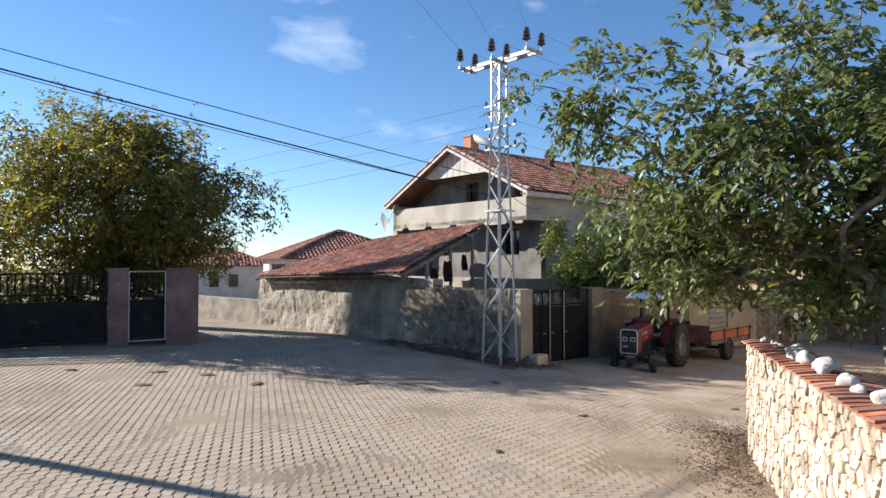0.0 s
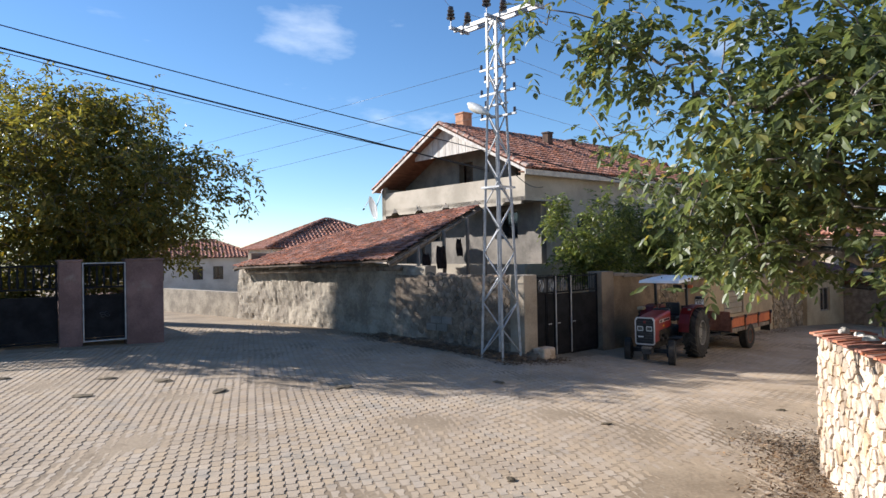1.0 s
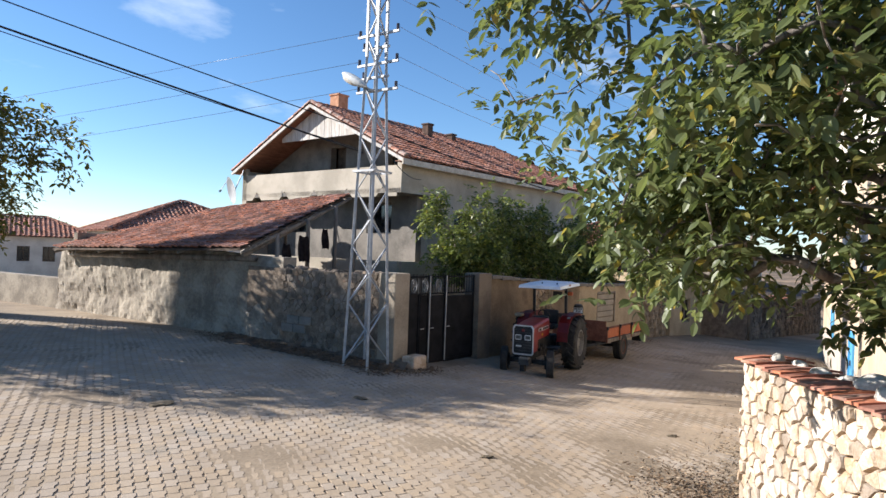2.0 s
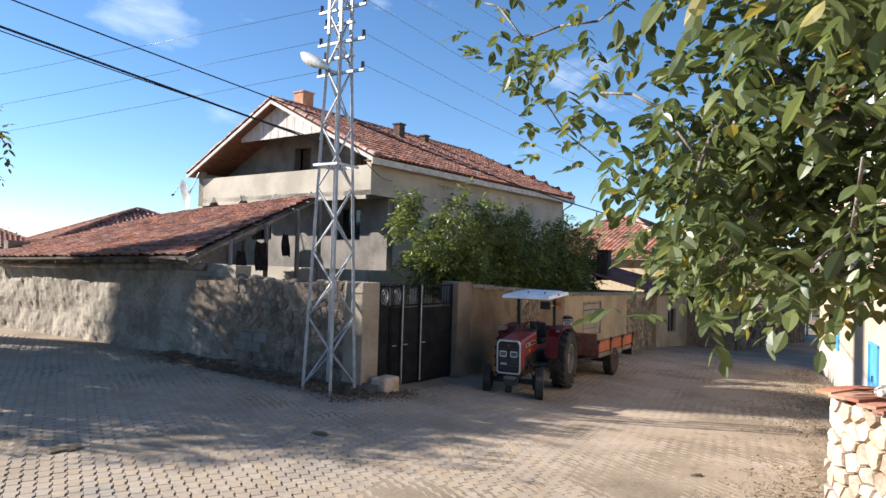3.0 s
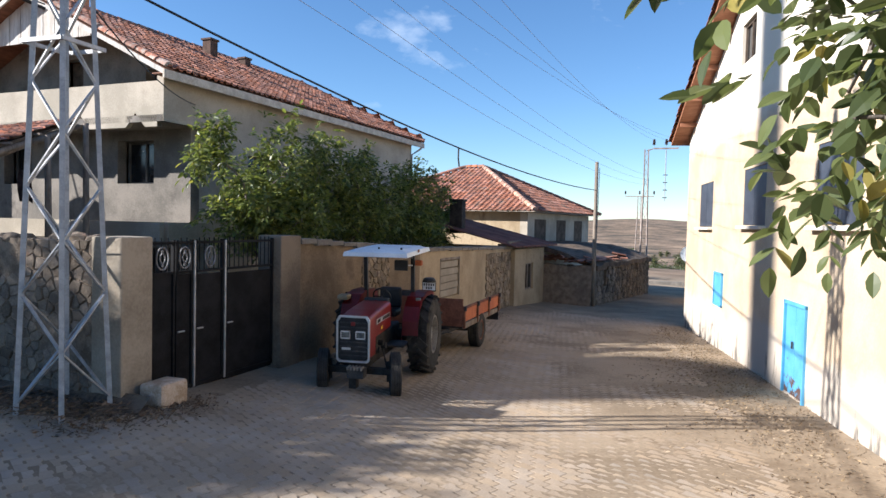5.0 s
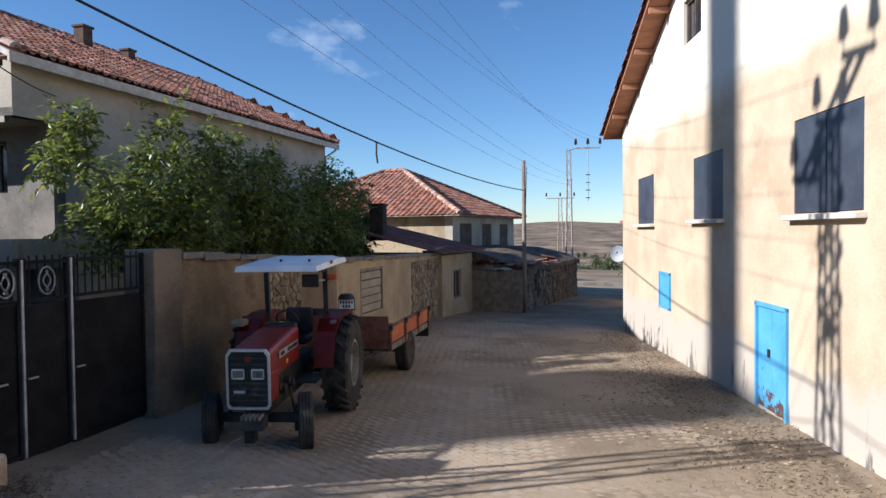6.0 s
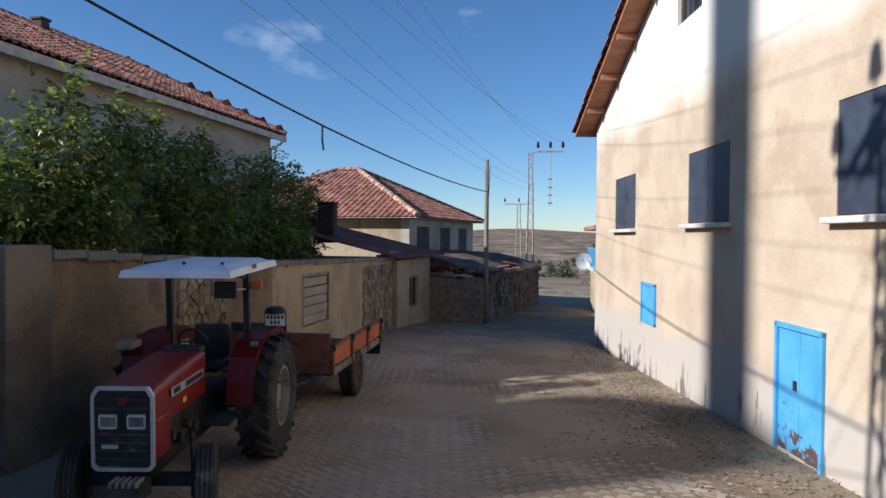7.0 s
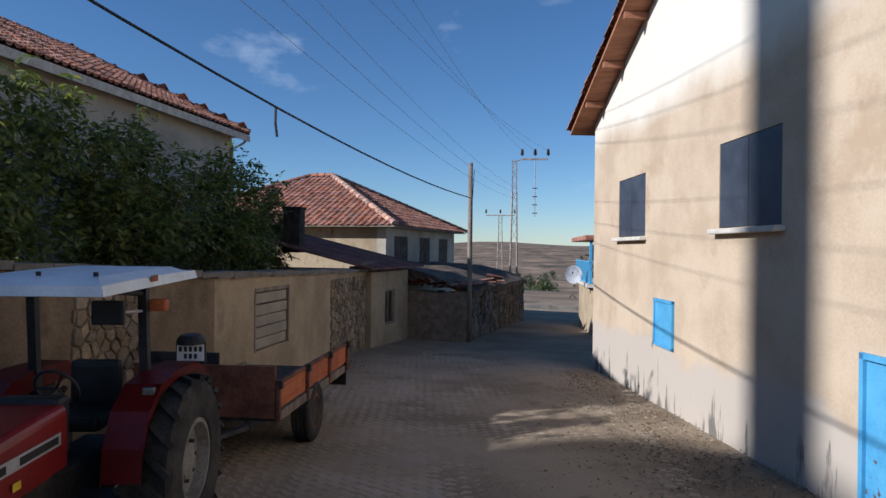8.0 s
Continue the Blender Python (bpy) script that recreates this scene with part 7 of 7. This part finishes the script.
# ---------------------------------------------------------------- far houses
def far_house(name, p, q, depth, z0, eave, apex, label, wall, hip=1.5, windows=()):
    h = thing(name, label, "house", kind="structure")
    p, q = Vector(p), Vector(q)
    d = (q - p).normalized()
    n = Vector((-d.y, d.x))
    ln = (q - p).length
    part("wall", wall_panel(bmesh.new(), p, q, z0, eave, 0.3, [(a, b, c, e) for a, b, c, e in windows], 1), wall, h)
    part("wall", wall_panel(bmesh.new(), p + n * 0.3, p + n * depth, z0, eave, 0.3, (), -1), wall, h)
    part("wall", wall_panel(bmesh.new(), q + n * 0.3, q + n * depth, z0, eave, 0.3, (), 1), wall, h)
    part("wall", wall_panel(bmesh.new(), p + n * depth, q + n * depth, z0, eave, 0.3, (), -1), wall, h)
    for a, b, c, e in windows:
        window_unit("window_far", frame_on(p, q, 1) @ pose((a + b) / 2, 0, c), b - a, e - c, "small dark window of a far house")
    o = 0.5
    cor = [p - d * o - n * o, q + d * o - n * o, q + d * o + n * (depth + o), p - d * o + n * (depth + o)]
    cor = [Vector((w.x, w.y, eave + 0.02)) for w in cor]
    mid = n * (depth / 2)
    R0, R1 = p + d * hip + mid, q - d * hip + mid
    R0, R1 = Vector((R0.x, R0.y, apex)), Vector((R1.x, R1.y, apex))
    roof = new("roof")
    roof.parent = h
    bm = bmesh.new()
    vs = [bm.verts.new(c - Vector((0, 0, 0.03))) for c in (*cor, R0, R1)]
    for f in ((0, 1, 5, 4), (1, 2, 5), (2, 3, 4, 5), (3, 0, 4), (3, 2, 1, 0)):
        bm.faces.new([vs[i] for i in f])
    bmesh.ops.recalc_face_normals(bm, faces=bm.faces)
    part("deck", bm, M_TILE_S, roof)
    hip_face(roof, cor[0], cor[1], R1, R0, 0.32, 0.45, 33)
    hip_face(roof, cor[3], cor[0], R0, R0, 0.32, 0.45, 34)
    for a, b in ((cor[0], R0), (cor[1], R1), (R0, R1), (cor[3], R0)):
        ridge_caps(roof, a + Vector((0, 0, 0.05)), b + Vector((0, 0, 0.05)), 0.14, 0.45)
    return h


M_PALEWALL = mat("pale_plaster", (0.50, 0.46, 0.41), (0.64, 0.60, 0.54), 1.0, 25, 0.93, 0.2)
far_house("house_behind", (24.6, 42.0), (34.5, 38.8), 9, -0.5, 2.95, 5.2, "low tiled house behind the shed", M_PALEWALL, hip=5.0)
far_house("house_pale", (21.0, 57.0), (29.4, 53.5), 8, -0.8, 2.4, 3.9, "pale single-storey house beyond the yards", M_PALEWALL, hip=3.0, windows=((4.2, 5.0, 0.6, 1.7), (5.8, 6.6, 0.6, 1.7), (1.2, 2.0, 0.6, 1.7)))
far_house("house_valley", (215, 4), (215.3, -5.5), 8, ground_z(215, -4) - 1, ground_z(215, -4) + 2.0, ground_z(215, -4) + 3.2, "long white building with red roof in the valley", M_WHITEPAINT, hip=1.0, windows=tuple((u, u + 1.1, ground_z(215, -4) + 0.5, ground_z(215, -4) + 1.6) for u in (1.0, 3.2, 5.4, 7.4)))


def blue_house():
    """Small house past the barn with a blue balcony rail."""
    h = thing("house_blue", "small cream house with sky-blue balcony rail", "house", kind="structure")
    part("wall", B(43.2, 1.9, -0.6, 5.6, 4.3, 2.2, bevel=0.02), M_LANE, h)
    part("floor_slab", B(43.2, 2.0, 0.55, 5.8, 4.6, 0.14), M_SILL, h)
    part("wall", B(43.6, 1.0, 1.4, 4.6, 2.5, 1.8), M_PALEWALL, h)
    part("roof", B(43.3, 1.9, 2.42, 6.2, 5.0, 0.2, bevel=0.05), M_TILE_S, h)
    for k in range(26):
        part("rail_bar", B(40.5 + k * 0.215, 4.2, 1.05, 0.035, 0.03, 0.86), M_BLUE, h)
    for k in range(18):
        part("rail_bar", B(40.36, -0.1 + k * 0.24, 1.05, 0.03, 0.035, 0.86), M_BLUE, h)
    for z in (0.66, 1.48):
        part("rail", B(43.2, 4.2, z, 5.7, 0.05, 0.05), M_BLUE, h)
        part("rail", B(40.36, 2.0, z, 0.05, 4.4, 0.05), M_BLUE, h)
    part("panel", B(40.5, 3.2, 1.85, 0.06, 2.0, 0.62), M_BLUE, h)
    part("post", B(40.4, 4.15, 1.45, 0.1, 0.1, 1.8), M_BLUE, h)
    return h


blue_house()


def dish(m, r, label, pole):
    """Satellite dish: a shallow bowl, feed arm and stand."""
    d = thing("satellite_dish", label, "satellite dish", "satellite dishes")
    d.matrix_basis = m
    bm = bmesh.new()
    rings = []
    for k in range(7):
        rr = r * k / 6
        z = 0.28 * rr * rr / r
        rings.append([bm.verts.new((rr * math.cos(2 * math.pi * i / 24), rr * math.sin(2 * math.pi * i / 24) * 1.08, z)) for i in range(24)] if k else [bm.verts.new((0, 0, 0))])
    for i in range(24):
        bm.faces.new((rings[0][0], rings[1][i], rings[1][(i + 1) % 24]))
    for a, b in zip(rings[1:], rings[2:]):
        for i in range(24):
            bm.faces.new((a[i], b[i], b[(i + 1) % 24], a[(i + 1) % 24]))
    bmesh.ops.solidify(bm, geom=list(bm.faces), thickness=0.015)
    bmesh.ops.recalc_face_normals(bm, faces=bm.faces)
    part("bowl", bm, M_WHITEPAINT, d)
    part("feed_arm", rod(bmesh.new(), (0, -r, 0.2 * r), (0, -0.1 * r, r * 1.1), 0.014, sides=6), M_GALV, d)
    part("feed", rod(bmesh.new(), (0, -0.12 * r, r * 1.02), (0, -0.06 * r, r * 1.2), 0.035, sides=8), M_PLASTIC, d)
    part("stand", rod(bmesh.new(), (0, 0, -0.02), (0, -pole * 0.8, -pole * 0.6), 0.022, sides=8), M_GALV, d)
    return d


dish(look((20.4, 25.35, 4.62), (14.5, 27.8, 3.0)) @ pose(0, 0, 0, 180, 0, 0), 0.52, "white satellite dish above a shed roof", 0.9)
dish(look((41.0, 4.75, 0.95), (30, 7, 2.5)) @ pose(0, 0, 0, 180, 0, 0), 0.34, "white satellite dish on a balcony", 0.4)

# low concrete barrier where the lane meets the valley road
bar_ = thing("barrier", "low grey concrete barrier across the lane's end", "barrier", kind="structure")
for k_ in range(8):
    y_ = -9 + k_ * 3.0
    part("segment", B(60.2, y_, ground_z(60, y_) + 0.0, 0.3, 2.96, 0.5, bevel=0.03), M_CEMENT_SHADED, bar_)

# slender minaret beyond the square
mi_ = thing("minaret", "tall slender pale stone minaret with a round balcony beyond the square", "minaret", kind="structure")
MM_ = Matrix.Translation((-2.96, 52.8, -0.5))
part("shaft", lathe(bmesh.new(), [(1.3, 0), (1.3, 2.5), (0.84, 4), (0.81, 22.6), (1.2, 23.4), (1.6, 24.0), (2.15, 24.5), (2.2, 26.2), (2.08, 26.2), (2.02, 25.0), (0.77, 25.0), (0.75, 36)], MM_, 20), M_PALEWALL, mi_)
part("spire", lathe(bmesh.new(), [(0.8, 36), (0.05, 40)], MM_, 20), M_DARKSTEEL, mi_)

M_DARKCLOTH = mat("dark_sacking", (0.03, 0.022, 0.022), (0.07, 0.05, 0.048), 4, 40, 0.95, 0.3)
# washing and rags hung under the shed
for i_, (x_, z_, w_, h_) in enumerate(((15.9, 2.45, 0.3, 0.55), (16.55, 2.7, 0.42, 0.75), (17.4, 2.95, 0.25, 0.6))):
    bm_ = bmesh.new()
    g_ = [[bm_.verts.new((x_ + w_ * (a / 5 - 0.5) * (1 - 0.15 * b / 6), 17.12 + 0.06 * math.sin(a * 1.7 + b * 0.5), z_ - h_ * b / 6 + 0.03 * math.sin(a * 2.2))) for b in range(7)] for a in range(6)]
    for a in range(5):
        for b in range(6):
            bm_.faces.new((g_[a][b], g_[a + 1][b], g_[a + 1][b + 1], g_[a][b + 1]))
    bmesh.ops.solidify(bm_, geom=list(bm_.faces), thickness=0.01)
    tagged(part("hanging_cloth", bm_, M_DARKCLOTH), "dark sack hung from a shed beam", "cloth", "hanging cloths")


# ---------------------------------------------------------------- paving: wavy-edged concrete blocks in rows
def inside_square(x, y):
    if x < -4 or x > 33:
        return False
    # edge by the near stone wall, then along the barn
    lo = np.interp(x, (-4, 1.6, 10.3, 11.2, 14, 20, 33), (-4.2, -0.9, 4.5, 4.4, 4.6, 4.75, 6.3))
    hi = np.interp(x, (-4, 8.4, 9.0, 13.6, 14.0, 15.2, 18.6, 24, 30, 33), (20.6, 19.6, 24, 24, 12.1, 11.7, 11.3, 11.2, 10.6, 9.6))
    lo += 0.35 * noise.noise(Vector((x * 0.7, 3.3, 0)))
    return lo < y < hi


def paving():
    pv = thing("pavement", "grey interlocking concrete block paving, dusty", "pavement", kind="structure")
    ang = radians(62)
    U, V = Vector((math.cos(ang), math.sin(ang))), Vector((-math.sin(ang), math.cos(ang)))
    L, W = 0.20, 0.135
    g = 0.002
    a, b, k = L / 2 - g, W / 2 - g, 0.014
    out = [(-a, -b + k), (-a * 0.25, -b + k), (a * 0.25, -b - k), (a, -b - k), (a, b - k), (a * 0.25, b - k), (-a * 0.25, b + k), (-a, b + k)]
    n = len(out)
    top = [(x * 0.965, y * 0.95, 0.0) for x, y in out]
    rim = [(x, y, -0.003) for x, y in out]
    bot = [(x, y, -0.05) for x, y in out]
    tv = top + rim + bot
    tf = [tuple(range(n))] + [(n + i, n + (i + 1) % n, (i + 1) % n, i) for i in range(n)] + [(2 * n + i, 2 * n + (i + 1) % n, n + (i + 1) % n, n + i) for i in range(n)]
    me = bpy.data.meshes.new("paver")
    me.from_pydata(tv, [], tf)
    me.materials.append(M_PAVER)
    me.update()
    rng = random.Random(2)
    arr = np.array(tv)
    jv, jf = [], []
    count = 0
    base = 0
    ca, sa = math.cos(ang), math.sin(ang)
    for j in range(-230, 230):
        for i in range(-60, 190):
            u, v = i * L + (L / 2 if j % 2 else 0), j * W
            x, y = u * U.x + v * V.x, u * U.y + v * V.y
            if not inside_square(x, y):
                continue
            z = ground_z(x, y) + 0.0105 + rng.uniform(-0.0015, 0.0015) + 0.006 * noise.noise(Vector((x * 0.9, y * 0.9, 9)))
            if count < 300 and 4.2 < x < 6.9 and 6.2 < y < 9.4:
                ob = new("paver", me)
                ob.parent = pv
                ob.matrix_local = pose(x, y, z, rng.uniform(-0.3, 0.3), rng.uniform(-0.3, 0.3), 62)
                count += 1
            else:
                tx, ty = rng.uniform(-0.005, 0.005), rng.uniform(-0.005, 0.005)
                zz = arr[:, 2] + arr[:, 0] * tx + arr[:, 1] * ty + z
                jv.append(np.stack((arr[:, 0] * ca - arr[:, 1] * sa + x, arr[:, 0] * sa + arr[:, 1] * ca + y, zz), 1))
                jf += [tuple(base + q for q in t) for t in tf]
                base += len(tv)
    raw("pavers", np.concatenate(jv).tolist(), jf, M_PAVER_S, pv, kind="stuff")


paving()


M_DEADLEAF = mat("dead_leaf", (0.10, 0.065, 0.04), (0.22, 0.145, 0.085), 5, 40, 0.95, 0.2, rnd="island")


# dry leaves, straw and litter along the foot of the walls
def litter(name, label, spots, n, size, material, seed):
    rng = random.Random(seed)
    v, f = [], []
    for _ in range(n):
        (x0, y0), (x1, y1), w = rng.choice(spots)
        t = rng.random()
        x, y = x0 + (x1 - x0) * t + rng.gauss(0, w), y0 + (y1 - y0) * t + rng.gauss(0, w)
        z = ground_z(x, y) + 0.016 + rng.uniform(0, 0.03)
        s = size * rng.uniform(0.4, 1.3)
        a = rng.uniform(0, 6.28)
        c, d = math.cos(a) * s, math.sin(a) * s
        th = rng.uniform(0.12, 0.4)
        b = len(v)
        v += [(x - c, y - d, z), (x - d * th, y + c * th, z + rng.uniform(0, 0.02)), (x + c, y + d, z + rng.uniform(0, 0.03)), (x + d * th, y - c * th, z)]
        f.append((b, b + 1, b + 2, b + 3))
    return tagged(raw(name, v, f, material), label, "litter", kind="stuff")


litter("dry_litter", "dry leaves and straw along the barn wall", [((16, 3.9), (30, 5.6), 0.4), ((17, 4.3), (26, 5.3), 0.7), ((10.6, 4.0), (15, 4.3), 0.5)], 7500, 0.032, M_STRAW, 3)
litter("dead_leaves", "brown dead leaves below the stone wall", [((10.7, 4.6), (8.3, 3.4), 0.32), ((10.8, 4.3), (11.5, 5.0), 0.4)], 2600, 0.035, M_DEADLEAF, 4)
litter("wall_litter", "dead leaves and twigs by the garden wall", [((14.2, 11.8), (14.3, 19), 0.25), ((13.6, 11.9), (15.4, 11.5), 0.25), ((19, 11.5), (30, 10.9), 0.2)], 3200, 0.035, M_DEADLEAF, 5)


M_DUNG = mat("dried_dung", (0.09, 0.07, 0.045), (0.20, 0.155, 0.10), 8, 60, 0.97, 0.8)

# dried dung and mud clods on the square
rd_ = random.Random(6)
for i_, (x_, y_, r_) in enumerate(((4.85, 13.9, 0.14), (5.7, 15.3, 0.13), (6.45, 14.5, 0.18), (6.85, 12.9, 0.15), (8.8, 11.88, 0.16), (4.2, 16.4, 0.12), (11.6, 10.4, 0.1), (10.3, 7.1, 0.06), (7.2, 6.4, 0.06), (13.6, 5.7, 0.07))):
    bm_ = bmesh.new()
    bmesh.ops.create_icosphere(bm_, subdivisions=3, radius=1)
    for v_ in bm_.verts:
        c_ = v_.co.copy()
        v_.co *= 1 + 0.45 * noise.noise(c_ * 1.6 + Vector((i_ * 4.7, 0, 0))) + 0.2 * noise.noise(c_ * 4 + Vector((i_, 1, 0)))
        v_.co.z = max(v_.co.z, -0.3)
    ob_ = part("dung_clod", bm_, M_DUNG)
    ob_.matrix_basis = Matrix.Translation((x_, y_, ground_z(x_, y_) + 0.02)) @ pose(0, 0, 0, 0, 0, rd_.uniform(0, 180)) @ Matrix.Diagonal((r_ * 1.3, r_ * 0.8, 0.022, 1))
    tagged(ob_, "flattened dark clod of dried dung on paving", "dung", "dung clods on the square")


# bank of dark earth and sweepings at the foot of the garden wall and the mast
def earth_bank():
    rng = random.Random(14)
    v, f = [], []
    n, k = 60, 8
    for i in range(n + 1):
        t = i / n
        y = 11.75 + 6.6 * t
        wide = 0.95 + 0.3 * noise.noise(Vector((y * 0.8, 0, 5)))
        wide *= min(1.0, 6 * t + 0.25, 4 * (1 - t) + 0.1)
        for j in range(k + 1):
            s = j / k
            x = 14.68 - wide * s
            z = ground_z(x, y) - 0.01 + 0.15 * (1 - s) ** 1.6 * (1 + 0.5 * noise.noise(Vector((x * 2, y * 2, 1)))) + 0.05 * noise.noise(Vector((x * 5, y * 5, 2))) * (1 - s)
            v.append((x, y, z + (0.012 if j < k else -0.02)))
    for i in range(n):
        for j in range(k):
            b = i * (k + 1) + j
            f.append((b, b + 1, b + k + 2, b + k + 1))
    tagged(raw("earth_bank", v, f, M_BANK, smooth=True), "dark earth and sweepings banked against the garden wall", "ground", kind="structure")


M_BANK = mat("dark_earth", (0.055, 0.043, 0.032), (0.15, 0.115, 0.082), 3, 25, 0.98, 1.0)
earth_bank()
litter("bank_litter", "dead leaves and twigs on the earth bank", [((14.3, 11.9), (14.3, 18), 0.2), ((13.9, 11.9), (14.0, 16), 0.2)], 2200, 0.05, M_DEADLEAF, 8).location = (0, 0, 0.07)
